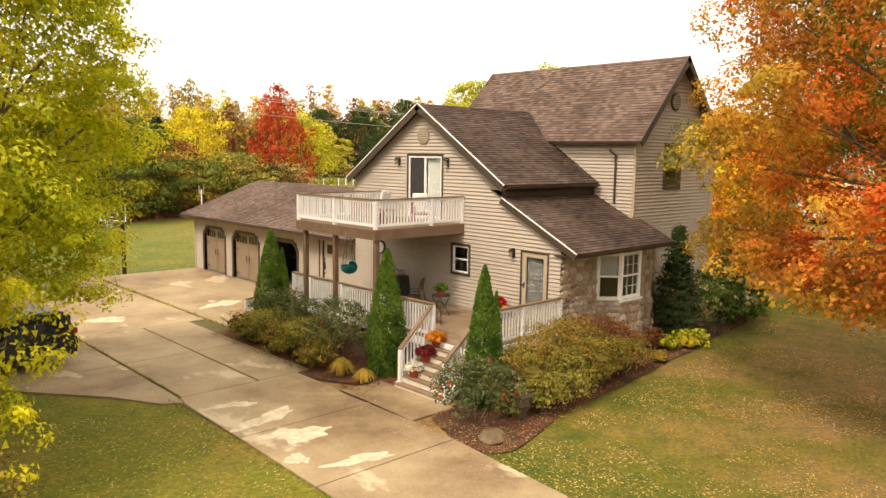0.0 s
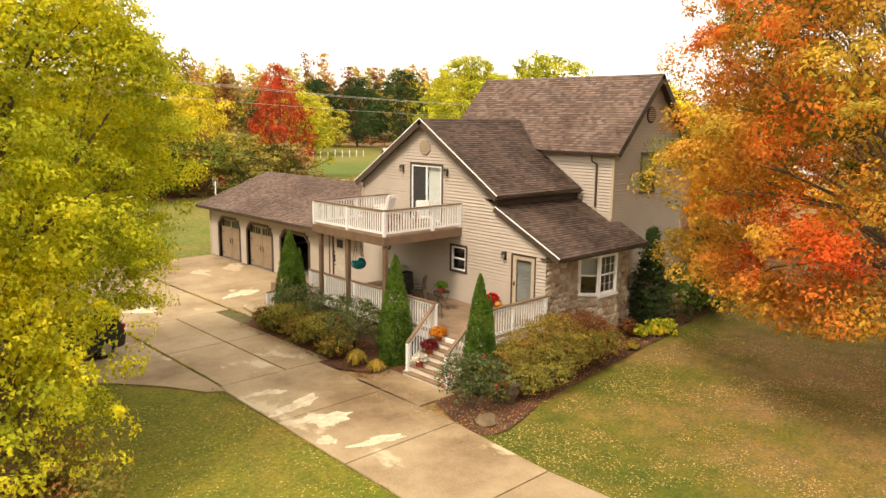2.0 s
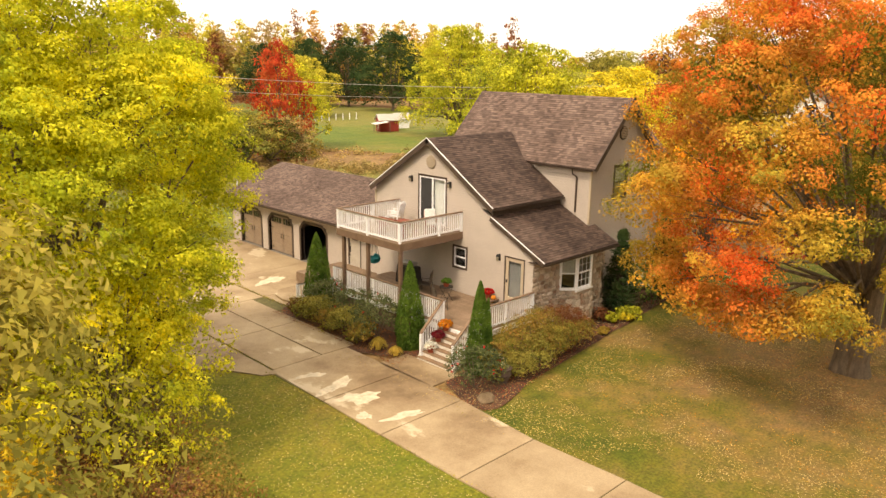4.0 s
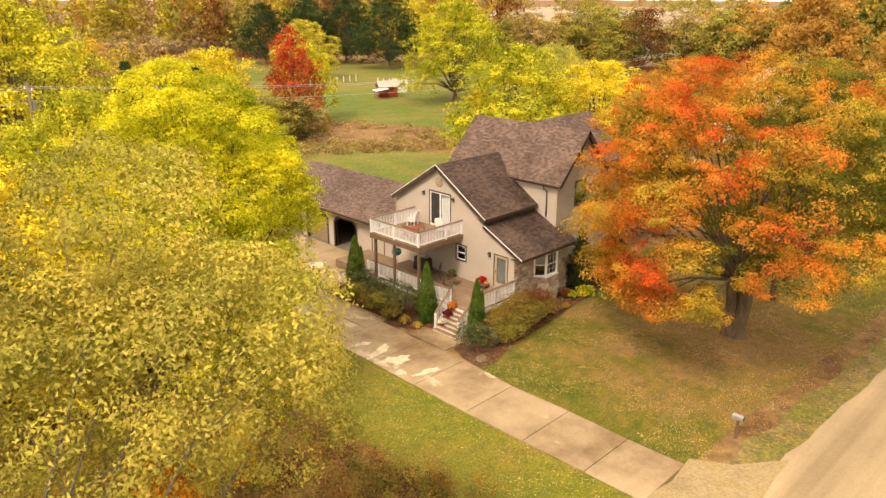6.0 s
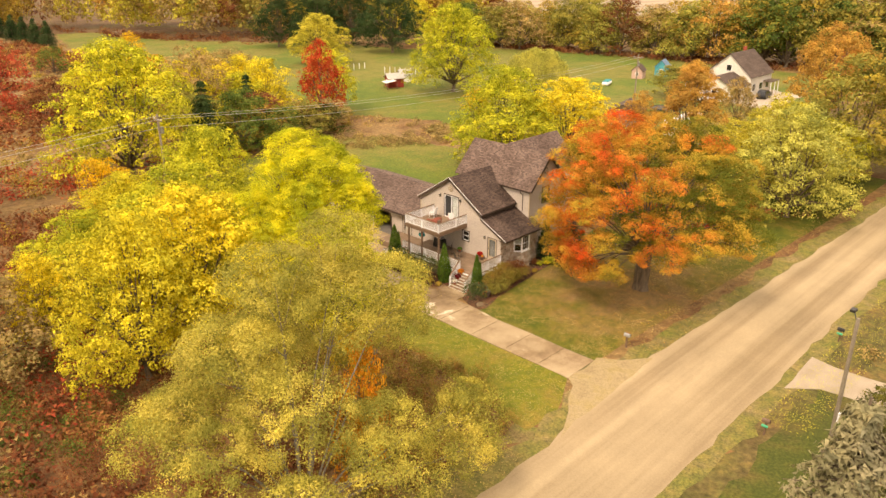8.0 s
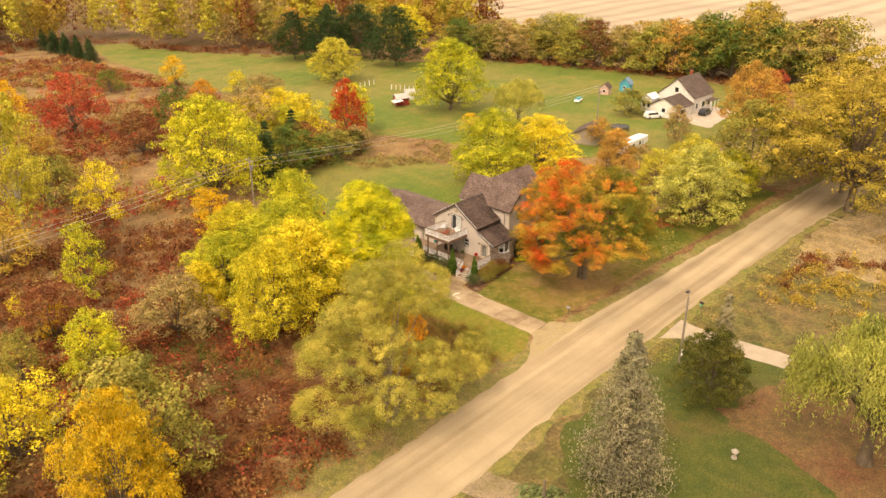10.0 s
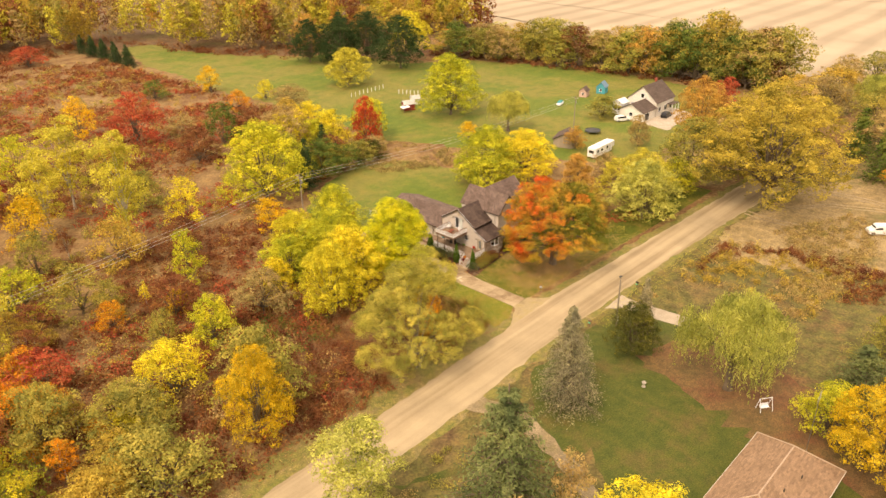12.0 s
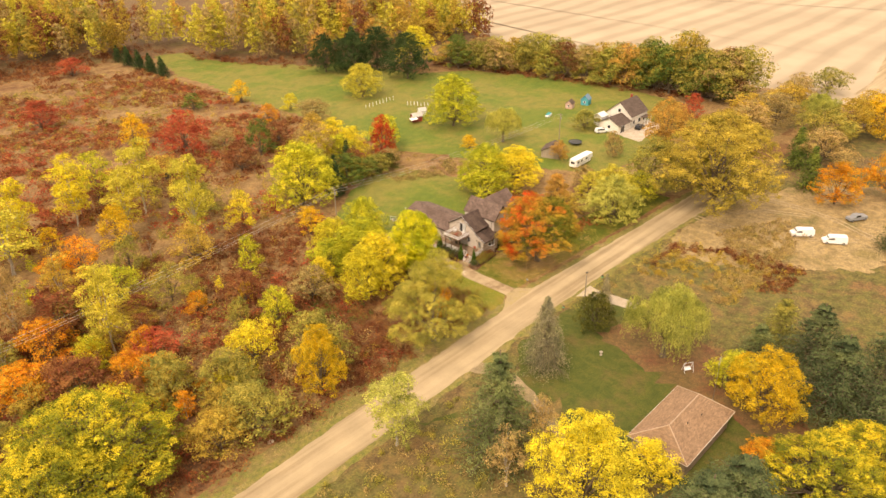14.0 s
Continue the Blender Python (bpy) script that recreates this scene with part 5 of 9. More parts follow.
rng = np.random.default_rng(77)
stone_shapes = []
for k in range(10):
    bm = bmesh.new()
    n = 8
    ra = [1 + rng.uniform(-0.16, 0.12) for _ in range(n)]
    sq = 0.9
    lo, up_ = [], []
    for i in range(n):
        a = 2 * math.pi * (i + 0.5) / n
        x, z = math.cos(a) * ra[i] / max(abs(math.cos(a)), abs(math.sin(a))) ** 0.55, math.sin(a) * ra[i] / max(abs(math.cos(a)), abs(math.sin(a))) ** 0.55
        lo.append(bm.verts.new((x * 0.5, 0.0, z * 0.5)))
        up_.append(bm.verts.new((x * 0.40, -1.0 + rng.uniform(-0.15, 0.15), z * 0.40)))
    mid = bm.verts.new((rng.uniform(-0.1, 0.1), -1.35, rng.uniform(-0.1, 0.1)))
    for i in range(n):
        bm.faces.new((lo[i], lo[(i + 1) % n], up_[(i + 1) % n], up_[i]))
        bm.faces.new((up_[i], up_[(i + 1) % n], mid))
    me = bpy.data.meshes.new("stone")
    bmesh.ops.recalc_face_normals(bm, faces=bm.faces[:])
    bm.to_mesh(me)
    bm.free()
    me.materials.append(STONE)
    stone_shapes.append(me)


def stones(wall, m, L, z0, z1, hole=None):
    z = z0
    while z < z1 - 0.08:
        hgt = rng.uniform(0.16, 0.34)
        u = rng.uniform(-0.1, 0.05)
        while u < L - 0.05:
            wd = rng.uniform(0.2, 0.46)
            cu, cz = u + wd / 2, z + hgt / 2 + rng.uniform(-0.03, 0.03)
            if not (hole and hole[0] - 0.08 < cu < hole[1] + 0.08 and hole[2] - 0.12 < cz < hole[3] + 0.1) and 0.03 < cu < L - 0.02:
                ob = new("stone", stone_shapes[int(rng.integers(0, 10))])
                ob.parent = wall
                w2_ = min(wd, 2 * min(cu, L - cu) + 0.06)
                ob.matrix_basis = HI @ m @ Matrix.Translation((cu, 0.004, cz)) @ Matrix.Rotation(rng.uniform(-0.2, 0.2), 4, "Y") @ Matrix.Diagonal((w2_ * 1.0, 0.045, hgt * 1.02, 1))
            u += wd * 0.98
        z += hgt * 0.96


BAY = [((18.13, 15.0), (20.1, 15.0), None), ((20.1, 15.0), (20.68, 14.46), (0.04, 0.75, 2.08, 3.55)), ((20.68, 14.46), (22.0, 14.46), (0.05, 1.08, 2.08, 3.55)), ((22.0, 14.46), (22.3, 15.0), None), ((22.3, 15.0), (23.7, 15.0), None), ((23.7, 15.0), (23.7, 15.7), None)]
bay_walls = []
for a, b, hole in BAY:
    wl_, m, L = mortar_wall(a, b, 0.0, 3.85 if a[1] > 14.9 else 3.72, hole)
    bay_walls.append((wl_, m, L, hole))
    if hole:
        ang = math.degrees(math.atan2(b[1] - a[1], b[0] - a[0]))
        o = m @ Vector((hole[0], 0, hole[2]))
        window(o, ang, hole[1] - hole[0], hole[3] - hole[2], casing=WHITE, case_w=0.07, grid=2 if a[1] < 14.5 else 0, blind=None if a[1] < 14.5 else (0.5, 0.97))
hpart("bay_sill", boxes((20.6, 21.95, 14.38, 14.46, 1.93, 2.0), bevel=0.01), WHITE, label="white sill under the bay window")
hpart("soffit", boxes((18.0, 23.7, 14.3, 15.2, 3.66, 3.70)), TRIM, label="brown soffit of the lean-to")

# ------------------------------------------------ porch, stairs, balcony
FLOOR = 1.30
DECKWOOD = surface("deck_boards", (0.20, 0.135, 0.085), (0.29, 0.20, 0.135), 1.2, 30, 0.8, bump=0.4, per_object=0.12)
porch = base("porch", 14.3, 20, 0, label="raised wooden porch with brown board floor", category="porch")
PI = Matrix.Translation((-14.3, -20, 0))


def ppart(name, bm, material, parent=None, label=""):
    bm.transform(PI)
    return part(name, bm, material, parent or porch, label)


x = 14.25
while x < 18.1:
    x1 = min(x + 0.136, 18.11)
    ppart("deck_board", boxes((x, x1, 14.9, 24.6, FLOOR - 0.035, FLOOR)), DECKWOOD)
    x += 0.142
ppart("rim_joist", boxes((14.2, 14.245, 14.88, 24.6, FLOOR - 0.28, FLOOR - 0.04), (14.245, 18.1, 14.85, 14.895, FLOOR - 0.28, FLOOR - 0.04)), WHITE, label="white rim boards")
ppart("skirt", boxes((14.27, 14.32, 14.95, 24.6, 0.0, FLOOR - 0.28), (14.32, 18.1, 14.9, 14.95, 0.0, FLOOR - 0.28)), POSTWOOD, label="brown board skirting")
ppart("door_step", boxes((17.55, 18.1, 15.4, 16.75, FLOOR, FLOOR + 0.14), bevel=0.01), DECKWOOD, label="brown wooden door step")

STEP_N = 7
steps = base("porch_stairs", 12.85, 15.8, 0, label="brown wooden porch stairs with pale risers", category="stairs")
RISER = surface("pale_riser", (0.74, 0.70, 0.64), (0.80, 0.76, 0.70), 2, 30, 0.7)
TREAD = surface("worn_tread", (0.20, 0.125, 0.075), (0.28, 0.18, 0.11), 1.5, 30, 0.8, bump=0.4)
for k in range(STEP_N):
    zz = FLOOR * (k + 1) / STEP_N
    xx = 12.85 + 0.225 * k
    part("riser", boxes((xx - 12.85 + 0.03, xx - 12.85 + 0.055, -0.95, 1.05, zz - FLOOR / STEP_N, zz - 0.036)), RISER, steps)
    if k < STEP_N - 1:
        part("tread", boxes((xx - 12.85, xx - 12.85 + 0.262, -0.98, 1.08, zz - 0.035, zz), bevel=0.008), TREAD, steps)
for yy in (-0.985, 1.05):
    part("stringer", board((0.04, yy, 0.16), (1.55, yy, FLOOR - 0.02), 0.04, 0.24), RISER, steps)


def bar_mesh(name, material, w, h):
    bm = boxes((-w / 2, w / 2, -w / 2, w / 2, 0, h))
    me = bpy.data.meshes.new(name)
    bm.to_mesh(me)
    bm.free()
    me.materials.append(material)
    return me


BAL = bar_mesh("baluster", WHITE, 0.040, 0.80)


def railing(p0, p1, z0, z1, label, posts=(0.0, 1.0), gap=0.13, cap=WOODCAP, h=1.0, post_h=1.04):
    """A white baluster railing with a brown cap from p0 to p1, standing at z0 and z1."""
    a, b = Vector((*p0, z0)), Vector((*p1, z1))
    r = base("railing", *p0, z0, label=label, category="railing", group="white railings")
    d = b - a
    flat = Vector((d.x, d.y, 0))
    u = flat.normalized()
    up = Vector((0, 0, 1))
    part("top_rail", board(Vector((0, 0, h)) - u * 0.04, d + Vector((0, 0, h)) + u * 0.04, 0.14, 0.04), cap, r, "brown wooden rail cap")
    part("upper_rail", board(Vector((0, 0, h - 0.042)), d + Vector((0, 0, h - 0.042)), 0.045, 0.085), WHITE, r)
    part("bottom_rail", board(Vector((0, 0, 0.17)), d + Vector((0, 0, 0.17)), 0.045, 0.085), WHITE, r)
    for f in posts:
        p = d * f
        part("post", boxes((p.x - 0.055, p.x + 0.055, p.y - 0.055, p.y + 0.055, p.z, p.z + h - 0.042), bevel=0.006), WHITE, r)
    n = int(flat.length / gap)
    for k in range(1, n):
        f = k / n
        if min(abs(f - q) for q in posts) * flat.length < 0.075:
            continue
        ob = new("baluster", BAL)
        ob.parent = r
        ob.matrix_basis = Matrix.Translation(d * f + Vector((0, 0, 0.13)))
    return r


railing((14.3, 16.78), (14.3, 24.5), FLOOR, FLOOR, "white porch railing with brown cap between the posts", (0.0, 0.345, 0.6, 0.855, 1.0), h=1.06)
railing((14.45, 14.92), (18.05, 14.92), FLOOR, FLOOR, "white porch railing with brown cap by the stone corner", (0.0, 0.5, 1.0), h=1.06)
railing((13.05, 16.80), (14.25, 16.80), 0.12, FLOOR, "white stair railing with brown cap", (0.0,), h=1.06)
railing((13.05, 14.92), (14.4, 14.92), 0.12, FLOOR, "white stair railing with brown cap", (0.0,), h=1.06)
railing((13.35, 26.4), (14.3, 24.6), 0.15, 0.75, "short white railing by the lower landing", (0.0, 1.0), h=1.0)

landing = base("landing", 15, 27, 0, label="concrete and wood landing before the entry door", category="landing", kind="structure")
bm = bmesh.new()
ring = [(2.4, -0.4), (-1.2, -0.9), (-1.85, -0.5), (-2.0, 0.3), (-1.8, 1.3), (-1.2, 1.9), (2.4, 2.0)]
f = bm.faces.new([bm.verts.new((x, y, 0.19)) for x, y in ring])
ex = bmesh.ops.extrude_face_region(bm, geom=[f])
for v in ex["geom"]:
    if isinstance(v, bmesh.types.BMVert):
        v.co.z = 0.0
bmesh.ops.recalc_face_normals(bm, faces=bm.faces[:])
part("stoop", bm, CONCRETE, landing, "rounded low concrete stoop")
part("platform", boxes((0.4, 3.5, -2.4, 2.6, 0.19, 0.76), bevel=0.01), DECKWOOD, landing, "brown wooden platform")

# support posts and the balcony
balcony = base("balcony", 16.1, 21.6, 0, label="white railed balcony deck on brown posts", category="balcony")
BI = Matrix.Translation((-16.1, -21.6, 0))


def bpart(name, bm, material, label=""):
    bm.transform(BI)
    return part(name, bm, material, balcony, label)


BX0, BX1, BY0, BY1, DECK = 14.1, 18.1, 19.35, 23.95, 4.36
for y in (19.47, 21.75, 23.6):
    bpart("post", boxes((14.17, 14.33, y - 0.08, y + 0.08, 0.05, DECK - 0.34), bevel=0.012), POSTWOOD, "brown wooden support post")
bpart("fascia", boxes((BX0 - 0.02, BX0 + 0.03, BY0 - 0.02, BY1 + 0.02, DECK - 0.34, DECK - 0.03), (BX0 + 0.03, BX1, BY0 - 0.02, BY0 + 0.03, DECK - 0.34, DECK - 0.03), (BX0 + 0.03, BX1, BY1 - 0.03, BY1 + 0.02, DECK - 0.34, DECK - 0.03)), POSTWOOD, "brown fascia boards")
for k in range(9):
    yy = BY0 + 0.3 + k * (BY1 - BY0 - 0.6) / 8
    bpart("joist", boxes((BX0 + 0.04, BX1, yy - 0.02, yy + 0.02, DECK - 0.26, DECK - 0.035)), POSTWOOD)
yy = BY0
while yy < BY1 - 0.02:
    bpart("deck_board", boxes((BX0 - 0.03, BX1, yy, min(yy + 0.136, BY1), DECK - 0.03, DECK)), DECKWOOD)
    yy += 0.142
railing((BX0 + 0.05, BY0 + 0.05), (BX1 - 0.06, BY0 + 0.05), DECK, DECK, "white balcony railing with brown cap", (0.0, 0.62, 1.0), h=0.98)
railing((BX0 + 0.05, BY0 + 0.05), (BX0 + 0.05, BY1 - 0.05), DECK, DECK, "white balcony railing with brown cap", (0.5, 1.0), h=0.98)
railing((BX0 + 0.05, BY1 - 0.05), (BX1 - 0.06, BY1 - 0.05), DECK, DECK, "white balcony railing with brown cap", (0.55, 1.0), h=0.98)

# ------------------------------------------------ things on the balcony and the porch
CUSHION = surface("pale_cushion", (0.62, 0.62, 0.60), (0.72, 0.71, 0.69), 3, 30, 0.9)
REDWOOD = surface("red_wood", (0.24, 0.06, 0.035), (0.32, 0.09, 0.05), 3, 30, 0.6)


def armchair(x, y, z, turn, frame_mat, label):
    b = base("armchair", x, y, z, turn, label, "chair", "balcony chairs")
    leg = None
    for sx in (-0.28, 0.28):
        for sy in (-0.26, 0.26):
            if leg is None:
                leg = part("leg", boxes((-0.025, 0.025, -0.025, 0.025, 0, 0.58), bevel=0.005), frame_mat, b)
                leg.location = (sx, sy, 0)
            else:
                share("leg", leg, b, Matrix.Translation((sx, sy, 0)))
        part("arm", boxes((sx - 0.04, sx + 0.04, -0.32, 0.3, 0.58, 0.61), bevel=0.008), frame_mat, b)
    part("seat", boxes((-0.27, 0.27, -0.28, 0.26, 0.30, 0.36), bevel=0.01), frame_mat, b)
    part("cushion", boxes((-0.26, 0.26, -0.28, 0.2, 0.365, 0.47), bevel=0.03), CUSHION, b, "pale seat cushion")
    bm = boxes((-0.27, 0.27, -0.05, 0.06, 0.0, 0.62), bevel=0.035)
    bm.transform(pose(0, 0.24, 0.44, -14))
    part("backrest", bm, CUSHION, b, "pale back cushion")
    bm = boxes((-0.29, 0.29, 0.06, 0.09, -0.1, 0.56), bevel=0.008)
    bm.transform(pose(0, 0.24, 0.44, -14))
    part("back_frame", bm, frame_mat, b)


armchair(17.2, 23.2, DECK, 200, WHITE, "white framed armchair with pale cushions on the balcony")
armchair(16.9, 20.3, DECK, -35, REDWOOD, "red framed armchair with pale cushions by the railing")
tb = base("coffee_table", 16.1, 21.6, DECK, 10, "low red-brown slatted table on the balcony", "table")
for k in range(6):
    part("slat", boxes((-0.55, 0.55, -0.3 + k * 0.1, -0.21 + k * 0.1, 0.40, 0.43)), REDWOOD, tb)
for sx in (-0.48, 0.48):
    for sy in (-0.24, 0.24):
        part("leg", boxes((sx - 0.03, sx + 0.03, sy - 0.03, sy + 0.03, 0, 0.40)), REDWOOD, tb)
bn = base("bench", 15.0, 20.9, DECK, 90, "red wooden bench along the balcony railing", "bench")
part("seat", boxes((-0.7, 0.7, -0.22, 0.22, 0.40, 0.45), bevel=0.008), REDWOOD, bn)
part("backrest", boxes((-0.7, 0.7, 0.2, 0.24, 0.5, 0.85), bevel=0.008), REDWOOD, bn)
for sx in (-0.62, 0.62):
    part("leg", boxes((sx - 0.04, sx + 0.04, -0.2, 0.24, 0, 0.40)), REDWOOD, bn)

IRON = surface("bronze_metal", (0.05, 0.04, 0.03), (0.09, 0.07, 0.055), 4, 50, 0.5, metal=0.4)


def sling_chair(x, y, z, turn):
    b = base("patio_chair", x, y, z, turn, "dark bronze metal patio chair with mesh sling", "chair", "patio chairs")
    for sx in (-0.29, 0.29):
        part("side_frame", tube(bmesh.new(), [(sx, -0.28, 0), (sx, -0.26, 0.6), (sx, 0.2, 0.62), (sx, 0.3, 1.05)], [0.016] * 4, 6), IRON, b)
        part("leg", tube(bmesh.new(), [(sx, 0.22, 0.62), (sx, 0.32, 0)], [0.016] * 2, 6), IRON, b)
    mesh_mat = surface("mesh_sling", (0.10, 0.08, 0.06), (0.15, 0.12, 0.09), 3, 120, 0.8)
    part("seat", boxes((-0.27, 0.27, -0.26, 0.22, 0.40, 0.42), bevel=0.005), mesh_mat, b)
    bm = boxes((-0.27, 0.27, -0.01, 0.01, 0.0, 0.66), bevel=0.005)
    bm.transform(pose(0, 0.21, 0.41, -9))
    part("backrest", bm, mesh_mat, b)


sling_chair(16.9, 20.6, FLOOR, 215)
sling_chair(15.6, 18.3, FLOOR, 60)
tb = base("bistro_table", 16.6, 18.9, FLOOR, label="small round dark folding bistro table", category="table")
bm = bmesh.new()
bmesh.ops.create_cone(bm, cap_ends=True, segments=20, radius1=0.32, radius2=0.32, depth=0.025, matrix=pose(0, 0, 0.72))
part("tabletop", bm, IRON, tb)
for s in (-1, 1):
    for yy in (-0.2, 0.2):
        part("leg", tube(bmesh.new(), [(-0.24 * s, yy, 0), (0.24 * s, yy, 0.71)], [0.012] * 2, 6), IRON, tb)


def potted(x, y, z, pot_mat, leaf, r, label, bloom=None, pot_h=0.24):
    b = base("potted_plant", x, y, z, label=label, category="plant", group="potted mums")
    bm = bmesh.new()
    bmesh.ops.create_cone(bm, cap_ends=True, segments=14, radius1=0.11, radius2=0.16, depth=pot_h, matrix=pose(0, 0, pot_h / 2))
    bmesh.ops.create_cone(bm, cap_ends=True, segments=14, radius1=0.175, radius2=0.175, depth=0.04, matrix=pose(0, 0, pot_h - 0.01))
    part("pot", bm, pot_mat, b, "clay red flower pot")
    g = np.random.default_rng(int(1000 * r + 10 * x))
    c = g.normal(size=(320, 3))
    c /= np.linalg.norm(c, axis=1)[:, None]
    c[:, 2] = np.abs(c[:, 2])
    me = quads_mesh("foliage", leaves_at(g, c * (r, r, r * 0.75) * g.uniform(0.7, 1.0, 320)[:, None] + (0, 0, pot_h), 0.085, 0.8, 0.9), leaf)
    ob = new("foliage", me)
    ob.parent = b


CLAY = surface("clay_pot", (0.30, 0.06, 0.03), (0.38, 0.09, 0.05), 4, 30, 0.7)
potted(14.15, 16.45, FLOOR - 0.18, CLAY, leafy("bloom_orange", (0.55, 0.18, 0.03), (0.75, 0.28, 0.03), (0.5, 0.25, 0.05), 4), 0.33, "orange chrysanthemum in a clay pot on the stairs")
potted(13.72, 16.45, FLOOR * 4 / 7, CLAY, leafy("bloom_burgundy", (0.12, 0.012, 0.02), (0.20, 0.02, 0.03), (0.16, 0.03, 0.03), 4), 0.32, "burgundy chrysanthemum in a clay pot on the stairs")
potted(13.28, 16.45, FLOOR * 2 / 7, CLAY, leafy("bloom_white", (0.7, 0.68, 0.6), (0.85, 0.83, 0.78), (0.75, 0.74, 0.62), 4), 0.30, "white chrysanthemum in a clay pot on the stairs")
potted(17.75, 17.3, FLOOR + 0.3, CLAY, leafy("bloom_red", (0.5, 0.02, 0.02), (0.65, 0.03, 0.03), (0.5, 0.04, 0.03), 4), 0.3, "red chrysanthemum in a clay pot beside the storm door")
potted(16.6, 18.9, FLOOR + 0.735, CLAY, LEAF["cedar"], 0.26, "small green plant in a red pot on the bistro table", pot_h=0.2)
st = base("plant_stand", 17.75, 17.3, FLOOR, label="low dark wooden plant stand by the door", category="stand")
part("top", boxes((-0.28, 0.28, -0.45, 0.3, 0.26, 0.295), bevel=0.008), POSTWOOD, st)
for sx in (-0.24, 0.24):
    for sy in (-0.4, 0.26):
        part("leg", boxes((sx - 0.02, sx + 0.02, sy - 0.02, sy + 0.02, 0, 0.26)), POSTWOOD, st)
pk = base("pumpkin", 17.75, 16.97, FLOOR + 0.295, label="small round orange pumpkin on the stand", category="pumpkin")
bm = bmesh.new()
bmesh.ops.create_uvsphere(bm, u_segments=20, v_segments=10, radius=0.13)
for v in bm.verts:
    a = math.atan2(v.co.y, v.co.x)
    s = 0.9 + 0.1 * abs(math.cos(4 * a))
    v.co = Vector((v.co.x * s, v.co.y * s, v.co.z * 0.8 + 0.104))
part("body", bm, surface("pumpkin_skin", (0.6, 0.2, 0.02), (0.7, 0.26, 0.03), 4, 30, 0.5), pk)
part("stem", tube(bmesh.new(), [(0, 0, 0.19), (0.01, 0.01, 0.25)], [0.018, 0.012], 6), BARK, pk, "dry brown stem")

# covered grill, swing seat, wall plate
gr = base("grill", 17.3, 22.3, FLOOR, label="barbecue grill under a dark cover by the wall", category="grill")
bm = boxes((-0.32, 0.32, -0.7, 0.7, 0.0, 0.95), bevel=0.05)
for v in bm.verts:
    if v.co.z > 0.5:
        v.co.x *= 0.86
        v.co.y *= 0.9
part("cover", bm, surface("dark_cover", (0.025, 0.022, 0.02), (0.045, 0.04, 0.036), 3, 25, 0.6), gr)
bm = boxes((-0.2, 0.24, -0.45, 0.45, 0.95, 1.16), bevel=0.06)
part("lid", bm, surface("steel_lid", (0.35, 0.34, 0.32), (0.45, 0.44, 0.42), 3, 30, 0.35, metal=0.7), gr, "brushed grey grill lid")
TEAL = surface("teal_fabric", (0.01, 0.20, 0.22), (0.02, 0.28, 0.30), 4, 40, 0.7)
sw = base("hanging_chair", 16.6, 24.2, FLOOR, label="teal hanging swing chair under the deck", category="chair")
bm = bmesh.new()
bmesh.ops.create_uvsphere(bm, u_segments=18, v_segments=12, radius=0.36)
bmesh.ops.delete(bm, geom=[v for v in bm.verts if v.co.z > 0.12 and v.co.x < 0.15], context="VERTS")
bmesh.ops.solidify(bm, geom=bm.faces[:], thickness=0.03)
bm.transform(pose(0, 0, 1.05) @ Matrix.Diagonal((0.9, 1.0, 0.75, 1)))
part("basket", bm, TEAL, sw)
for a in (0.4, 2.0, 3.6, 5.2):
    part("rope", tube(bmesh.new(), [(0.3 * math.cos(a), 0.3 * math.sin(a), 1.08), (0, 0, 2.72)], [0.012, 0.012], 5), BLACK, sw, "dark hanging rope")
part("cushion", boxes((-0.18, 0.2, -0.2, 0.2, 0.9, 0.98), bevel=0.04), TEAL, sw)
pl = base("wall_plate", 18.06, 24.05, 3.05, label="round white wall plate with a dark rim", category="wall decoration")
bm = bmesh.new()
bmesh.ops.create_cone(bm, cap_ends=True, segments=24, radius1=0.28, radius2=0.27, depth=0.05, matrix=pose(0.02, 0, 0, 0, 90, 0))
part("rim", bm, BLACK, pl)
bm = bmesh.new()
bmesh.ops.create_cone(bm, cap_ends=True, segments=24, radius1=0.21, radius2=0.2, depth=0.03, matrix=pose(-0.02, 0, 0, 0, 90, 0))
part("face", bm, WHITE, pl, "white plate face")

# ---------------------------------------------------------------- trees
protos = []


def keep(p, label):
    p["label"] = label
    protos.append(p)
    return p


ROUND = [
    keep(proto_round("tree", 11, 10, 5.0, 19, 190, 36, 0.74, 0.255, "yellow", low=0.16), "broad autumn tree with yellow leaves"),
    keep(proto_round("tree", 12, 10, 4.8, 18, 190, 36, 0.74, 0.255, "lime", low=0.12), "broad autumn tree with yellow-green leaves"),
    keep(proto_round("tree", 13, 10, 5.4, 20, 190, 36, 0.74, 0.255, "amber", low=0.24), "broad autumn tree with amber leaves"),
]
BIG = [
    keep(proto_round("tree", 14, 10, 5.0, 30, 430, 52, 0.54, 0.165, "walnut", low=0.14, cap=0.2, cores=(15, 10)), "broad autumn tree with dense domed leaves"),
    keep(proto_round("tree", 15, 10, 5.2, 28, 430, 52, 0.54, 0.165, "amber", low=0.24, cap=0.2, cores=(15, 10)), "spreading autumn tree with dense leaves"),
]
DOME = keep(proto_round("tree", 17, 10, 5.0, 170, 1250, 46, 0.30, 0.10, "walnut", low=0.12, cap=0.16, cores=(8, 7), span=(0.10, 0.17), rim=(0.80, 1.0)), "broad domed tree with yellow and green leaves")
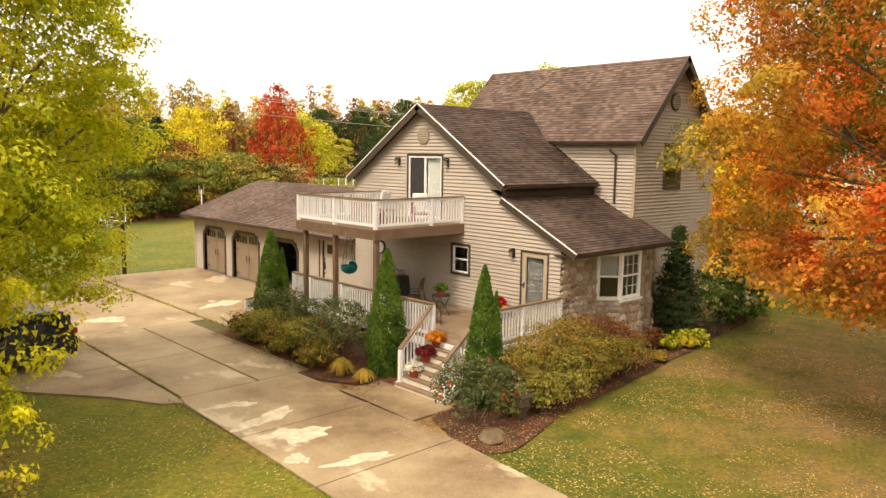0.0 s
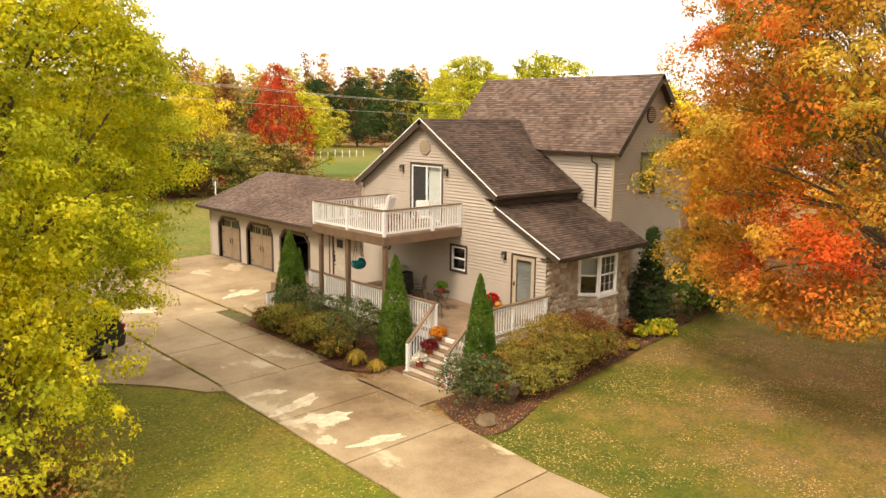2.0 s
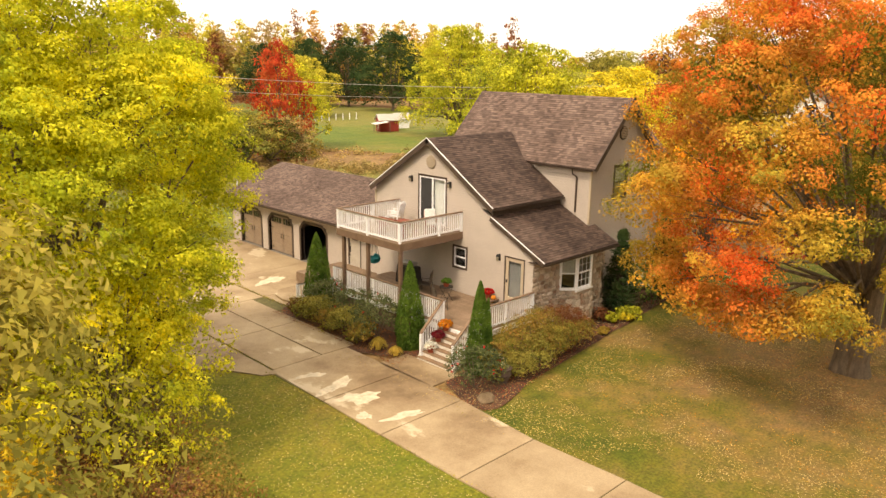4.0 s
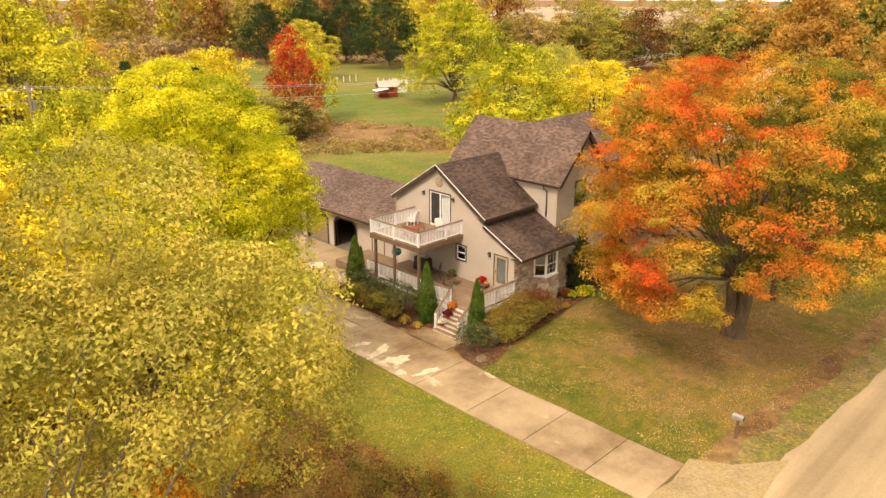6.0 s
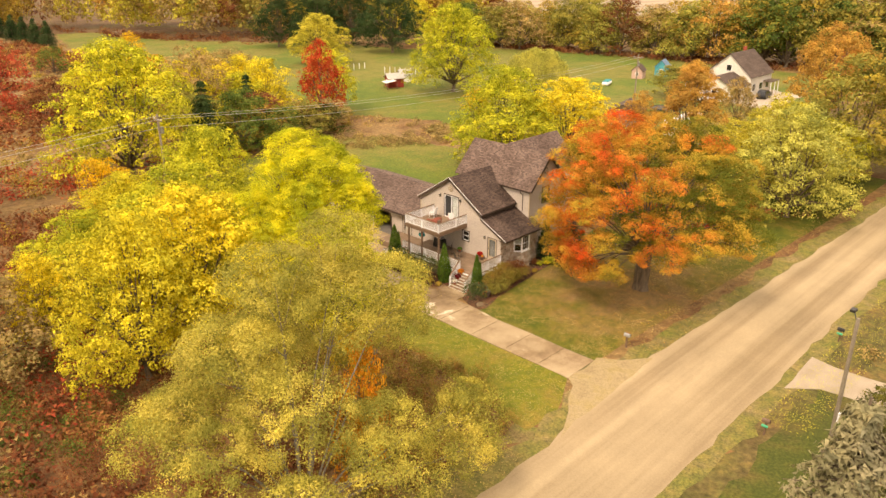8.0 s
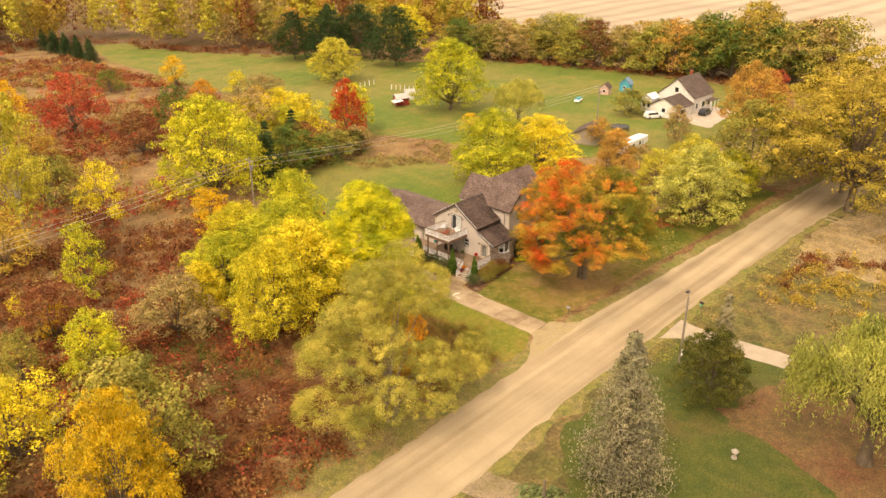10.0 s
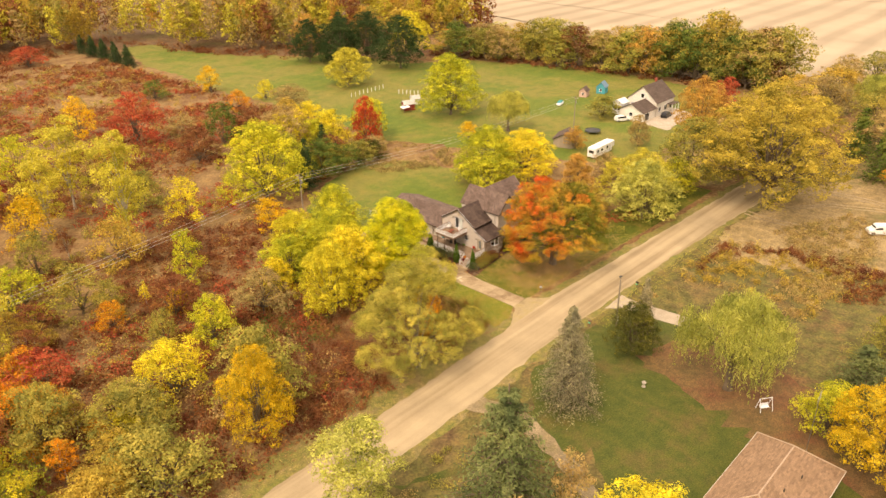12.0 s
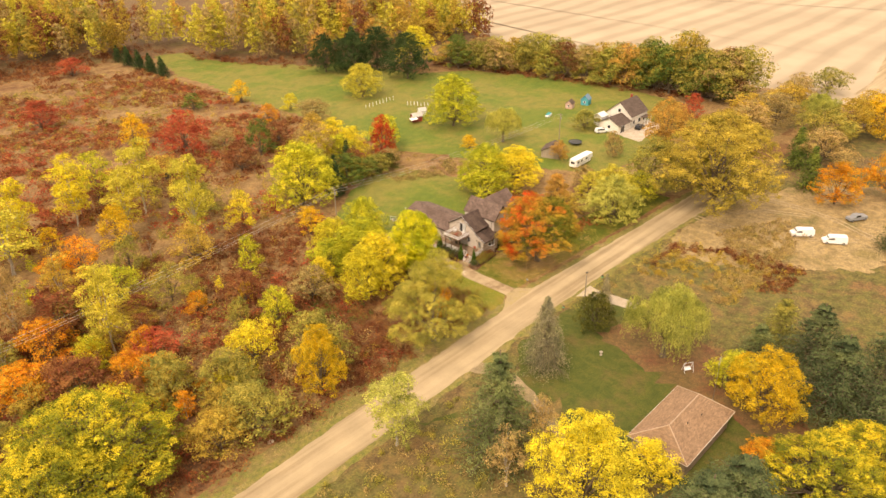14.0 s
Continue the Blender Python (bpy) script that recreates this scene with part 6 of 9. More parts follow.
OAK = keep(proto_round("tree", 16, 10, 5.2, 34, 620, 60, 0.40, 0.125, "oak", low=0.24, cap=0.15, cores=(14, 10)), "spreading autumn oak with dense leaves")
FAR = [
    keep(proto_round("tree", 21, 10, 5.0, 13, 80, 44, 0.95, 0.30, "olive", low=0.12, twigs=0), "distant rounded autumn tree with turning leaves"),
    keep(proto_round("tree", 22, 10, 4.6, 12, 76, 44, 0.95, 0.30, "amber", low=0.12, twigs=0), "distant rounded autumn tree with turning leaves"),
    keep(proto_tall("tree", 23, 12, 3.3, 90, 36, 0.75, 0.28, "amber"), "tall slender autumn tree with thin crown"),
    keep(proto_tall("tree", 24, 12, 2.9, 86, 36, 0.7, 0.28, "olive"), "tall slender autumn tree with thin crown"),
]
# a bare lower trunk and a small crown on top
rng = np.random.default_rng(19)
lobes = [(x, y, z * 0.55 + 14.2, a * 0.75, b * 0.75, c * 0.7) for x, y, z, a, b, c in round_lobes(rng, 10, 2.7, 20, 0.05)]
SLIM = keep(finish_tree("tree", limbs(bmesh.new(), rng, lobes, 13.0, 0.17), np.concatenate([lobes_cloud(rng, lobes, 300, 50, 0.5, 0.15, 0.5), core_quads(rng, lobes, 10, 8, 0.7, 0.2)]), "orange"), "tall slim maple with an orange and red top")
TALL = keep(proto_tall("tree", 28, 12, 3.4, 260, 42, 0.6, 0.19, "straw"), "tall feathery poplar with pale yellow leaves")
CONE = [
    keep(proto_conifer("conifer", 31, 10, 3.0, 20, 9, 32, 0.36, "dark"), "dark green conifer with dense boughs"),
    keep(proto_conifer("conifer", 32, 10, 3.6, 17, 10, 70, 0.22, "pine", gap=0.25, droop=0.1), "open branched green pine with tufted needles"),
]
SPRUCE = keep(proto_conifer("spruce", 33, 12, 4.2, 34, 12, 52, 0.21, "spruce", foot=0.03, droop=0.32), "grey-green spruce with drooping bare twigs")
WILLOW = keep(proto_willow("willow", 41, 10, 5.6, 2300, 15, 0.26, "willow"), "weeping willow with pale yellow-green strands")

# the big maple on the front lawn
rng = np.random.default_rng(5)
lobes = []
for k in range(54):
    f = (k + 0.5) / 54
    z = 5.4 + 9.4 * f
    env = 9.2 * math.sqrt(max(0.05, 1 - ((z - 7.2) / (8.9 if z > 7.2 else 5.2)) ** 2))
    a = k * 2.399 + 0.5
    d = env * rng.uniform(0.78, 1.0)
    s = rng.uniform(1.2, 2.1)
    z += max(0, 7.6 - z) * 0.45 * max(0, math.cos(a + 0.8))
    lobes.append((d * math.cos(a), d * math.sin(a), z, s, s, s * 0.66))
for k in range(6):
    a = 2.2 + k * 0.22
    lobes.append((7.9 * math.cos(a), 7.9 * math.sin(a), 4.5 - 0.9 * math.sin(math.pi * k / 5), 1.3, 1.3, 0.8))
lobes += [(0, 0, 14.4, 2.4, 2.4, 1.7), (0, 0, 10, 6.0, 6.0, 4.0), (0, 0, 7.4, 6.8, 6.8, 2.2), (1.5, -1, 12.5, 3.8, 3.8, 2.4)]
bm = limbs(bmesh.new(), rng, lobes, 4.4, 0.42, 3, 0.28, limb=0.5)
maple = finish_tree("maple_tree", bm, np.concatenate([lobes_cloud(rng, lobes, 1900, 160, 0.54, 0.10, 0.5), core_quads(rng, lobes, 30, 20, 0.88, 0.15)]), "maple")
maple.matrix_basis = pose(25.2, 3.8, 0)
tagged(maple, "large sugar maple turning orange, red and green", "tree")

# yellow maples left of the driveway
rng = np.random.default_rng(6)
lobes = round_lobes(rng, 15.5, 6.4, 36, 0.22)
bm = limbs(bmesh.new(), rng, lobes, 2.4, 0.26, 3)
ymaple = finish_tree("box_elder", bm, np.concatenate([lobes_cloud(rng, lobes, 1700, 130, 0.56, 0.105, 0.6, flat=0.5), core_quads(rng, lobes, 34, 20, 0.82, 0.15)]), "elder")
ymaple.matrix_basis = pose(0.6, 21.2, 0)
tagged(ymaple, "tall yellow-green box elder beside the driveway", "tree")
place(BIG[0], 0.3, 16.8, 0.7, 0.62, 130, "elder", "smaller yellow-green box elder beside the driveway")
for k, (x, y, h, r, lf) in enumerate(((-4, 33, 1.22, 1.35, "lime"), (-8.5, 23.5, 1.3, 1.3, "yellow"), (3, 41, 1.3, 1.1, "lime"), (-12, 36, 0.9, 1.0, "lime"), (-5, 43, 0.95, 1.1, "yellow"), (-14, 21.5, 1.3, 1.1, "yellow"), (-17, 33, 0.75, 0.6, "yellow"))):
    place(BIG[0], x, y, h, r, 40 * x, lf, "bushy bright yellow autumn tree")

# pale multi-stemmed willow by the road
rng = np.random.default_rng(7)
lobes = [(lx, ly, lz, a * 0.86, a * 0.86, b * 0.84) for lx, ly, lz, a, b in ((0, 0, 8, 3.2, 2.6), (-4, 1, 6.5, 3.0, 2.4), (-8, 0.5, 5.0, 2.6, 2.0), (-3, -4, 5.5, 2.8, 2.2), (2, -4.5, 6, 2.6, 2.2), (4.5, -1.6, 5.8, 2.3, 1.9), (5, 3, 11, 3.2, 2.8), (2, 4, 13.2, 2.8, 2.4), (6.5, 4.5, 14.2, 2.3, 2.0), (7.5, 1.5, 11.8, 2.4, 2.2), (-1, 3.5, 10.4, 2.8, 2.4), (-5, 4, 7.5, 2.6, 2), (-6.5, -3, 4.2, 2.2, 1.8), (1, -6, 4.4, 1.9, 1.5), (7.5, -4, 4.2, 2.2, 1.7), (10, -2.4, 4.6, 2.0, 1.7), (11.6, -0.6, 4.0, 1.5, 1.3), (9, 3, 9, 2.2, 2.2), (4, 7, 9.5, 2.6, 2.5), (8.5, 6.5, 11, 2.2, 2.0), (1.5, 9, 5.5, 2.6, 2.3), (-2, 6.5, 6.4, 2.6, 2.2), (-1.5, 9.5, 4.2, 2.2, 2.0), (0, 7, 8, 2.6, 2.4), (6, 6, 6, 3, 2.4))]
bm = limbs(bmesh.new(), rng, lobes, 2.6, 0.16, 5, 0.55)
shrubw = finish_tree("goat_willow", bm, np.concatenate([lobes_cloud(rng, lobes, 1250, 190, 0.62, 0.115, 0.4, wide=0.5, flat=0.85), core_quads(rng, lobes, 30, 20, 0.8, 0.14)]), "pale", surface("grey_bark", (0.15, 0.125, 0.09), (0.23, 0.195, 0.15), 4, 30, 0.9, bump=0.6))
shrubw.matrix_basis = pose(-15.9, -0.4, 0)
tagged(shrubw, "spreading multi-stemmed willow with pale olive leaves", "tree")

# single trees: prototype, x, y, height and width factors, leaf colour, label
R0, R1, R2, F0, F1, F2, F3, C0, C1, B0, B1 = *ROUND, *FAR, *CONE, *BIG
SINGLE = [
    (SPRUCE, -8.6, -22.6, 1.36, 1.3, None, ""), (WILLOW, 9.6, -37.5, 1.5, 1.6, None, ""),
    (B0, 9.0, -22.6, 0.85, 0.78, "deep", "dense rounded dark green bush tree"), (C0, 15.6, -20.6, 1.0, 0.7, "spruce", "narrow grey-green conifer by the road"),
    (B1, 4.5, -58.5, 1.3, 1.2, "gold", "golden orange maple beside the brown roof"), (R1, 9, -51, 0.7, 0.7, "lime", "yellow-green shrub tree by the swing"),
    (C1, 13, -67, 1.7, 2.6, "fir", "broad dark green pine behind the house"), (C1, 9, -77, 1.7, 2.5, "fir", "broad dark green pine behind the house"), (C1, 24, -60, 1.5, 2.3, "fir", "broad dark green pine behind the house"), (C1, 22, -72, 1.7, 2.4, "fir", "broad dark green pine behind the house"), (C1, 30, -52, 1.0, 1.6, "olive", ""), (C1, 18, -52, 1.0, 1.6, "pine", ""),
    (C1, -33, -31, 2.15, 2.3, "pine", ""), (TALL, -42, -17, 1.15, 1.4, "willow", "young thin pale green tree by the road"), (C1, -28, -28, 1.0, 1.2, "pine", ""), (F3, -37, -36, 0.7, 0.7, "tan", "bare grey roadside tree"), (F3, -28, -36, 0.75, 0.6, "tan", "bare grey roadside tree"),
    (B0, -33, -47, 1.7, 1.55, "yellow", "bright yellow maple by the gravel track"), (R1, -22, -52, 0.75, 0.75, "yellow", ""),
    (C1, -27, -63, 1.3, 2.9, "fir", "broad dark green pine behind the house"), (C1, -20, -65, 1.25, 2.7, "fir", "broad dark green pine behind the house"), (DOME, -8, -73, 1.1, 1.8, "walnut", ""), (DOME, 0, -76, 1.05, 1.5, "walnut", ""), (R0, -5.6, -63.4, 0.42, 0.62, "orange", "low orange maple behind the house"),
    (OAK, 79, -15, 2.6, 3.1, "oak", "huge old oak with amber leaves at the road bend"), (B1, 88, -11, 1.6, 1.9, "olive", ""),
    (R1, 79, 3, 1.5, 1.5, "olive", ""), (B0, 55, 2.0, 1.3, 1.45, "willow", "rounded tree with pale yellow-green leaves"), (B0, 73, 3.5, 0.85, 0.95, "lime", ""), (B1, 62, 6, 1.2, 1.2, "straw", ""), (R0, 63.5, 13.5, 0.8, 0.8, "straw", ""), (R0, 98, 27.4, 0.8, 0.6, "tan", ""), (R0, 84, 38.4, 0.62, 0.5, "copper", ""), (SLIM, 32.2, 4.4, 1.0, 1.0, "copper", "tall slim maple with an orange and red top"), (R0, 49, 13, 0.7, 0.8, "amber", ""), (R0, 39, 17, 0.75, 0.8, "orange", ""), (R1, 66, 8, 0.8, 0.8, "olive", ""), (R1, 72, 12, 0.7, 0.7, "tan", ""),
    (B1, 115, 18, 1.6, 1.5, "copper", "rounded orange-brown tree by the farmhouse"), (R1, 150, 26, 0.9, 0.7, "brick", "small purple-leaved tree beside the farmhouse"), (R0, 97, 2, 1.2, 1.2, "tan", ""), (R2, 108, -4, 1.2, 1.2, "amber", ""),
    (B0, 88, 87.5, 1.85, 1.95, "lime", "large yellow-green tree on the lawn"), (B0, 92, 141, 1.35, 1.55, "straw", "low spreading yellow tree on the lawn"),
    (B0, 116, 174, 1.8, 1.8, "dark", "dark pine of the clump on the lawn"), (B0, 127, 170, 1.9, 1.8, "dark", "dark pine of the clump on the lawn"), (B0, 108, 184, 1.7, 1.5, "dark", "dark pine of the clump on the lawn"), (C0, 121, 180, 2.0, 2.4, None, ""), (B0, 124, 147, 2.0, 1.9, "dark", "dense dark green tree on the lawn"), (R0, 142, 160, 1.7, 1.6, "yellow", ""),
    (R0, 48.3, 82, 1.35, 0.78, "red", "flaming red maple on the lawn edge"), (R1, 40, 87, 1.1, 0.9, "yellow", ""), (R1, 55, 88, 1.1, 0.9, "lime", ""),
    (B0, 50, 41, 1.4, 1.55, "lime", ""), (B0, 58.5, 36, 1.2, 1.6, "yellow", ""), (R2, 45, 36, 0.85, 1.0, "lime", ""),
    (R2, -22.6, 29.5, 0.8, 0.8, "tan", "thin brown bush beside the yellow trees"), (WILLOW, 86, 63, 1.2, 1.25, None, ""), (R1, 71, 21, 0.6, 0.6, "tan", ""), (R1, 116, 50, 0.6, 0.9, "olive", "dark rounded shrub by the farmhouse"), (R1, 72, 66, 0.5, 0.5, "gold", ""),
    (B0, 8, 72, 1.85, 1.95, "lime", "rounded yellow-green tree beside the pole"), (C0, 19, 71, 1.3, 1.2, None, ""), (R1, 26, 74, 0.9, 1.0, "green", ""), (C0, 33, 82, 1.1, 1.1, None, ""), (R1, 36, 89, 0.9, 0.9, "lime", ""), (R2, 29, 93, 1.3, 1.1, "tan", ""), (R1, 23, 84, 0.9, 1.0, "olive", ""), (R1, 43, 101, 1.0, 0.9, "yellow", ""), (R2, 58, 130, 0.8, 0.9, "tan", ""), (F0, 26, 77, 0.45, 0.7, "olive", ""), (F1, 30, 75.5, 0.5, 0.75, "amber", ""), (F0, 34, 74.5, 0.45, 0.8, "green", ""), (F1, 38, 74, 0.5, 0.75, "olive", ""), (F0, 42, 75, 0.4, 0.7, "deep", ""), (F1, 33, 79, 0.6, 0.8, "rust", ""), (F0, 46, 77, 0.4, 0.6, "tan", ""), (F0, 22, 76, 0.5, 0.7, "lime", ""),
    (B0, -41, 3.5, 1.4, 0.88, "gold", "bright golden maple by the road"), (R1, -37, 9, 1.15, 1.1, "olive", ""), (R1, -44, 20, 0.85, 0.85, "yellow", ""), (R0, -33, 28, 0.8, 0.65, "lime", ""),
    (DOME, -79, 12, 1.55, 2.55, "walnut", "broad green and yellow tree by the road"), (DOME, -87, 6, 1.4, 2.1, "walnut", "broad green and yellow tree by the road"), (R1, -55, 3, 0.85, 1.15, "olive", ""), (R1, -62, 4, 0.75, 0.9, "amber", ""), (R1, -61, 22, 0.9, 0.9, "olive", ""), (R1, -53, 16, 0.8, 0.9, "olive", ""), (R0, -72, 33, 0.9, 1.2, "rust", ""), (R0, -79, 40, 0.8, 1.1, "orange", ""), (R0, -66, 26, 0.6, 0.7, "rust", ""),
    (F2, -61, 43, 1.15, 1.6, "straw", ""), (F2, -24, 74, 1.35, 1.9, "straw", ""), (F2, -24, 101, 1.2, 2.2, "straw", ""), (F2, -40, 107, 1.1, 1.9, "yellow", ""), (F1, -27, 123, 1.0, 0.9, "lime", ""), (F0, -38, 88, 0.8, 0.7, "gold", ""), (F2, -54, 108, 1.0, 1.7, "yellow", ""), (F2, -33, 92, 1.0, 1.7, "straw", ""), (F3, -62, 92, 1.1, 1.7, "straw", ""), (F2, -70, 120, 1.2, 1.8, "straw", ""), (F0, -30, 66, 0.7, 0.8, "amber", ""), (F0, -52, 60, 0.7, 0.9, "lime", ""), (F0, -20, 60, 0.6, 0.7, "rust", ""), (F0, -57, 33, 0.6, 0.8, "brick", ""), (F0, -66, 55, 0.8, 1.0, "rust", ""), (F1, -33, 40, 0.6, 0.7, "rust", ""), (F0, -15, 88, 0.7, 0.9, "olive", ""), (F0, 12, 108, 0.7, 0.9, "rust", ""), (F0, 35, 120, 0.6, 0.8, "rust", ""), (F0, 48, 118, 0.6, 0.7, "amber", ""), (F0, -8, 118, 0.6, 0.8, "amber", ""), (F0, -43, 72, 0.7, 0.6, "olive", ""), (F1, -43, 53, 0.7, 0.7, "olive", ""), (F0, -42, 44, 0.4, 0.4, "orange", ""), (F2, -72, 61, 1.0, 1.4, "tan", ""), (F0, -71, 50, 0.7, 0.8, "orange", ""), (F0, -64, 30, 0.6, 0.6, "orange", ""),
    (F0, -51, 79, 0.75, 0.75, "orange", ""), (R0, 9, 136, 1.35, 1.25, "brick", "broad red maple in the meadow"), (F0, 0, 153, 0.9, 0.7, "gold", ""), (F0, 24, 115, 0.9, 0.8, "green", ""), (F1, -13, 70, 0.9, 0.6, "yellow", ""), (F1, -25, 49, 0.8, 0.5, "lime", ""), (F1, -2, 56, 0.6, 0.6, "gold", ""), (F0, 28, 92, 0.9, 0.8, "yellow", ""),
    (F0, 36, 177, 0.5, 0.7, "green", ""), (F0, 54, 171, 0.7, 0.6, "gold", ""), (F0, 61, 148, 0.5, 0.5, "yellow", ""), (F0, 47, 143, 0.5, 0.6, "orange", ""), (R1, -13, 198, 1.0, 1.3, "brick", ""), (F0, 28, 267, 0.6, 1.2, "brick", ""), (F0, 20, 130, 0.5, 0.7, "tan", ""),
    (R1, 105.6, -38, 1.1, 1.1, "orange", "bright orange maple by the lot"), (C0, 111, -29, 1.4, 1.5, "green", ""), (R2, 118, -48, 1.3, 1.3, "orange", ""), (C1, 86, -58, 1.3, 1.5, "dark", ""), (R2, 96, -72, 1.2, 1.4, "green", ""), (R2, 162, 0, 1.1, 1.3, "tan", ""), (R0, 152, 6, 1.2, 1.4, "amber", ""), (R0, 140, 2, 1.3, 1.5, "tan", ""), (R2, 128, 4, 1.2, 1.4, "amber", ""), (WILLOW, 168, -12, 1.3, 1.3, None, ""), (C0, 126, -20, 1.4, 1.6, "green", ""), (R2, 177, 2, 1.1, 1.3, "amber", ""), (R0, 190, 4, 1.2, 1.3, "tan", ""), (R2, 215, 0, 1.0, 1.2, "olive", ""), (R2, 166, -24, 1.3, 1.3, "amber", ""), (R0, 172, -31, 1.4, 1.4, "gold", ""), (R2, 133, -25, 1.1, 1.4, "tan", ""), (R2, 150, -20, 1.2, 1.5, "olive", ""), (R2, 178, -26, 1.3, 1.4, "amber", ""),
]
for k in range(9):
    SINGLE.append((C0, 55 + 2 * (k % 2), 278 - 5.5 * k, 0.85, 1.15, "dark", ""))
for k, (p, x, y, h, r, lf, lab) in enumerate(SINGLE):
    if p is F2:
        p, h, r = TALL, h * 1.42, r * 0.82
    elif p in FAR:
        h, r = h * 1.3, r * 1.4
    elif p in ROUND:
        h, r = h * 1.05, r * 1.17
    place(p, x, y, h, r, 77 * k % 360, lf, lab)

# saplings and young trees over the near meadow
rng = np.random.default_rng(29)
cols = ["lime", "yellow", "amber", "orange", "rust", "olive", "rust", "gold", "brick", "rust", "tan"]
count = 0
while count < 58:
    x, y = rng.uniform(-104, -6), rng.uniform(6, 120)
    if y < 8 - 0.05 * x or (x > -24 and y < 48) or (x + 79) ** 2 + (y - 12) ** 2 < 150:
        continue
    h = rng.uniform(0.28, 0.75)
    place(FAR[int(rng.integers(0, 4))], x, y, h, h * rng.uniform(0.8, 1.4), rng.uniform(0, 360), cols[int(rng.integers(0, 11))], "young autumn tree among the meadow brush", "meadow saplings")
    count += 1

# hedgerow along the field
rng = np.random.default_rng(17)
cols = ["olive", "green", "tan", "olive", "pale", "copper", "amber", "rust", "olive"]
for k in range(52):
    f = k / 51
    y = 150 - 128 * f
    x = 152 + 26 * f + 8 * math.sin(3 * f) + rng.uniform(-4, 10)
    big = 1.42 + 0.6 * math.exp(-((f - 0.85) / 0.2) ** 2)
    place(FAR[int(rng.integers(0, 2))], x, y + rng.uniform(-2, 2), big * rng.uniform(0.75, 1.15), big * rng.uniform(0.95, 1.3), rng.uniform(0, 360), cols[int(rng.integers(0, 9))], "hedgerow tree at the field edge", "hedgerow")

# far woods behind the meadow: past counting, one object
cols = ["amber", "straw", "amber", "copper", "straw", "olive", "rust", "straw", "tan", "tan"]
wood_parts = {c: [] for c in cols}
low = [proto_round("tree", 25, 10, 5.0, 8, 46, 12, 1.1, 0.66, "olive", low=0.12, twigs=0, cores=(4, 4), cap=0.6), proto_tall("tree", 26, 13, 2.5, 50, 12, 0.85, 0.6, "amber"), proto_tall("tree", 27, 14, 2.2, 50, 12, 0.8, 0.56, "amber")]
for f in low:
    keep(f, "distant autumn tree of the woods")
shapes = [np.array([v.co for c in f.children if c.name.startswith("crown") for v in c.data.vertices]).reshape(-1, 3, 3) for f in low]
count = 0
while count < 980:
    x, y = rng.uniform(-170, 290), rng.uniform(160, 620)
    edge = 290 - 0.1 * x if x < 82 else (257 - (x - 82) * 2.7 if x < 98 else (214 - (x - 98) * 1.3 if x < 112 else (196 if x < 135 else 196 - (x - 135) * 0.35)))
    field = 190 + (x - 223) * 1.75
    if y < edge + rng.uniform(-3, 6) or (x > 200 and y < field + 12) or y > edge + (230 if x < 90 else 90):
        continue
    sh = shapes[int(rng.integers(0, 3))]
    a, hh_, rr_ = rng.uniform(0, 6.28), rng.uniform(1.2, 2.1), rng.uniform(1.2, 1.8)
    rot = np.array([[math.cos(a), -math.sin(a), 0], [math.sin(a), math.cos(a), 0], [0, 0, 1]])
    wood_parts[cols[int(rng.integers(0, 10))]].append((sh @ rot.T) * (rr_, rr_, hh_) + (x, y, 0))
    count += 1
for k in range(64):
    x, y = rng.uniform(640, 740), -220 + 13 * k
    a, s = rng.uniform(0, 6.28), rng.uniform(1.5, 2.3)
    rot = np.array([[math.cos(a), -math.sin(a), 0], [math.sin(a), math.cos(a), 0], [0, 0, 1]])
    wood_parts[("olive", "tan", "olive")[k % 3]].append((shapes[0] @ rot.T) * (2.7, 2.7, s) + (x, y, 0))
chunks = [(c, np.concatenate(v)) for c, v in wood_parts.items() if v]
me = quads_mesh("far_woods", np.concatenate([v for _, v in chunks]), LEAF[chunks[0][0]])
for c, _ in chunks[1:]:
    me.materials.append(LEAF[c])
me.polygons.foreach_set("material_index", np.concatenate([np.full(len(v), k, dtype=np.int32) for k, (_, v) in enumerate(chunks)]))
tagged(new("far_woods", me), "far woods in amber, rust and yellow", "trees", kind="stuff")
# woods left of the meadow and behind the viewer's right
for k in range(52):
    x, y = -58 - rng.uniform(0, 110), rng.uniform(60, 290)
    place(low[int(rng.integers(0, 3))] if y > 130 else FAR[int(rng.integers(0, 4))], x, y, rng.uniform(0.7, 1.3), rng.uniform(0.8, 1.2), rng.uniform(0, 360), cols[int(rng.integers(0, 10))], "autumn tree at the meadow's edge", "meadow trees")
for k in range(26):
    x, y = rng.uniform(130, 330), -22 - rng.uniform(0, 90)
    place(low[int(rng.integers(0, 3))], x, y, rng.uniform(0.8, 1.3), rng.uniform(0.9, 1.3), rng.uniform(0, 360), cols[int(rng.integers(0, 10))], "autumn tree beyond the road bend", "roadside trees")

# ---------------------------------------------------------------- thickets


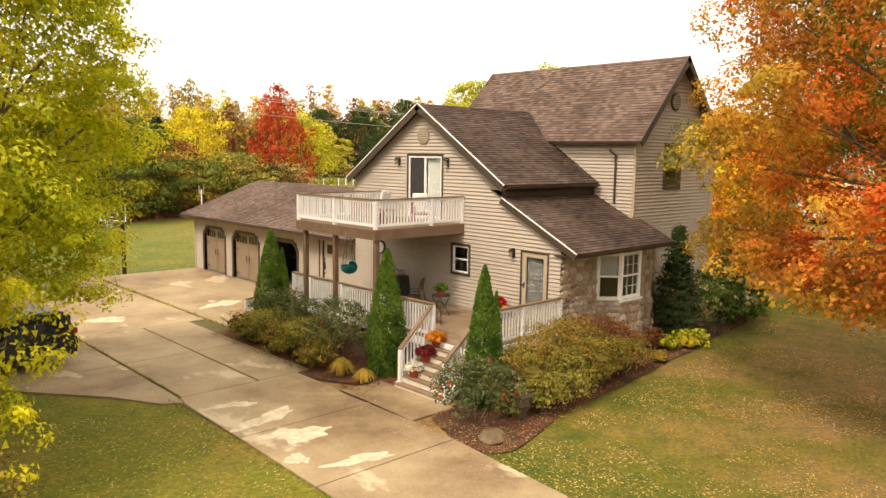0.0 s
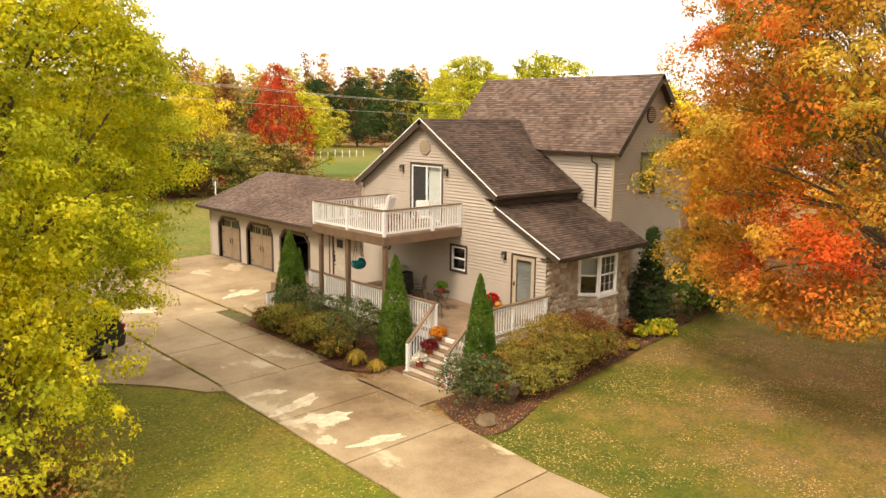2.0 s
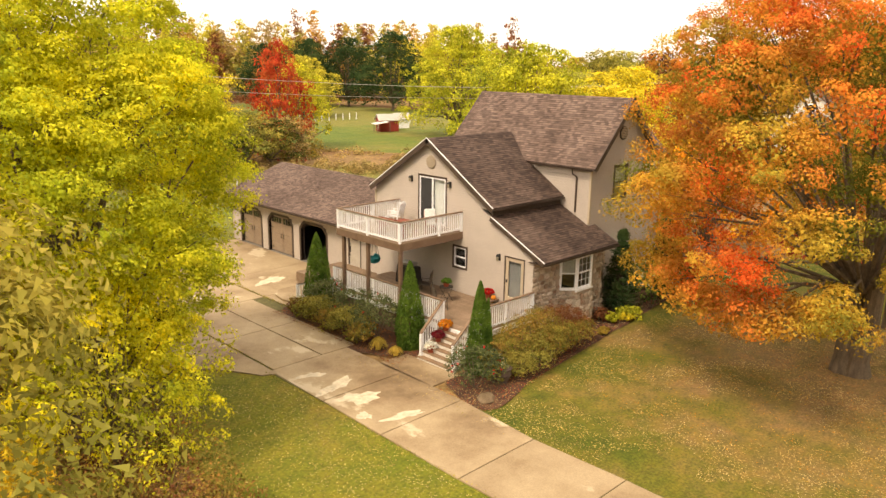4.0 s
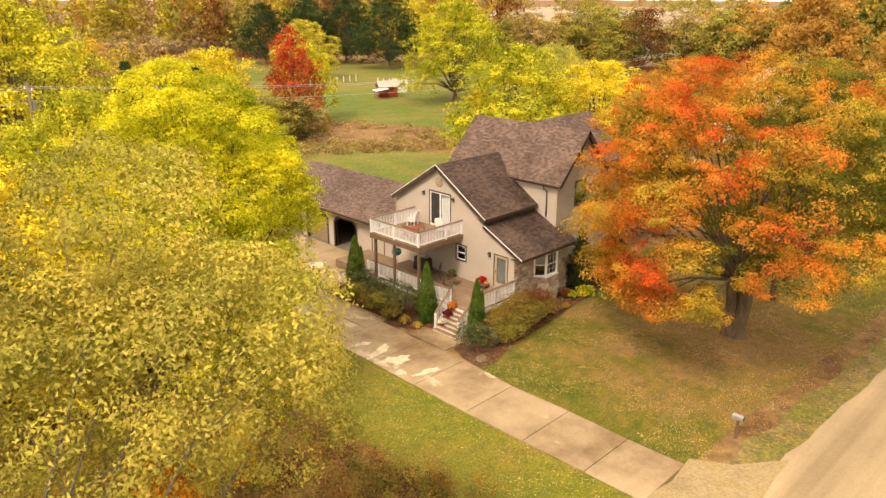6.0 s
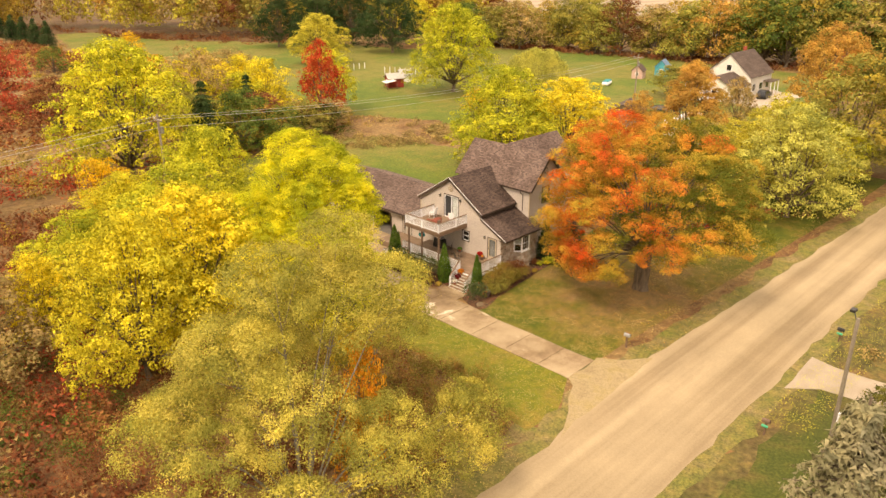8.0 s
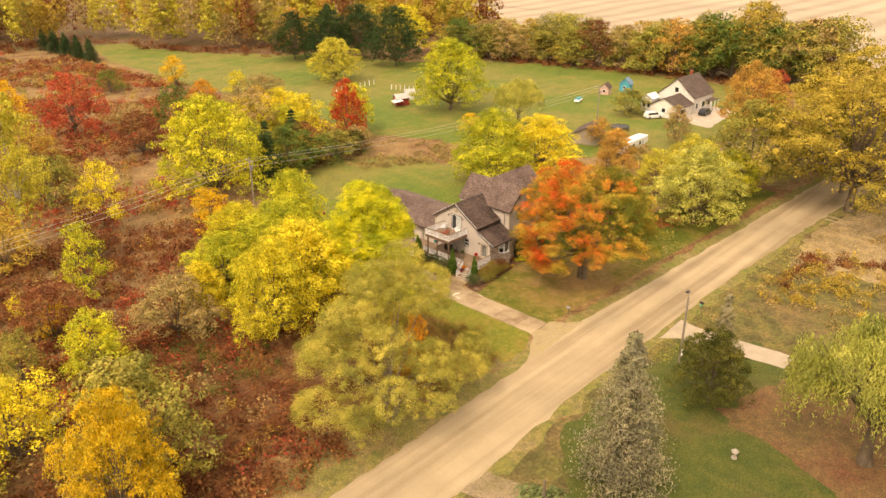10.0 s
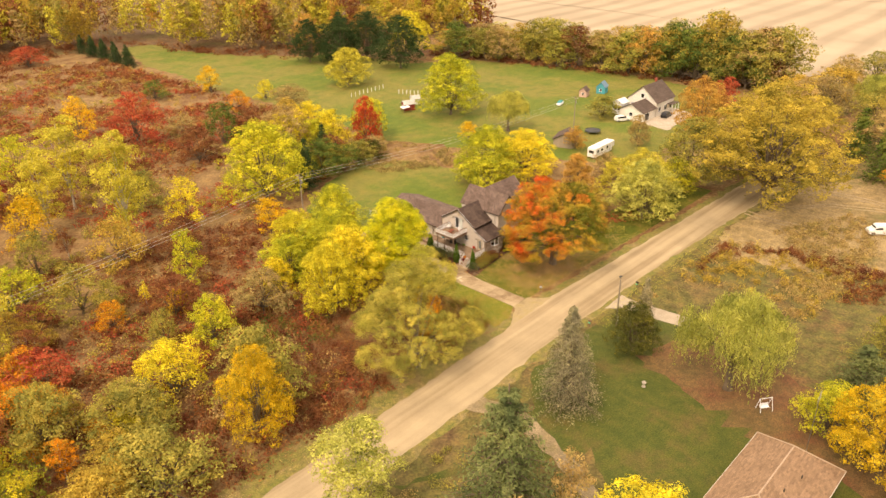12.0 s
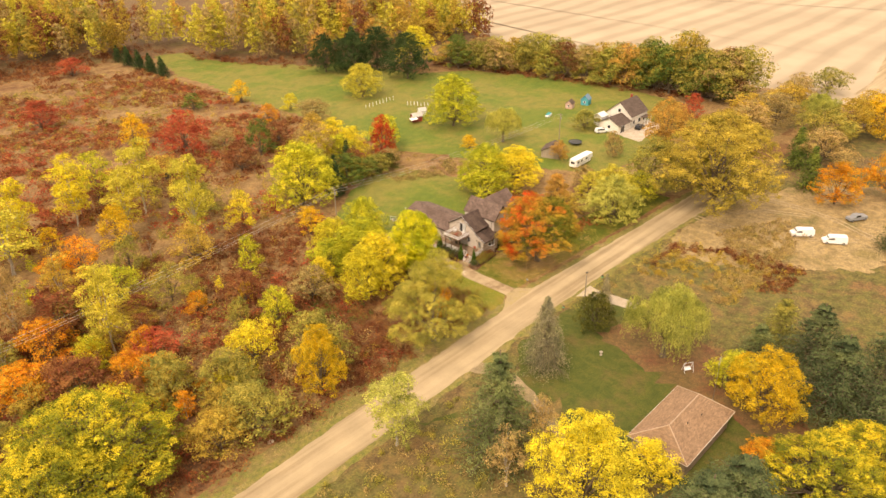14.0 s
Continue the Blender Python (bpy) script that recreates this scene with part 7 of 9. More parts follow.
def bush_quads(rng, x, y, r, h, n, size):
    d = unit(rng, n)
    d[:, 2] = np.abs(d[:, 2])
    k = rng.integers(0, 4, n)
    off = rng.uniform(-0.45, 0.45, (4, 2)) * r
    tall = rng.uniform(0.7, 1.15, 4) * h
    p = d * np.array([r * 0.72, r * 0.72, 1]) * rng.uniform(0.75, 1.08, n)[:, None]
    p[:, 2] *= tall[k]
    p[:, :2] += off[k] + (x, y)
    core = core_quads(rng, [(x + off[i, 0], y + off[i, 1], 0.1, r * 0.7, r * 0.7, tall[i]) for i in (0,)], 5, 4, 0.8, size * 1.2)
    return np.concatenate([leaves_at(rng, p, size, 0.4, 0.62, 0.0, d * 0.8), core])


def blocked(x, y):
    road = -13.6 < y < -2.4
    drive_ = 2.2 < x < 12.5 and y < 44
    yard = 2 < x < 40 and y < 44
    lawn1 = 6 < x < 54 and 40 < y < 74
    lawn2 = x > 56 and 20 < y < 285
    return road or drive_ or yard or lawn1 or lawn2


def thicket(name, leaf, count, xs, ys, rr, hh, n, size, seed, label, test=blocked, gaps=-0.12):
    rng = np.random.default_rng(seed)
    out = []
    while len(out) < count:
        x, y = rng.uniform(*xs), rng.uniform(*ys)
        if test(x, y) or (size > 0.3 and x * x + y * y < 500) or noise.noise((x * 0.035, y * 0.035, seed * 3.7)) < gaps:
            continue
        out.append(bush_quads(rng, x, y, rng.uniform(*rr), rng.uniform(*hh), n * 2, size * 0.68))
    me = quads_mesh(name, pointed(np.concatenate(out)), LEAF[leaf])
    tagged(new(name, me), label, "shrubs", kind="stuff")


def near_meadow(x, y):
    return blocked(x, y) or (x > 1 and y < 12) or y > 92 - 0.25 * (x + 110)


thicket("rust_thicket", "rust", 2400, (-112, 2.0), (-2.0, 110), (0.9, 2.2), (0.7, 2.3), 26, 0.5, 51, "rust-brown sumac and dogwood thicket", near_meadow, -0.4)
thicket("dogwood_thicket", "rust", 440, (-36, -6.5), (-1.5, 34), (0.8, 1.7), (0.8, 2.0), 100, 0.2, 63, "red-brown dogwood brush near the driveway", near_meadow, -0.9)
thicket("green_brush", "green", 34, (-26, -17), (15, 31), (0.7, 1.4), (0.9, 2.0), 130, 0.2, 67, "dark green shrubs beside the yellow trees", near_meadow, -0.3)
thicket("brick_thicket", "brick", 2000, (-112, 54), (2, 230), (1.1, 3.0), (0.8, 1.9), 26, 0.55, 52, "deep red sumac thicket")
thicket("tan_thicket", "tan", 1500, (-120, 60), (0, 260), (1.0, 2.6), (0.4, 1.4), 24, 0.55, 53, "tan goldenrod and dry brush")
thicket("olive_thicket", "olive", 800, (-120, 60), (0, 260), (0.9, 2.2), (0.7, 2.6), 34, 0.48, 54, "olive green shrubs in the meadow")
thicket("amber_thicket", "amber", 260, (-110, 60), (0, 240), (0.8, 1.8), (1.0, 3.4), 50, 0.42, 55, "scattered amber and yellow saplings")
thicket("far_brush", "rust", 1900, (-140, 57), (100, 300), (1.6, 4.0), (0.7, 1.9), 22, 0.85, 56, "far red-brown brush")
thicket("wood_brush", "rust", 420, (-150, 215), (190, 312), (1.6, 3.6), (1.0, 3.0), 22, 0.85, 84, "russet brush at the foot of the far woods", lambda x, y: not -9 < y - (290 - 0.1 * x if x < 82 else (257 - (x - 82) * 2.7 if x < 98 else (214 - (x - 98) * 1.3 if x < 112 else (196 if x < 135 else 196 - (x - 135) * 0.35)))) < 22, -0.5)
thicket("hedge_brush", "rust", 90, (150, 182), (20, 160), (1.5, 3), (1.0, 2.2), 40, 0.8, 57, "brown brush under the hedgerow", lambda x, y: abs(x - (152 + 26 * (150 - y) / 128 + 4)) > 5)
thicket("border_brush", "tan", 90, (26, 62), (44, 92), (0.8, 1.8), (0.6, 1.6), 60, 0.4, 58, "tan and russet brush along the lawn's edge", lambda x, y: not (0 < (x - 26) * 0.62 + (y - 78) + 6 < 9 or 56 < x < 62) or y < 46)
thicket("roadside_scrub", "amber", 50, (36, 90), (-40, -15), (0.7, 1.6), (0.5, 1.6), 50, 0.35, 64, "amber and gold roadside scrub", lambda x, y: y > -15.5 or (x - 60) * 0.4 + (y + 26) > 6 or x < 30)
thicket("roadside_brush", "tan", 200, (30, 90), (-40, -14), (0.8, 2.0), (0.5, 1.6), 50, 0.4, 59, "orange-brown roadside brush", lambda x, y: y > -15 or (x - 60) * 0.4 + (y + 26) > 6 or x < 24)
thicket("dry_brush", "tan", 420, (-90, 60), (-80, -15.5), (0.6, 1.8), (0.25, 0.9), 30, 0.36, 65, "tan dry weeds across the road", lambda x, y: (-30 < x < 26 and y > -64) or abs((x + 18) - (y + 20) * 0.35) < 4)
thicket("track_brush", "olive", 260, (-80, -16), (-70, -15.5), (0.7, 1.8), (0.3, 1.5), 40, 0.36, 60, "olive and brown brush beside the track", lambda x, y: abs((x + 18) - (y + 20) * 0.35) < 4)
thicket("lot_scrub", "rust", 150, (40, 63), (-46, -17), (0.7, 1.7), (0.4, 1.4), 40, 0.4, 81, "russet scrub beside the dry lot", lambda x, y: abs((x - 51) * 0.82 + (y + 31) * 0.2) > 8.5 - 0.2 * abs(y + 31), -0.3)
thicket("lot_saplings", "amber", 46, (40, 63), (-46, -17), (0.7, 1.5), (0.8, 2.2), 50, 0.36, 82, "amber saplings in the scrub", lambda x, y: abs((x - 51) * 0.82 + (y + 31) * 0.2) > 8.5 - 0.2 * abs(y + 31), -0.2)


def off_verge(x, y):
    return x > 2.7 + 0.7 * math.sin(y * 0.5) - 0.12 * max(0, y - 8) or (x > 0.5 and y < 1.5)


thicket("verge_brush", "rust", 70, (-8, 4), (-1.5, 17), (0.5, 1.1), (0.7, 2.0), 110, 0.16, 61, "brown autumn brush at the lawn's edge", off_verge, -0.9)
thicket("verge_weeds", "spirea", 420, (-11, 4), (-1.5, 17), (0.4, 0.9), (0.9, 2.4), 110, 0.14, 66, "gold and russet weeds at the lawn's edge", off_verge, -0.9)
place(F1, -10.4, 1.2, 0.92, 0.36, 20, "orange", "slender orange sapling in the brush")
place(R0, -3.6, 11.4, 0.42, 0.24, 60, "gold", "slender golden sapling in the brush")
rng = np.random.default_rng(31)
cols = ["amber", "brick", "rust", "orange", "olive", "amber", "rust", "rust", "gold"]
for k in range(26):
    x = rng.uniform(-98, -46)
    y = rng.uniform(8 - 0.06 * x, 62)
    h = rng.uniform(0.45, 0.85)
    place(FAR[int(rng.integers(0, 3))], x, y, h, h * rng.uniform(0.9, 1.5), rng.uniform(0, 360), cols[int(rng.integers(0, 9))], "young autumn tree among the meadow brush", "meadow saplings")

for p in protos:
    for ob in (*p.children_recursive, p):
        bpy.data.objects.remove(ob)

# ---------------------------------------------------------------- garden by the house


def shrub(name, x, y, r, h, leaf, label, n=900, size=0.10, seed=1, stems=6, category="shrub", up=0.5, lobes_n=7, flowers=None, z=0.05, wild=0.0):
    """A leafy shrub: stems and foliage in rounded clumps."""
    b = base(name, x, y, z, label=label, category=category)
    g = np.random.default_rng(seed)
    bm = bmesh.new()
    for k in range(stems):
        a = g.uniform(0, 6.28)
        tube(bm, [(0.05 * math.cos(a), 0.05 * math.sin(a), -0.05), (r * 0.35 * math.cos(a), r * 0.35 * math.sin(a), h * 0.45), (r * 0.6 * math.cos(a), r * 0.6 * math.sin(a), h * 0.8)], [0.02, 0.014, 0.006], 5)
    part("stem", bm, BARK, b)
    lb = [(0, 0, h * 0.55, r * 0.7, r * 0.7, h * 0.42)]
    for k in range(lobes_n):
        a = 6.283 * k / lobes_n + g.uniform(-0.3, 0.3)
        d = r * g.uniform(0.4, 0.65)
        lb.append((d * math.cos(a), d * math.sin(a), h * g.uniform(0.32, 0.68), r * 0.42, r * 0.42, h * 0.3))
    q = lobes_cloud(g, lb, n // 18, 18, r * 0.19, size, up)
    q = np.concatenate([q, core_quads(g, lb, 6, 5, 0.75, size * 1.6)])
    if wild:
        for _ in range(26):
            a, d = g.uniform(0, 6.28), r * g.uniform(0.1, 0.85)
            foot = np.array([d * math.cos(a), d * math.sin(a), h * 0.6])
            tip = np.array([d * 1.35 * math.cos(a), d * 1.35 * math.sin(a), h * g.uniform(0.95, 1.0 + wild)])
            f = g.uniform(0, 1, 14)[:, None]
            q = np.concatenate([q, leaves_at(g, foot * (1 - f) + tip * f + g.normal(size=(14, 3)) * 0.035, size * 0.8, 0.2, 0.45)])
    ob = new("foliage", quads_mesh("foliage", q, LEAF[leaf]))
    ob.parent = b
    if flowers:
        mat, count, fs = flowers
        p = unit(g, count)
        p[:, 2] = np.abs(p[:, 2])
        p = p * (r * 0.95, r * 0.95, h * 0.5) + (0, 0, h * 0.5)
        p = np.repeat(p, 9, axis=0) + g.normal(size=(count * 9, 3)) * fs * 0.45
        ob = new("blossoms", quads_mesh("blossoms", leaves_at(g, p, fs, 0.6, 0.9), mat))
        ob.parent = b
    return b


def arborvitae(x, y, h, r, seed, label, twin=False):
    b = base("arborvitae", x, y, 0.05, label=label, category="tree", group="arborvitae by the porch")
    g = np.random.default_rng(seed)
    part("trunk", tube(bmesh.new(), [(0, 0, -0.05), (0, 0, h * 0.5)], [0.06, 0.03], 6), BARK, b)
    n = 10500
    f = g.uniform(0, 1, n) ** 1.35
    a = g.uniform(0, 6.283, n)
    prof = np.where(f < 0.25, 0.82 + 0.72 * f, (1 - f) ** 0.62 * 1.195)
    lump = 1 + 0.10 * np.sin(a * 7 + f * 26) * np.cos(f * 31 + a * 3)
    rr = r * prof * lump * g.uniform(0.82, 1.05, n)
    p = np.stack([np.cos(a) * rr, np.sin(a) * rr, f * h * g.uniform(0.98, 1.02, n)], 1)
    q = [leaves_at(g, p, 0.075, 0.0, 0.5, -1.2)]
    if twin:
        s = g.uniform(0, 1, n) < 0.45
        q.append(leaves_at(g, p[s] * (0.5, 0.5, 0.82) + (r * 0.4, -r * 0.5, 0), 0.075, 0.0, 0.5, -1.2))
    core = []
    for k in range(6):
        fk = (k + 0.4) / 6.3
        pk_ = r * (0.82 + 0.72 * fk if fk < 0.25 else (1 - fk) ** 0.72 * 1.23) * 0.88
        core.append((0, 0, fk * h, pk_, pk_, h * 0.13))
    q.append(core_quads(g, core, 8, 6, 0.85))
    ob = new("foliage", quads_mesh("foliage", np.concatenate(q), LEAF["cedar"]))
    ob.parent = b


arborvitae(13.55, 18.05, 3.85, 0.62, 1, "narrow pointed green arborvitae beside the stairs")
arborvitae(13.75, 14.15, 3.78, 0.50, 2, "narrow pointed green arborvitae with a second leader", True)
arborvitae(13.75, 25.2, 3.85, 0.66, 3, "broad pointed green arborvitae by the porch end", True)
ROSE = leafy("rose_blossom", (0.55, 0.02, 0.02), (0.70, 0.03, 0.03), (0.6, 0.08, 0.06), 3)
CREAM = leafy("cream_blossom", (0.36, 0.36, 0.16), (0.52, 0.50, 0.28), (0.44, 0.34, 0.20), 3)
shrub("rose_bush", 13.45, 24.0, 1.15, 1.8, "rose", "dark green rose bush with a few red blossoms", 2600, 0.07, 11, flowers=(ROSE, 3, 0.05))
shrub("spirea_bush", 12.65, 23.3, 1.0, 1.3, "olive", "rounded spirea bush turning gold", 2600, 0.06, 12)
shrub("rose_bush", 13.35, 22.0, 1.15, 1.7, "rose", "leggy green rose bush by the railing", 2400, 0.07, 13, flowers=(ROSE, 2, 0.05))
shrub("spirea_bush", 12.55, 21.0, 1.1, 1.4, "olive", "rounded spirea bush with gold and green leaves", 2800, 0.06, 14)
shrub("rose_bush", 13.2, 19.9, 1.2, 2.05, "rose", "tall green rose bush with pale buds", 3000, 0.07, 15, flowers=(ROSE, 3, 0.05))
shrub("spirea_bush", 12.35, 22.15, 0.8, 1.0, "spirea", "low spirea bush turning russet and gold", 1100, 0.075, 19, wild=0.2)
shrub("spirea_bush", 12.3, 19.95, 0.75, 0.95, "spirea", "low spirea bush beside the ornamental grass", 1000, 0.075, 20, wild=0.2)
shrub("spirea_bush", 12.35, 24.3, 0.8, 1.05, "olive", "low olive green spirea bush", 1000, 0.075, 21, wild=0.2)
shrub("low_shrub", 12.5, 25.1, 0.6, 0.75, "rust", "low russet shrub at the end of the bed", 600, 0.09, 16)
shrub("rose_bush", 12.6, 13.25, 1.1, 1.6, "rose", "grey-green rose bush with red blossoms", 3000, 0.065, 17, flowers=(ROSE, 16, 0.05))
shrub("faded_rose_bush", 13.5, 13.1, 0.55, 1.35, "olive", "leggy shrub with faded pink blossoms", 500, 0.08, 18, flowers=(CREAM, 14, 0.07))
for k, (x, y, r, h, lf) in enumerate(((14.4, 13.4, 0.95, 1.55, "spirea"), (15.4, 13.6, 1.05, 1.9, "spirea"), (16.4, 13.5, 1.1, 2.05, "spirea"), (15.6, 12.75, 0.9, 1.35, "olive"), (17.4, 13.75, 1.05, 2.0, "spirea"), (16.9, 12.95, 0.95, 1.5, "spirea"), (18.3, 13.8, 1.05, 1.9, "rust"), (18.0, 13.15, 0.9, 1.4, "spirea"), (19.3, 13.8, 1.0, 1.65, "rust"), (19.4, 13.3, 0.75, 1.15, "spirea"), (14.5, 12.75, 0.75, 1.1, "olive"))):
    shrub("spirea_bush", x, y, r, h, lf, "feathery spirea bush turning gold and russet", 3000, 0.055, 30 + k, wild=0.4)
shrub("yellow_hosta", 22.9, 13.9, 0.42, 0.5, "lime", "bright yellow clump of hosta", 300, 0.16, 51)
shrub("yellow_hosta", 23.6, 13.5, 0.4, 0.4, "yellow", "yellow clump of hosta beside the mulch", 260, 0.16, 52)
shrub("yellow_hosta", 21.2, 13.2, 0.3, 0.35, "amber", "golden clump of hosta in the mulch", 220, 0.15, 53)
shrub("green_perennial", 24.2, 13.7, 0.7, 0.5, "lime", "low spreading green perennial", 400, 0.13, 54)
shrub("dwarf_shrub", 22.6, 14.3, 0.5, 0.9, "rust", "bare brown shrub by the stone wall", 250, 0.08, 55)
shrub("hydrangea", 26.5, 13.8, 1.4, 2.55, "green", "tall hydrangea with cream flower heads", 3000, 0.10, 56, flowers=(CREAM, 85, 0.11))
shrub("dark_shrub", 28.6, 14.2, 0.9, 1.5, "dark", "dark green shrub behind the hydrangea", 800, 0.13, 57)
shrub("dark_shrub", 30.2, 14.4, 1.0, 1.7, "green", "dark green shrub at the house corner", 800, 0.13, 58)
ev = proto_conifer("yew", 61, 4.4, 1.15, 26, 11, 60, 0.11, "dark", foot=0.03, droop=-0.25, gap=0.3)
ev.matrix_basis = pose(24.9, 14.75, 0.05)
tagged(ev, "dark green upright yew against the house wall", "tree")
ev = proto_conifer("yew", 62, 4.2, 1.2, 22, 10, 52, 0.12, "dark", foot=0.03, droop=-0.2, gap=0.3)
ev.matrix_basis = pose(29.6, 15.0, 0.05)
tagged(ev, "dark green upright yew at the far corner", "tree")


def grass_clump(x, y, r, h, leaf, label, seed):
    b = base("ornamental_grass", x, y, 0.05, label=label, category="grass", group="ornamental grasses")
    g = np.random.default_rng(seed)
    n = 260
    a, d = g.uniform(0, 6.28, n), g.uniform(0.2, 1, n)
    q = []
    root = np.stack([np.cos(a) * 0.07, np.sin(a) * 0.07, np.zeros(n)], 1)
    mid = np.stack([np.cos(a) * r * d * 0.55, np.sin(a) * r * d * 0.55, h * (1.05 - 0.3 * d)], 1)
    tip = np.stack([np.cos(a) * r * d, np.sin(a) * r * d, h * (0.95 - 0.75 * d)], 1)
    side = np.stack([-np.sin(a), np.cos(a), 0 * a], 1) * 0.012
    q = np.concatenate([np.stack([root - side, root + side, mid + side, mid - side], 1), np.stack([mid - side, mid + side, tip + side * 0.2, tip - side * 0.2], 1)])
    ob = new("blades", quads_mesh("blades", q, LEAF[leaf]))
    ob.parent = b


grass_clump(12.35, 18.75, 0.55, 0.6, "amber", "yellowing clump of ornamental grass", 1)
grass_clump(12.45, 17.75, 0.45, 0.45, "amber", "small yellowing clump of ornamental grass", 2)
grass_clump(12.7, 19.2, 0.4, 0.4, "tan", "tan clump of ornamental grass", 3)
rk = bmesh.new()
bmesh.ops.create_icosphere(rk, subdivisions=3, radius=1)
for v in rk.verts:
    s = 1 + 0.25 * noise.noise(v.co * 1.6)
    v.co = Vector((v.co.x * 0.48 * s, v.co.y * 0.32 * s, max(-0.05, v.co.z * 0.17 * s)))
ob = part("boulder", rk, surface("flat_rock", (0.15, 0.105, 0.06), (0.23, 0.165, 0.10), 3, 20, 0.9, bump=0.8))
ob.matrix_basis = pose(12.15, 12.25, 0.06, 0, 0, 30)
tagged(ob, "flat tan boulder in the mulch bed", "rock")
bb = base("garden_urn", 13.75, 12.85, 0.05, label="weathered brown garden urn among the shrubs", category="planter")
bm = tube(bmesh.new(), [(0, 0, 0), (0, 0, 0.12), (0, 0, 0.35), (0, 0, 0.55), (0, 0, 0.62)], [0.18, 0.22, 0.34, 0.33, 0.37], 16)
part("urn", bm, surface("urn_brown", (0.10, 0.07, 0.055), (0.16, 0.115, 0.09), 3, 25, 0.8, bump=0.5), bb)


def scatter(name, leaf, count, area, size, seed, label, z=0.032, test=None):
    """Fallen leaves lying on the ground."""
    g = np.random.default_rng(seed)
    p = np.stack([g.uniform(area[0], area[1], count), g.uniform(area[2], area[3], count), np.full(count, z)], 1)
    if test:
        p = p[[test(x, y) for x, y, _ in p]]
    q = pointed(leaves_at(g, p, size, 14.0, 0.55))
    tagged(new(name, quads_mesh(name, q, LEAF[leaf])), label, "leaves", kind="stuff")


def DITCH(x):
    return -0.1 + 0.08 * math.sin(x * 0.7)


def on_lawn(x, y):
    return -1.8 < y < 11.4 + 0.12 * (x - 12) and noise.noise((x * 0.3, y * 0.3, 2.0)) + 0.6 * noise.noise((x * 1.1, y * 1.1, 4.0)) > -0.12


scatter("fallen_leaves_tan", "litter", 42000, (11.1, 46, -1.8, 14), 0.06, 71, "fallen tan leaves on the lawn", test=on_lawn)
scatter("fallen_leaves_gold", "tan", 16000, (11.6, 46, -1.8, 14), 0.06, 72, "fallen gold leaves on the lawn", test=on_lawn)
scatter("fallen_leaves_orange", "orange", 4000, (15, 40, -3.5, 12), 0.06, 73, "fallen orange leaves under the maple", test=lambda x, y: (x - 25) ** 2 + (y - 3.5) ** 2 < 130)
scatter("fallen_leaves_brown", "tan", 15000, (14, 38, -3.2, 12), 0.07, 70, "brown leaves under the maple", test=lambda x, y: (x - 25) ** 2 + (y - 3.5) ** 2 < 70 * abs(noise.noise((x * 0.4, y * 0.4, 5.0))) + 22 and y < 11.4 + 0.12 * (x - 12))
scatter("fallen_leaves_ditch", "straw", 2600, (13, 48, -1.2, 1.2), 0.075, 69, "line of pale leaves along the ditch", test=lambda x, y: abs(y - DITCH(x)) < 0.22)


def in_bed(x, y):
    return y > (11.55 + 0.21 * (x - 12.5) if x < 16.8 else 12.45 + 0.132 * (x - 16.8)) and (x > 12 or y < 14 and x > 11.3)


scatter("fallen_leaves_bed", "brick", 4500, (11.3, 30, 11.4, 14.6), 0.06, 74, "dark red leaves on the mulch", z=0.066, test=in_bed)
scatter("fallen_leaves_pale", "litter", 5000, (11.3, 30, 11.4, 14.6), 0.055, 68, "pale leaves on the mulch", z=0.067, test=in_bed)
scatter("fallen_leaves_porch_bed", "rust", 3200, (11.7, 14.2, 17, 26.2), 0.08, 75, "brown leaves on the porch bed", z=0.075)
scatter("fallen_leaves_verge", "litter", 7000, (1, 7.5, -2, 20), 0.06, 76, "fallen leaves on the grass verge")
scatter("fallen_leaves_drive", "tan", 700, (10.4, 12, 10, 27), 0.06, 77, "a few leaves on the driveway edge", z=0.09)
scatter("fallen_leaves_shoulder", "tan", 9000, (-60, 60, -4.6, -0.9), 0.12, 78, "leaves along the road shoulder", z=0.06, test=lambda x, y: not -2 < x < 15 and y > -4.0 - 0.03 * max(0, -x) + 0.03 * min(40, max(0, x)))
scatter("fallen_leaves_south", "straw", 4000, (12, 60, -16, -12.8), 0.10, 79, "yellow leaves on the far shoulder", z=0.06)
# tufts in the driveway joints
g = np.random.default_rng(80)
p = np.concatenate([np.stack([12.7 + g.normal(size=900) * 0.06, g.uniform(26, 40, 900), g.uniform(0.04, 0.12, 900)], 1), np.stack([7.8 + g.normal(size=700) * 0.035, g.uniform(20, 41, 700), g.uniform(0.04, 0.10, 700)], 1), np.stack([g.uniform(7.42, 7.52, 500), g.uniform(0, 20, 500), g.uniform(0.02, 0.09, 500)], 1)])
tagged(new("joint_grass", quads_mesh("joint_grass", leaves_at(g, p, 0.09, 0.2, 0.3, -0.8), LEAF["olive"])), "grass growing in the driveway joints", "grass", kind="stuff")

# ---------------------------------------------------------------- things in the yard
ALLOY_GREY = surface("grey_steel", (0.42, 0.42, 0.41), (0.5, 0.5, 0.48), 3, 30, 0.5, metal=0.4)
hp = base("basketball_hoop", 14.4, 41.95, 0, label="black pole basketball hoop with clear backboard", category="basketball hoop")
part("pole", boxes((-0.09, 0.09, -0.09, 0.09, 0, 3.1), bevel=0.02), BLACK, hp)
for zz in (2.75, 3.25):
    part("arm", tube(bmesh.new(), [(0, 0, zz - 0.2), (-0.55, -0.35, zz + 0.1)], [0.03, 0.03], 6), BLACK, hp)
ang = 32
M = pose(-0.62, -0.4, 3.0, 0, 0, ang - 90)
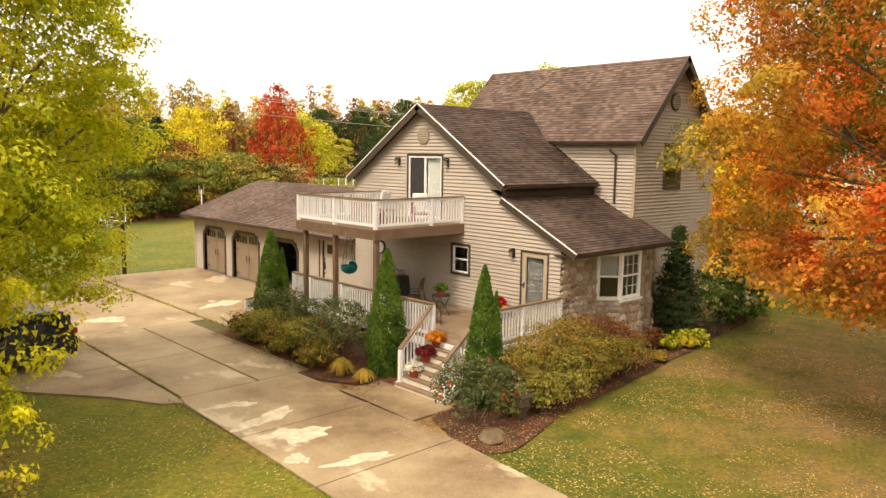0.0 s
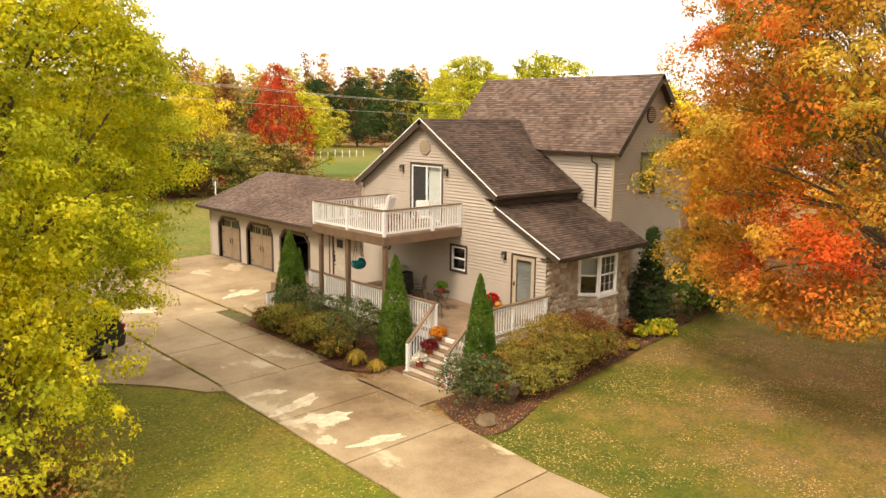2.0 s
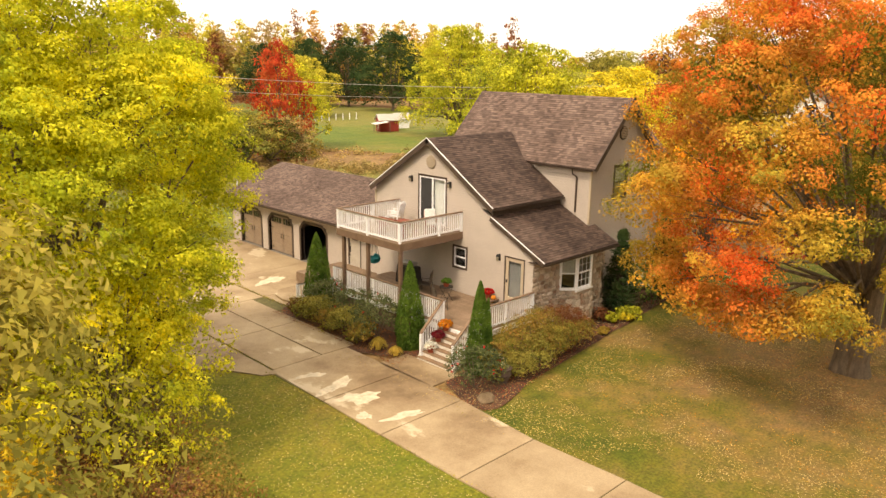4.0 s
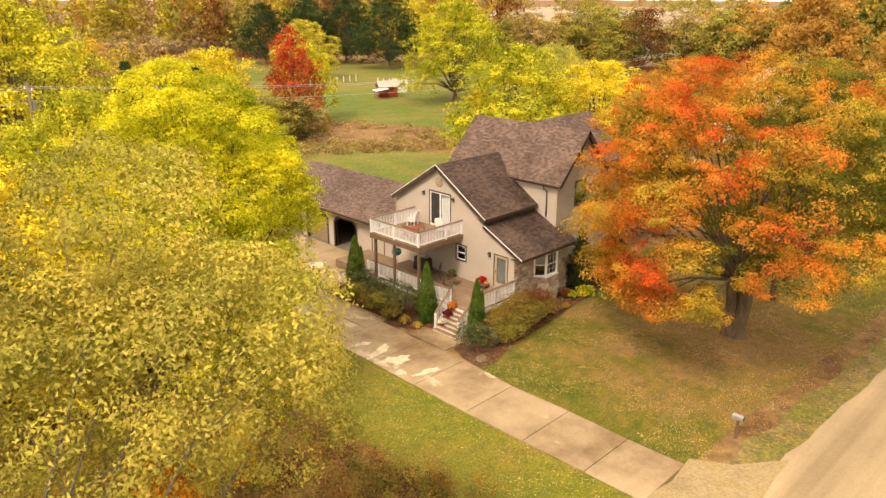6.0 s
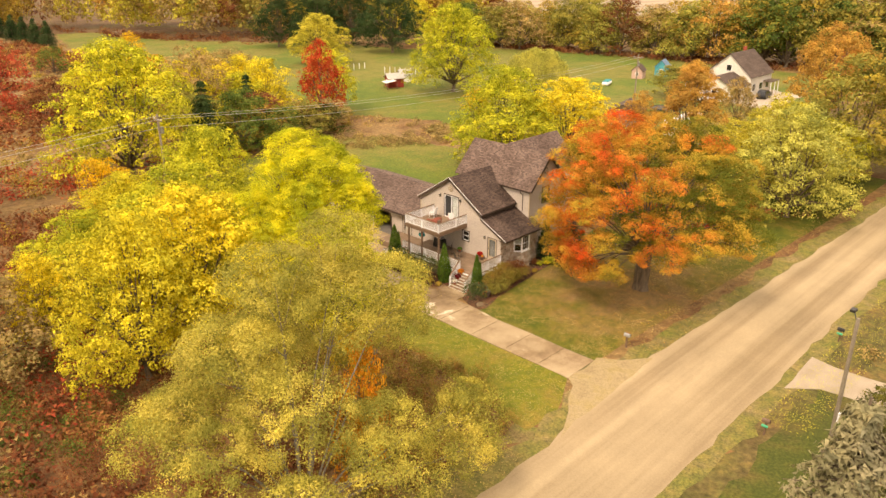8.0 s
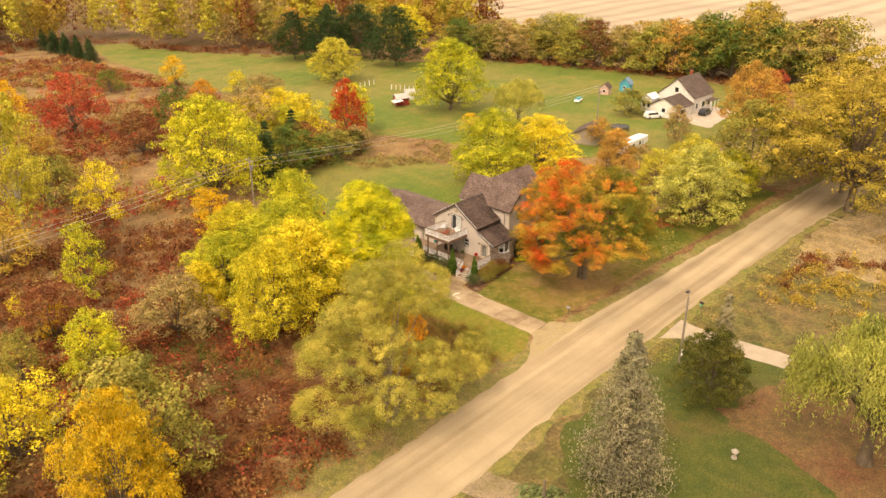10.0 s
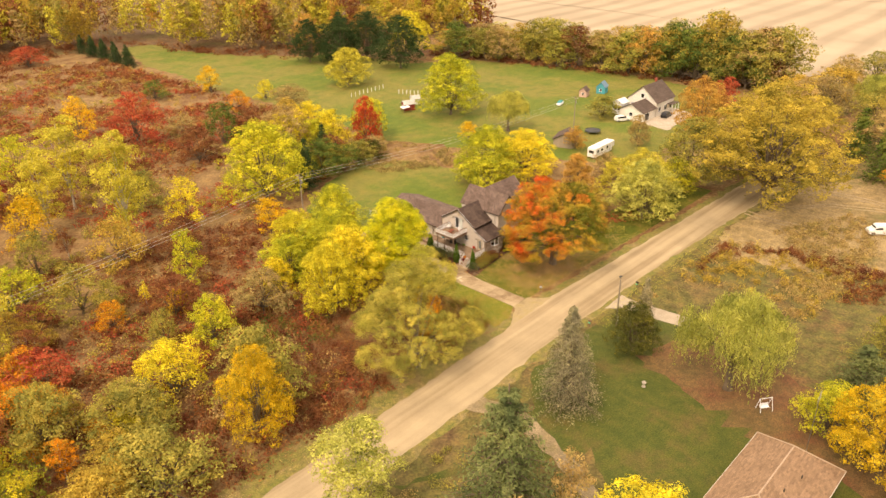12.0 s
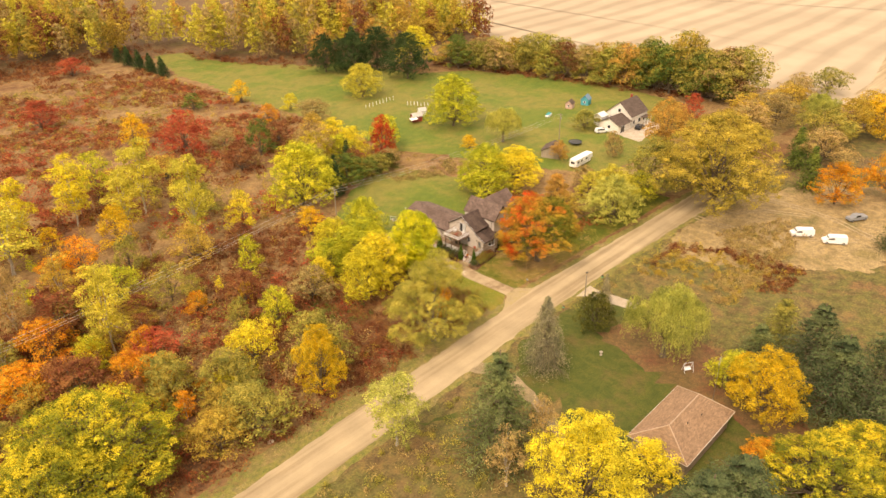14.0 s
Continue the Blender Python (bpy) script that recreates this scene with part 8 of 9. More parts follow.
bm = boxes((-0.8, 0.8, -0.02, 0.0, 0, 0.05), (-0.8, 0.8, -0.02, 0.0, 0.95, 1.0), (-0.8, -0.75, -0.02, 0.0, 0.05, 0.95), (0.75, 0.8, -0.02, 0.0, 0.05, 0.95), (-0.3, 0.3, -0.022, 0.0, 0.2, 0.24), (-0.3, 0.3, -0.022, 0.0, 0.6, 0.64), (-0.3, -0.26, -0.022, 0.0, 0.24, 0.6), (0.26, 0.3, -0.022, 0.0, 0.24, 0.6))
bm.transform(M)
part("backboard_frame", bm, WHITE, hp, "white backboard frame and target square")
bm = boxes((-0.75, 0.75, -0.012, -0.006, 0.05, 0.95))
bm.transform(M)
part("backboard", bm, GLASS, hp, "clear backboard").visible_shadow = False
bm = bmesh.new()
ringp = [M @ Vector((0.23 * math.cos(a), -0.32 + 0.23 * math.sin(a), 0.12)) for a in [2 * math.pi * k / 16 for k in range(17)]]
tube(bm, ringp, [0.014] * 17, 5)
part("rim", bm, surface("orange_rim", (0.6, 0.12, 0.03), (0.65, 0.15, 0.04), 3, 20, 0.5), hp, "orange steel rim")
bm = bmesh.new()
for k in range(12):
    a = 2 * math.pi * k / 12
    tube(bm, [M @ Vector((0.22 * math.cos(a), -0.32 + 0.22 * math.sin(a), 0.11)), M @ Vector((0.13 * math.cos(a + 0.4), -0.32 + 0.13 * math.sin(a + 0.4), -0.3))], [0.007, 0.007], 4)
part("net", bm, WHITE, hp, "white net")

ae = base("roof_aerial", 19.2, 42.45, 0, label="slim white aerial mast behind the garage", category="antenna")
part("mast", tube(bmesh.new(), [(0, 0, -0.05), (0, 0, 4.55)], [0.04, 0.035], 8), WHITE, ae)
part("bracket", tube(bmesh.new(), [(0.0, -0.32, 4.75), (0, -0.28, 4.35), (0, 0, 4.2), (0, 0.28, 4.35), (0, 0.32, 4.75)], [0.025] * 5, 6), ALLOY_GREY, ae, "grey forked bracket")
wlp = base("brick_planter", 15.7, 50.9, 0, label="round brick planter with a small iron pump", category="planter")
for lay in range(4):
    for k in range(14):
        a = 2 * math.pi * (k + 0.5 * (lay % 2)) / 14
        bm = boxes((-0.11, 0.11, -0.05, 0.05, 0, 0.095), bevel=0.008)
        bm.transform(pose(0.55 * math.cos(a), 0.55 * math.sin(a), lay * 0.1, 0, 0, math.degrees(a) + 90))
        part("brick", bm, CLAY, wlp)
part("pump", tube(bmesh.new(), [(0, 0, 0.2), (0, 0, 1.0), (0.1, 0, 1.15), (0.25, 0, 1.0)], [0.06, 0.05, 0.04, 0.03], 8), BLACK, wlp, "dark iron hand pump")

mb = base("mailbox", 14.55, -1.1, 0, 0, "grey mailbox on a wooden post by the road", "mailbox")
part("post", boxes((-0.055, 0.055, -0.055, 0.055, -0.1, 1.0), bevel=0.01), POSTWOOD, mb)
bm = bmesh.new()
bmesh.ops.create_cone(bm, cap_ends=True, segments=16, radius1=0.115, radius2=0.115, depth=0.5, matrix=pose(0, 0, 1.14, 90, 0, 0))
box(bm, -0.115, 0.115, -0.25, 0.25, 1.0, 1.14)
part("box", bm, surface("grey_tin", (0.30, 0.30, 0.30), (0.38, 0.38, 0.37), 3, 30, 0.5, metal=0.3), mb, "grey tin letter box")
part("flag", boxes((0.115, 0.13, -0.1, 0.12, 1.2, 1.26)), CLAY, mb, "small red flag")
TUBE = surface("green_plastic", (0.05, 0.38, 0.20), (0.06, 0.44, 0.24), 3, 30, 0.5)
for mx, my, mat, word in ((27.3, -12.9, BLACK, "black"), (10.7, -13.7, POSTWOOD, "brown")):
    mb = base("mailbox", mx, my, 0, 180, word + " mailbox with a green newspaper tube by the road", "mailbox")
    part("post", boxes((-0.055, 0.055, -0.055, 0.055, -0.1, 1.0), bevel=0.01), POSTWOOD, mb)
    bm = bmesh.new()
    bmesh.ops.create_cone(bm, cap_ends=True, segments=16, radius1=0.12, radius2=0.12, depth=0.52, matrix=pose(0, 0, 1.14, 90, 0, 0))
    box(bm, -0.12, 0.12, -0.26, 0.26, 1.0, 1.14)
    part("box", bm, mat, mb, word + " letter box")
    bm = bmesh.new()
    bmesh.ops.create_cone(bm, cap_ends=True, segments=12, radius1=0.09, radius2=0.09, depth=0.4, matrix=pose(0.15, 0, 0.78, 90, 0, 0))
    part("newspaper_tube", bm, TUBE, mb, "green newspaper tube")

PAINT = {}


def paint(name, c, rough=0.3):
    if name not in PAINT:
        PAINT[name] = surface(name, c, tuple(v * 1.08 for v in c), 1, 40, rough, bump=0.02, spec=0.6)
    return PAINT[name]


RUBBER = surface("tyre_rubber", (0.015, 0.015, 0.015), (0.025, 0.025, 0.024), 5, 40, 0.8)
ALLOY = surface("alloy", (0.35, 0.35, 0.35), (0.45, 0.45, 0.45), 5, 40, 0.3, metal=0.8)
CARGLASS = surface("car_glass", (0.015, 0.017, 0.018), (0.025, 0.027, 0.03), 3, 9, 0.05, bump=0, spec=0.8)
REDLIGHT = surface("red_lens", (0.35, 0.01, 0.01), (0.4, 0.02, 0.02), 3, 9, 0.2, bump=0)


def car(x, y, turn, colour, label, profile, roof, width=1.85, z=0.05, name="car"):
    """A vehicle: its side profile (x, z) lofted across with a narrower roof; +x is the front."""
    b = base(name, x, y, z, turn, label, "vehicle")
    hw = width / 2
    bm = bmesh.new()
    rows = []
    zmax = max(pz for _, pz in profile)
    belt = 0.95
    for s in (-1.0, -0.96, 0.96, 1.0):
        row = []
        for px, pz in profile:
            inset = 0.16 * max(0, (pz - belt) / max(0.1, zmax - belt)) * roof
            sq = 0.0 if abs(s) < 0.99 else 0.05
            row.append(bm.verts.new((px * (1 - 0.01 * (abs(s) > 0.99)), s * (hw - inset), pz - sq * (pz > 0.6))))
        rows.append(row)
    n = len(profile)
    for a, c in zip(rows, rows[1:]):
        for i in range(n):
            bm.faces.new((a[i], a[(i + 1) % n], c[(i + 1) % n], c[i]))
    bm.faces.new(list(reversed(rows[0])))
    bm.faces.new(rows[-1])
    bmesh.ops.triangulate(bm, faces=[f for f in bm.faces if len(f.verts) > 4])
    bmesh.ops.recalc_face_normals(bm, faces=bm.faces[:])
    part("body", bm, paint(*colour), b)
    xs = [p[0] for p in profile]
    x0, x1 = min(xs), max(xs)
    for wx in (x0 + 0.85, x1 - 0.9):
        for s in (-1, 1):
            bm = bmesh.new()
            bmesh.ops.create_cone(bm, cap_ends=True, segments=18, radius1=0.34, radius2=0.34, depth=0.22, matrix=pose(wx, s * (hw - 0.1), 0.33, 90))
            wheel = part("wheel", bm, RUBBER, b)
            bm = bmesh.new()
            bmesh.ops.create_cone(bm, cap_ends=True, segments=12, radius1=0.21, radius2=0.19, depth=0.03, matrix=pose(wx, s * (hw + 0.02), 0.33, 90))
            part("rim", bm, ALLOY, wheel, "alloy wheel rim")
    return b, hw, x0, x1


def glass_strip(b, x0, x1, z0, z1, hw, slant=0.06):
    for s in (-1, 1):
        bm = bmesh.new()
        vs = [bm.verts.new((x, s * (hw - inset), z)) for x, z, inset in ((x0, z0, -0.008), (x1, z0, -0.008), (x1 - 0.25, z1, slant), (x0 + 0.15, z1, slant))]
        ws = [bm.verts.new((v.co.x, v.co.y - s * 0.03, v.co.z)) for v in vs]
        bm.faces.new(vs)
        bm.faces.new(list(reversed(ws)))
        for i in range(4):
            bm.faces.new((vs[i], ws[i], ws[(i + 1) % 4], vs[(i + 1) % 4]))
        part("side_window", bm, CARGLASS, b, "dark side window")


SUV = [(-2.3, 0.35), (-2.35, 0.7), (-2.28, 1.05), (-2.05, 1.62), (-1.8, 1.72), (0.2, 1.72), (0.45, 1.62), (1.05, 1.08), (2.0, 0.98), (2.28, 0.8), (2.32, 0.4), (2.2, 0.28), (-2.2, 0.28)]
VAN = [(-2.8, 0.4), (-2.85, 0.9), (-2.78, 1.95), (-2.6, 2.08), (1.1, 2.08), (1.4, 1.95), (2.0, 1.2), (2.7, 1.02), (2.8, 0.75), (2.78, 0.4), (2.6, 0.3), (-2.6, 0.3)]
PICK = [(-2.8, 0.5), (-2.8, 1.15), (-0.6, 1.15), (-0.5, 1.75), (0.9, 1.75), (1.4, 1.2), (2.7, 1.1), (2.8, 0.5), (2.6, 0.4), (-2.6, 0.4)]
bk, hw, x0, x1 = car(4.4, 25.7, 195, ("black_paint", (0.012, 0.013, 0.016)), "black parked sport utility car on the driveway", SUV, 1.0, z=0.08)
glass_strip(bk, -1.95, 0.95, 1.1, 1.55, hw - 0.03)
part("rear_window", boxes((-2.28, -2.12, -0.68, 0.68, 1.12, 1.5), bevel=0.02), CARGLASS, bk, "dark rear window")
part("number_plate", boxes((-2.375, -2.35, -0.24, 0.24, 0.82, 0.96)), WHITE, bk, "pale number plate")
part("plate_bar", boxes((-2.382, -2.376, -0.18, 0.18, 0.86, 0.92)), BLACK, bk)
part("chrome_strip", boxes((-2.36, -2.33, -0.5, 0.5, 1.0, 1.03)), ALLOY, bk, "chrome strip")
for s in (-1, 1):
    part("tail_light", boxes((-2.36, -2.2, s * 0.78 - 0.12, s * 0.78 + 0.12, 0.92, 1.1), bevel=0.02), REDLIGHT, bk, "red tail light")
for px, py, tn in ((79.8, -38.4, 128), (80.9, -45.9, 122)):
    vn, hw, x0, x1 = car(px, py, tn, ("white_paint_car", (0.75, 0.75, 0.73)), "white parked work van on the dry lot", VAN, 0.5, 2.0, name="van")
    glass_strip(vn, 0.2, 1.75, 1.25, 1.85, hw - 0.02)
    part("rear_window", boxes((-2.84, -2.74, -0.75, -0.08, 1.25, 1.8), bevel=0.02), CARGLASS, vn, "dark rear window")
    part("rear_window", boxes((-2.84, -2.74, 0.08, 0.75, 1.25, 1.8), bevel=0.02), CARGLASS, vn, "dark rear window")
    part("windscreen", boxes((1.42, 1.75, -0.78, 0.78, 1.35, 1.75), bevel=0.05), CARGLASS, vn, "dark windscreen")
pu, hw, x0, x1 = car(98.5, -45.8, 150, ("grey_paint", (0.22, 0.23, 0.24)), "grey parked pickup truck by the trees", PICK, 0.8, 1.95, name="pickup_truck")
glass_strip(pu, -0.5, 1.15, 1.2, 1.65, hw - 0.03)
wc, hw, x0, x1 = car(116.2, 43.0, -32, ("white_paint_car", (0.75, 0.75, 0.73)), "white sport utility car by the farmhouse", SUV, 1.0)
glass_strip(wc, -1.95, 0.95, 1.1, 1.55, hw - 0.03)
part("windscreen", boxes((0.45, 0.85, -0.68, 0.68, 1.2, 1.55), bevel=0.05), CARGLASS, wc, "dark windscreen")
dc, hw, x0, x1 = car(128.5, 35.0, 5, ("black_paint", (0.012, 0.013, 0.016)), "dark car in the farmhouse yard", SUV, 1.0)
glass_strip(dc, -1.95, 0.95, 1.1, 1.55, hw - 0.03)

rv = base("camper_trailer", 85, 31.2, 0, 2, "long white camper trailer parked on the grass", "trailer")
RVW = paint("camper_white", (0.78, 0.77, 0.74), 0.4)
part("body", boxes((-4.6, 4.2, -1.2, 1.2, 0.55, 3.1), bevel=0.12), RVW, rv)
part("nose", boxes((4.0, 5.4, -1.15, 1.15, 1.4, 3.05), bevel=0.15), RVW, rv)
part("roof_unit", boxes((-1.0, 0.0, -0.4, 0.4, 3.1, 3.35), bevel=0.05), RVW, rv, "white roof air unit")
for wx in (-3.2, -1.2, 1.6):
    part("window", boxes((wx - 0.45, wx + 0.45, -1.22, -1.19, 1.7, 2.4), bevel=0.008), CARGLASS, rv, "dark trailer window")
part("window", boxes((-4.63, -4.59, -0.7, 0.7, 1.7, 2.4), bevel=0.008), CARGLASS, rv, "dark rear window")
part("door", boxes((2.6, 3.25, -1.23, -1.19, 0.7, 2.5), bevel=0.01), surface("door_grey", (0.5, 0.5, 0.48), (0.58, 0.58, 0.56), 2, 20), rv, "grey trailer door")
part("stripe", boxes((-4.5, 4.1, -1.215, -1.2, 1.2, 1.32)), surface("grey_stripe", (0.3, 0.3, 0.32), (0.35, 0.35, 0.37), 2, 20), rv, "grey stripe")
for wx in (-0.6, 0.3):
    for s in (-1, 1):
        bm = bmesh.new()
        bmesh.ops.create_cone(bm, cap_ends=True, segments=16, radius1=0.36, radius2=0.36, depth=0.22, matrix=pose(wx, s * 1.05, 0.36, 90))
        part("wheel", bm, RUBBER, rv)
part("jack", boxes((4.8, 4.95, -0.08, 0.08, 0.0, 1.5)), BLACK, rv)

# ---------------------------------------------------------------- neighbouring buildings


def gable_building(name, x, y, turn, lx, ly, hw, rise, wall_mat, roof_mat, label, category="house", over=0.4, z=0.0, wins=(), ends=(), door=None):
    """A plain gabled building: its ridge along local x. wins: on the -y side (x, z, w, h); ends: on the -x end (y, z, w, h)."""
    b = base(name, x, y, z, turn, label, category)
    hx, hy = lx / 2, ly / 2
    bm = bmesh.new()
    pent = [(-hy, 0), (hy, 0), (hy, hw), (0, hw + rise), (-hy, hw)]
    a = [bm.verts.new((-hx, py, pz)) for py, pz in pent]
    c = [bm.verts.new((hx, py, pz)) for py, pz in pent]
    for i in range(5):
        bm.faces.new((a[i], a[(i + 1) % 5], c[(i + 1) % 5], c[i]))
    bm.faces.new(list(reversed(a)))
    bm.faces.new(c)
    bmesh.ops.recalc_face_normals(bm, faces=bm.faces[:])
    wall = part("wall", bm, wall_mat, b)
    k = rise / hy
    for s in (-1, 1):
        bm = slope(bmesh.new(), (-hx - over, s * (hy + over), hw - k * over + 0.12), (hx + over, s * (hy + over), hw - k * over + 0.12), (hx + over, 0, hw + rise + 0.12), (-hx - over, 0, hw + rise + 0.12), 0.4, 1.2, 0.1, 5)
        tagged(part("roof", bm, roof_mat, b), kind="stuff")
    for wx, wz, ww, wh in wins:
        win = part("window", boxes((wx - ww / 2 - 0.08, wx + ww / 2 + 0.08, -hy - 0.05, -hy - 0.01, wz - 0.08, wz + wh + 0.08)), WHITE, b)
        part("pane", boxes((wx - ww / 2, wx + ww / 2, -hy - 0.06, -hy - 0.045, wz, wz + wh)), CARGLASS, win, "dark window pane")
    for wy, wz, ww, wh in ends:
        win = part("window", boxes((-hx - 0.05, -hx - 0.01, wy - ww / 2 - 0.08, wy + ww / 2 + 0.08, wz - 0.08, wz + wh + 0.08)), WHITE, b)
        part("pane", boxes((-hx - 0.06, -hx - 0.045, wy - ww / 2, wy + ww / 2, wz, wz + wh)), CARGLASS, win, "dark window pane")
    return b


WHITEWALL = surface("white_siding", (0.70, 0.66, 0.58), (0.78, 0.74, 0.66), 0.5, 20, 0.7, bump=0.1)
NBROOF = shingle_material("dull_brown_shingles", (0.095, 0.068, 0.056), (0.108, 0.078, 0.064), (0.125, 0.092, 0.076), 0.4)
fh = gable_building("farmhouse", 132, 42.5, 0, 11, 10, 4.4, 4.3, WHITEWALL, NBROOF, "white farmhouse with a brown gabled roof", wins=((-3.5, 1.2, 1.2, 1.4), (0.2, 1.2, 1.6, 1.4), (3.5, 1.2, 1.2, 1.4)), ends=((0, 5.2, 1.0, 1.2), (3.2, 2.0, 0.9, 1.2)))
part("chimney", boxes((4.2, 4.9, 1.0, 1.6, 7.0, 9.3), bevel=0.03), CLAY, fh, "brick chimney")
part("porch_roof", boxes((1.0, 5.5, -7.0, -5.0, 2.7, 2.85), bevel=0.02), NBROOF, fh, "porch roof")
for px in (1.2, 3.3, 5.3):
    part("porch_post", boxes((px - 0.07, px + 0.07, -6.9, -6.76, 0, 2.7)), WHITE, fh)
gable_building("farmhouse_garage", 122.3, 41.5, 0, 7.8, 8, 2.9, 2.1, WHITEWALL, NBROOF, "low white garage wing of the farmhouse", wins=((-1.5, 0.1, 2.4, 2.2),), ends=((0, 1.4, 1.0, 1.0),))
gable_building("sunroom", 123.6, 48.3, 0, 3.4, 3.2, 3.6, 0.9, WHITE, paint("white_metal_roof", (0.75, 0.74, 0.70)), "small white sunroom on the farmhouse", ends=((-0.7, 1.2, 0.9, 1.5), (0.7, 1.2, 0.9, 1.5)))
gable_building("shed_garage", 86.5, 43, 20, 6.5, 5.5, 2.4, 1.5, surface("weathered_wall", (0.30, 0.24, 0.18), (0.38, 0.31, 0.23), 1, 10), NBROOF, "small weathered garage with a brown roof", "garage")
gable_building("red_shed", 83.5, 101.8, -25, 3.6, 3.0, 2.1, 0.9, surface("red_boards", (0.25, 0.035, 0.025), (0.33, 0.05, 0.035), 1, 15), paint("tin_roof", (0.45, 0.42, 0.38), 0.5), "small red board shed with a tin roof", "shed", 0.3, ends=((0, 0.5, 0.8, 1.2),))
lt = base("lean_to", 81.2, 100.2, 0, -25, "open lean-to with a white tin roof", "shed")
bm = boxes((-1.6, 1.0, -1.5, 1.5, 1.75, 1.82))
bm.transform(pose(0, 0, 0, 0, -9, 0))
part("roof", bm, paint("white_metal_roof", (0.75, 0.74, 0.70)), lt, "white tin roof")
for sx in (-1.4, 0.9):
    for sy in (-1.3, 1.3):
        part("post", boxes((sx - 0.06, sx + 0.06, sy - 0.06, sy + 0.06, 0, 1.75 + 0.16 * sx)), POSTWOOD, lt)
gable_building("white_shed", 90.0, 105.3, -25, 2.6, 2.2, 1.9, 0.9, WHITE, paint("tin_roof", (0.45, 0.42, 0.38), 0.5), "small white shed behind the red one", "shed", 0.3)
gable_building("playhouse", 133.5, 68, 15, 3.0, 2.6, 2.0, 1.2, surface("pink_boards", (0.55, 0.36, 0.30), (0.6, 0.42, 0.35), 1, 15), NBROOF, "little pink wooden playhouse", "playhouse", 0.25, ends=((0, 0.8, 0.6, 0.7),))
gable_building("playhouse", 141.5, 66, 15, 3.4, 3.0, 2.3, 1.5, surface("teal_boards", (0.05, 0.30, 0.38), (0.07, 0.38, 0.45), 1, 15), paint("blue_roof", (0.12, 0.22, 0.32), 0.5), "little teal wooden playhouse with a blue roof", "playhouse", 0.25, ends=((0, 0.8, 0.7, 0.8),))
tr = base("trampoline", 100.2, 43.2, 0, label="round black trampoline on the lawn", category="trampoline")
bm = bmesh.new()
bmesh.ops.create_cone(bm, cap_ends=True, segments=28, radius1=2.1, radius2=2.1, depth=0.05, matrix=pose(0, 0, 0.85))
part("mat", bm, BLACK, tr)
bm = bmesh.new()
tube(bm, [(2.25 * math.cos(a), 2.25 * math.sin(a), 0.87) for a in [2 * math.pi * k / 28 for k in range(29)]], [0.08] * 29, 6)
part("rim", bm, surface("dark_pad", (0.03, 0.04, 0.05), (0.05, 0.06, 0.07), 2, 20), tr, "dark padded rim")
for k in range(6):
    a = k * math.pi / 3
    part("leg", tube(bmesh.new(), [(2.2 * math.cos(a), 2.2 * math.sin(a), 0.85), (2.2 * math.cos(a), 2.2 * math.sin(a), 0)], [0.03, 0.03], 6), ALLOY, tr)
bt = base("covered_boat", 119.5, 68, 0, 20, "small boat under a teal cover on the lawn", "boat")
bm = boxes((-2.0, 2.0, -0.8, 0.8, 0.1, 0.9), bevel=0.25)
part("hull", bm, WHITE, bt)
part("cradle", boxes((-1.2, 1.2, -0.5, 0.5, 0, 0.12)), POSTWOOD, bt, "wooden cradle")
bm = boxes((-1.8, 1.6, -0.7, 0.7, 0.85, 1.15), bevel=0.12)
part("cover", bm, TEAL, bt, "teal tarpaulin cover")
# pens on the far lawn
fn = base("wire_fence", 88, 116, 0, label="white posts of a wire garden fence", category="fence")
for k in range(16):
    a = k / 16
    px, py = (-6 + 30 * a, 12 + 0.5 * a) if k < 9 else (12 - 10 * (a - 0.5), -6 + 20 * (a - 0.5))
    part("post", boxes((px - 0.06, px + 0.06, py - 0.06, py + 0.06, 0, 1.5)), WHITE, fn)

# brown hip-roofed house across the road
HIP = shingle_material("tan_brown_shingles", (0.23, 0.145, 0.088), (0.26, 0.165, 0.102), (0.29, 0.187, 0.118), 0.55)
hh = base("brown_house", -9.5, -50.8, 0, label="low house with a tan-brown hip roof", category="house")
part("wall", boxes((-8.0, 7.7, -4.6, 4.6, 0, 3.2)), surface("buff_wall", (0.26, 0.19, 0.13), (0.32, 0.24, 0.17), 1, 15), hh)
HP = 3.4
e, L0, L1, W0, zz, rz = 0.0, -8.7, 8.4, 5.2, 3.3, 6.3
for q, sd_ in ((((L0, -W0), (L1, -W0), (L1 - HP, 0), (L0 + HP, 0)), 1), (((L0, W0), (L1, W0), (L1 - HP, 0), (L0 + HP, 0)), 2), (((L1, -W0), (L1, W0), (L1 - HP, 0.02), (L1 - HP, -0.02)), 3), (((L0, -W0), (L0, W0), (L0 + HP, 0.02), (L0 + HP, -0.02)), 4)):
    (a0, a1), (b0, b1), (c0, c1), (d0, d1) = q
    tagged(part("roof", slope(bmesh.new(), (a0, a1, zz), (b0, b1, zz), (c0, c1, rz), (d0, d1, rz), 0.25, 0.5, 0.1, sd_), HIP, hh), kind="stuff")
    part("gutter", tube(bmesh.new(), [(a0, a1, zz), (b0, b1, zz)], [0.05, 0.05], 6), surface("gutter_paint", (0.52, 0.46, 0.38), (0.58, 0.52, 0.44), 1, 10, 0.5), hh, "pale gutter")
RC = surface("ridge_cap", (0.40, 0.29, 0.20), (0.46, 0.34, 0.24), 2, 15)
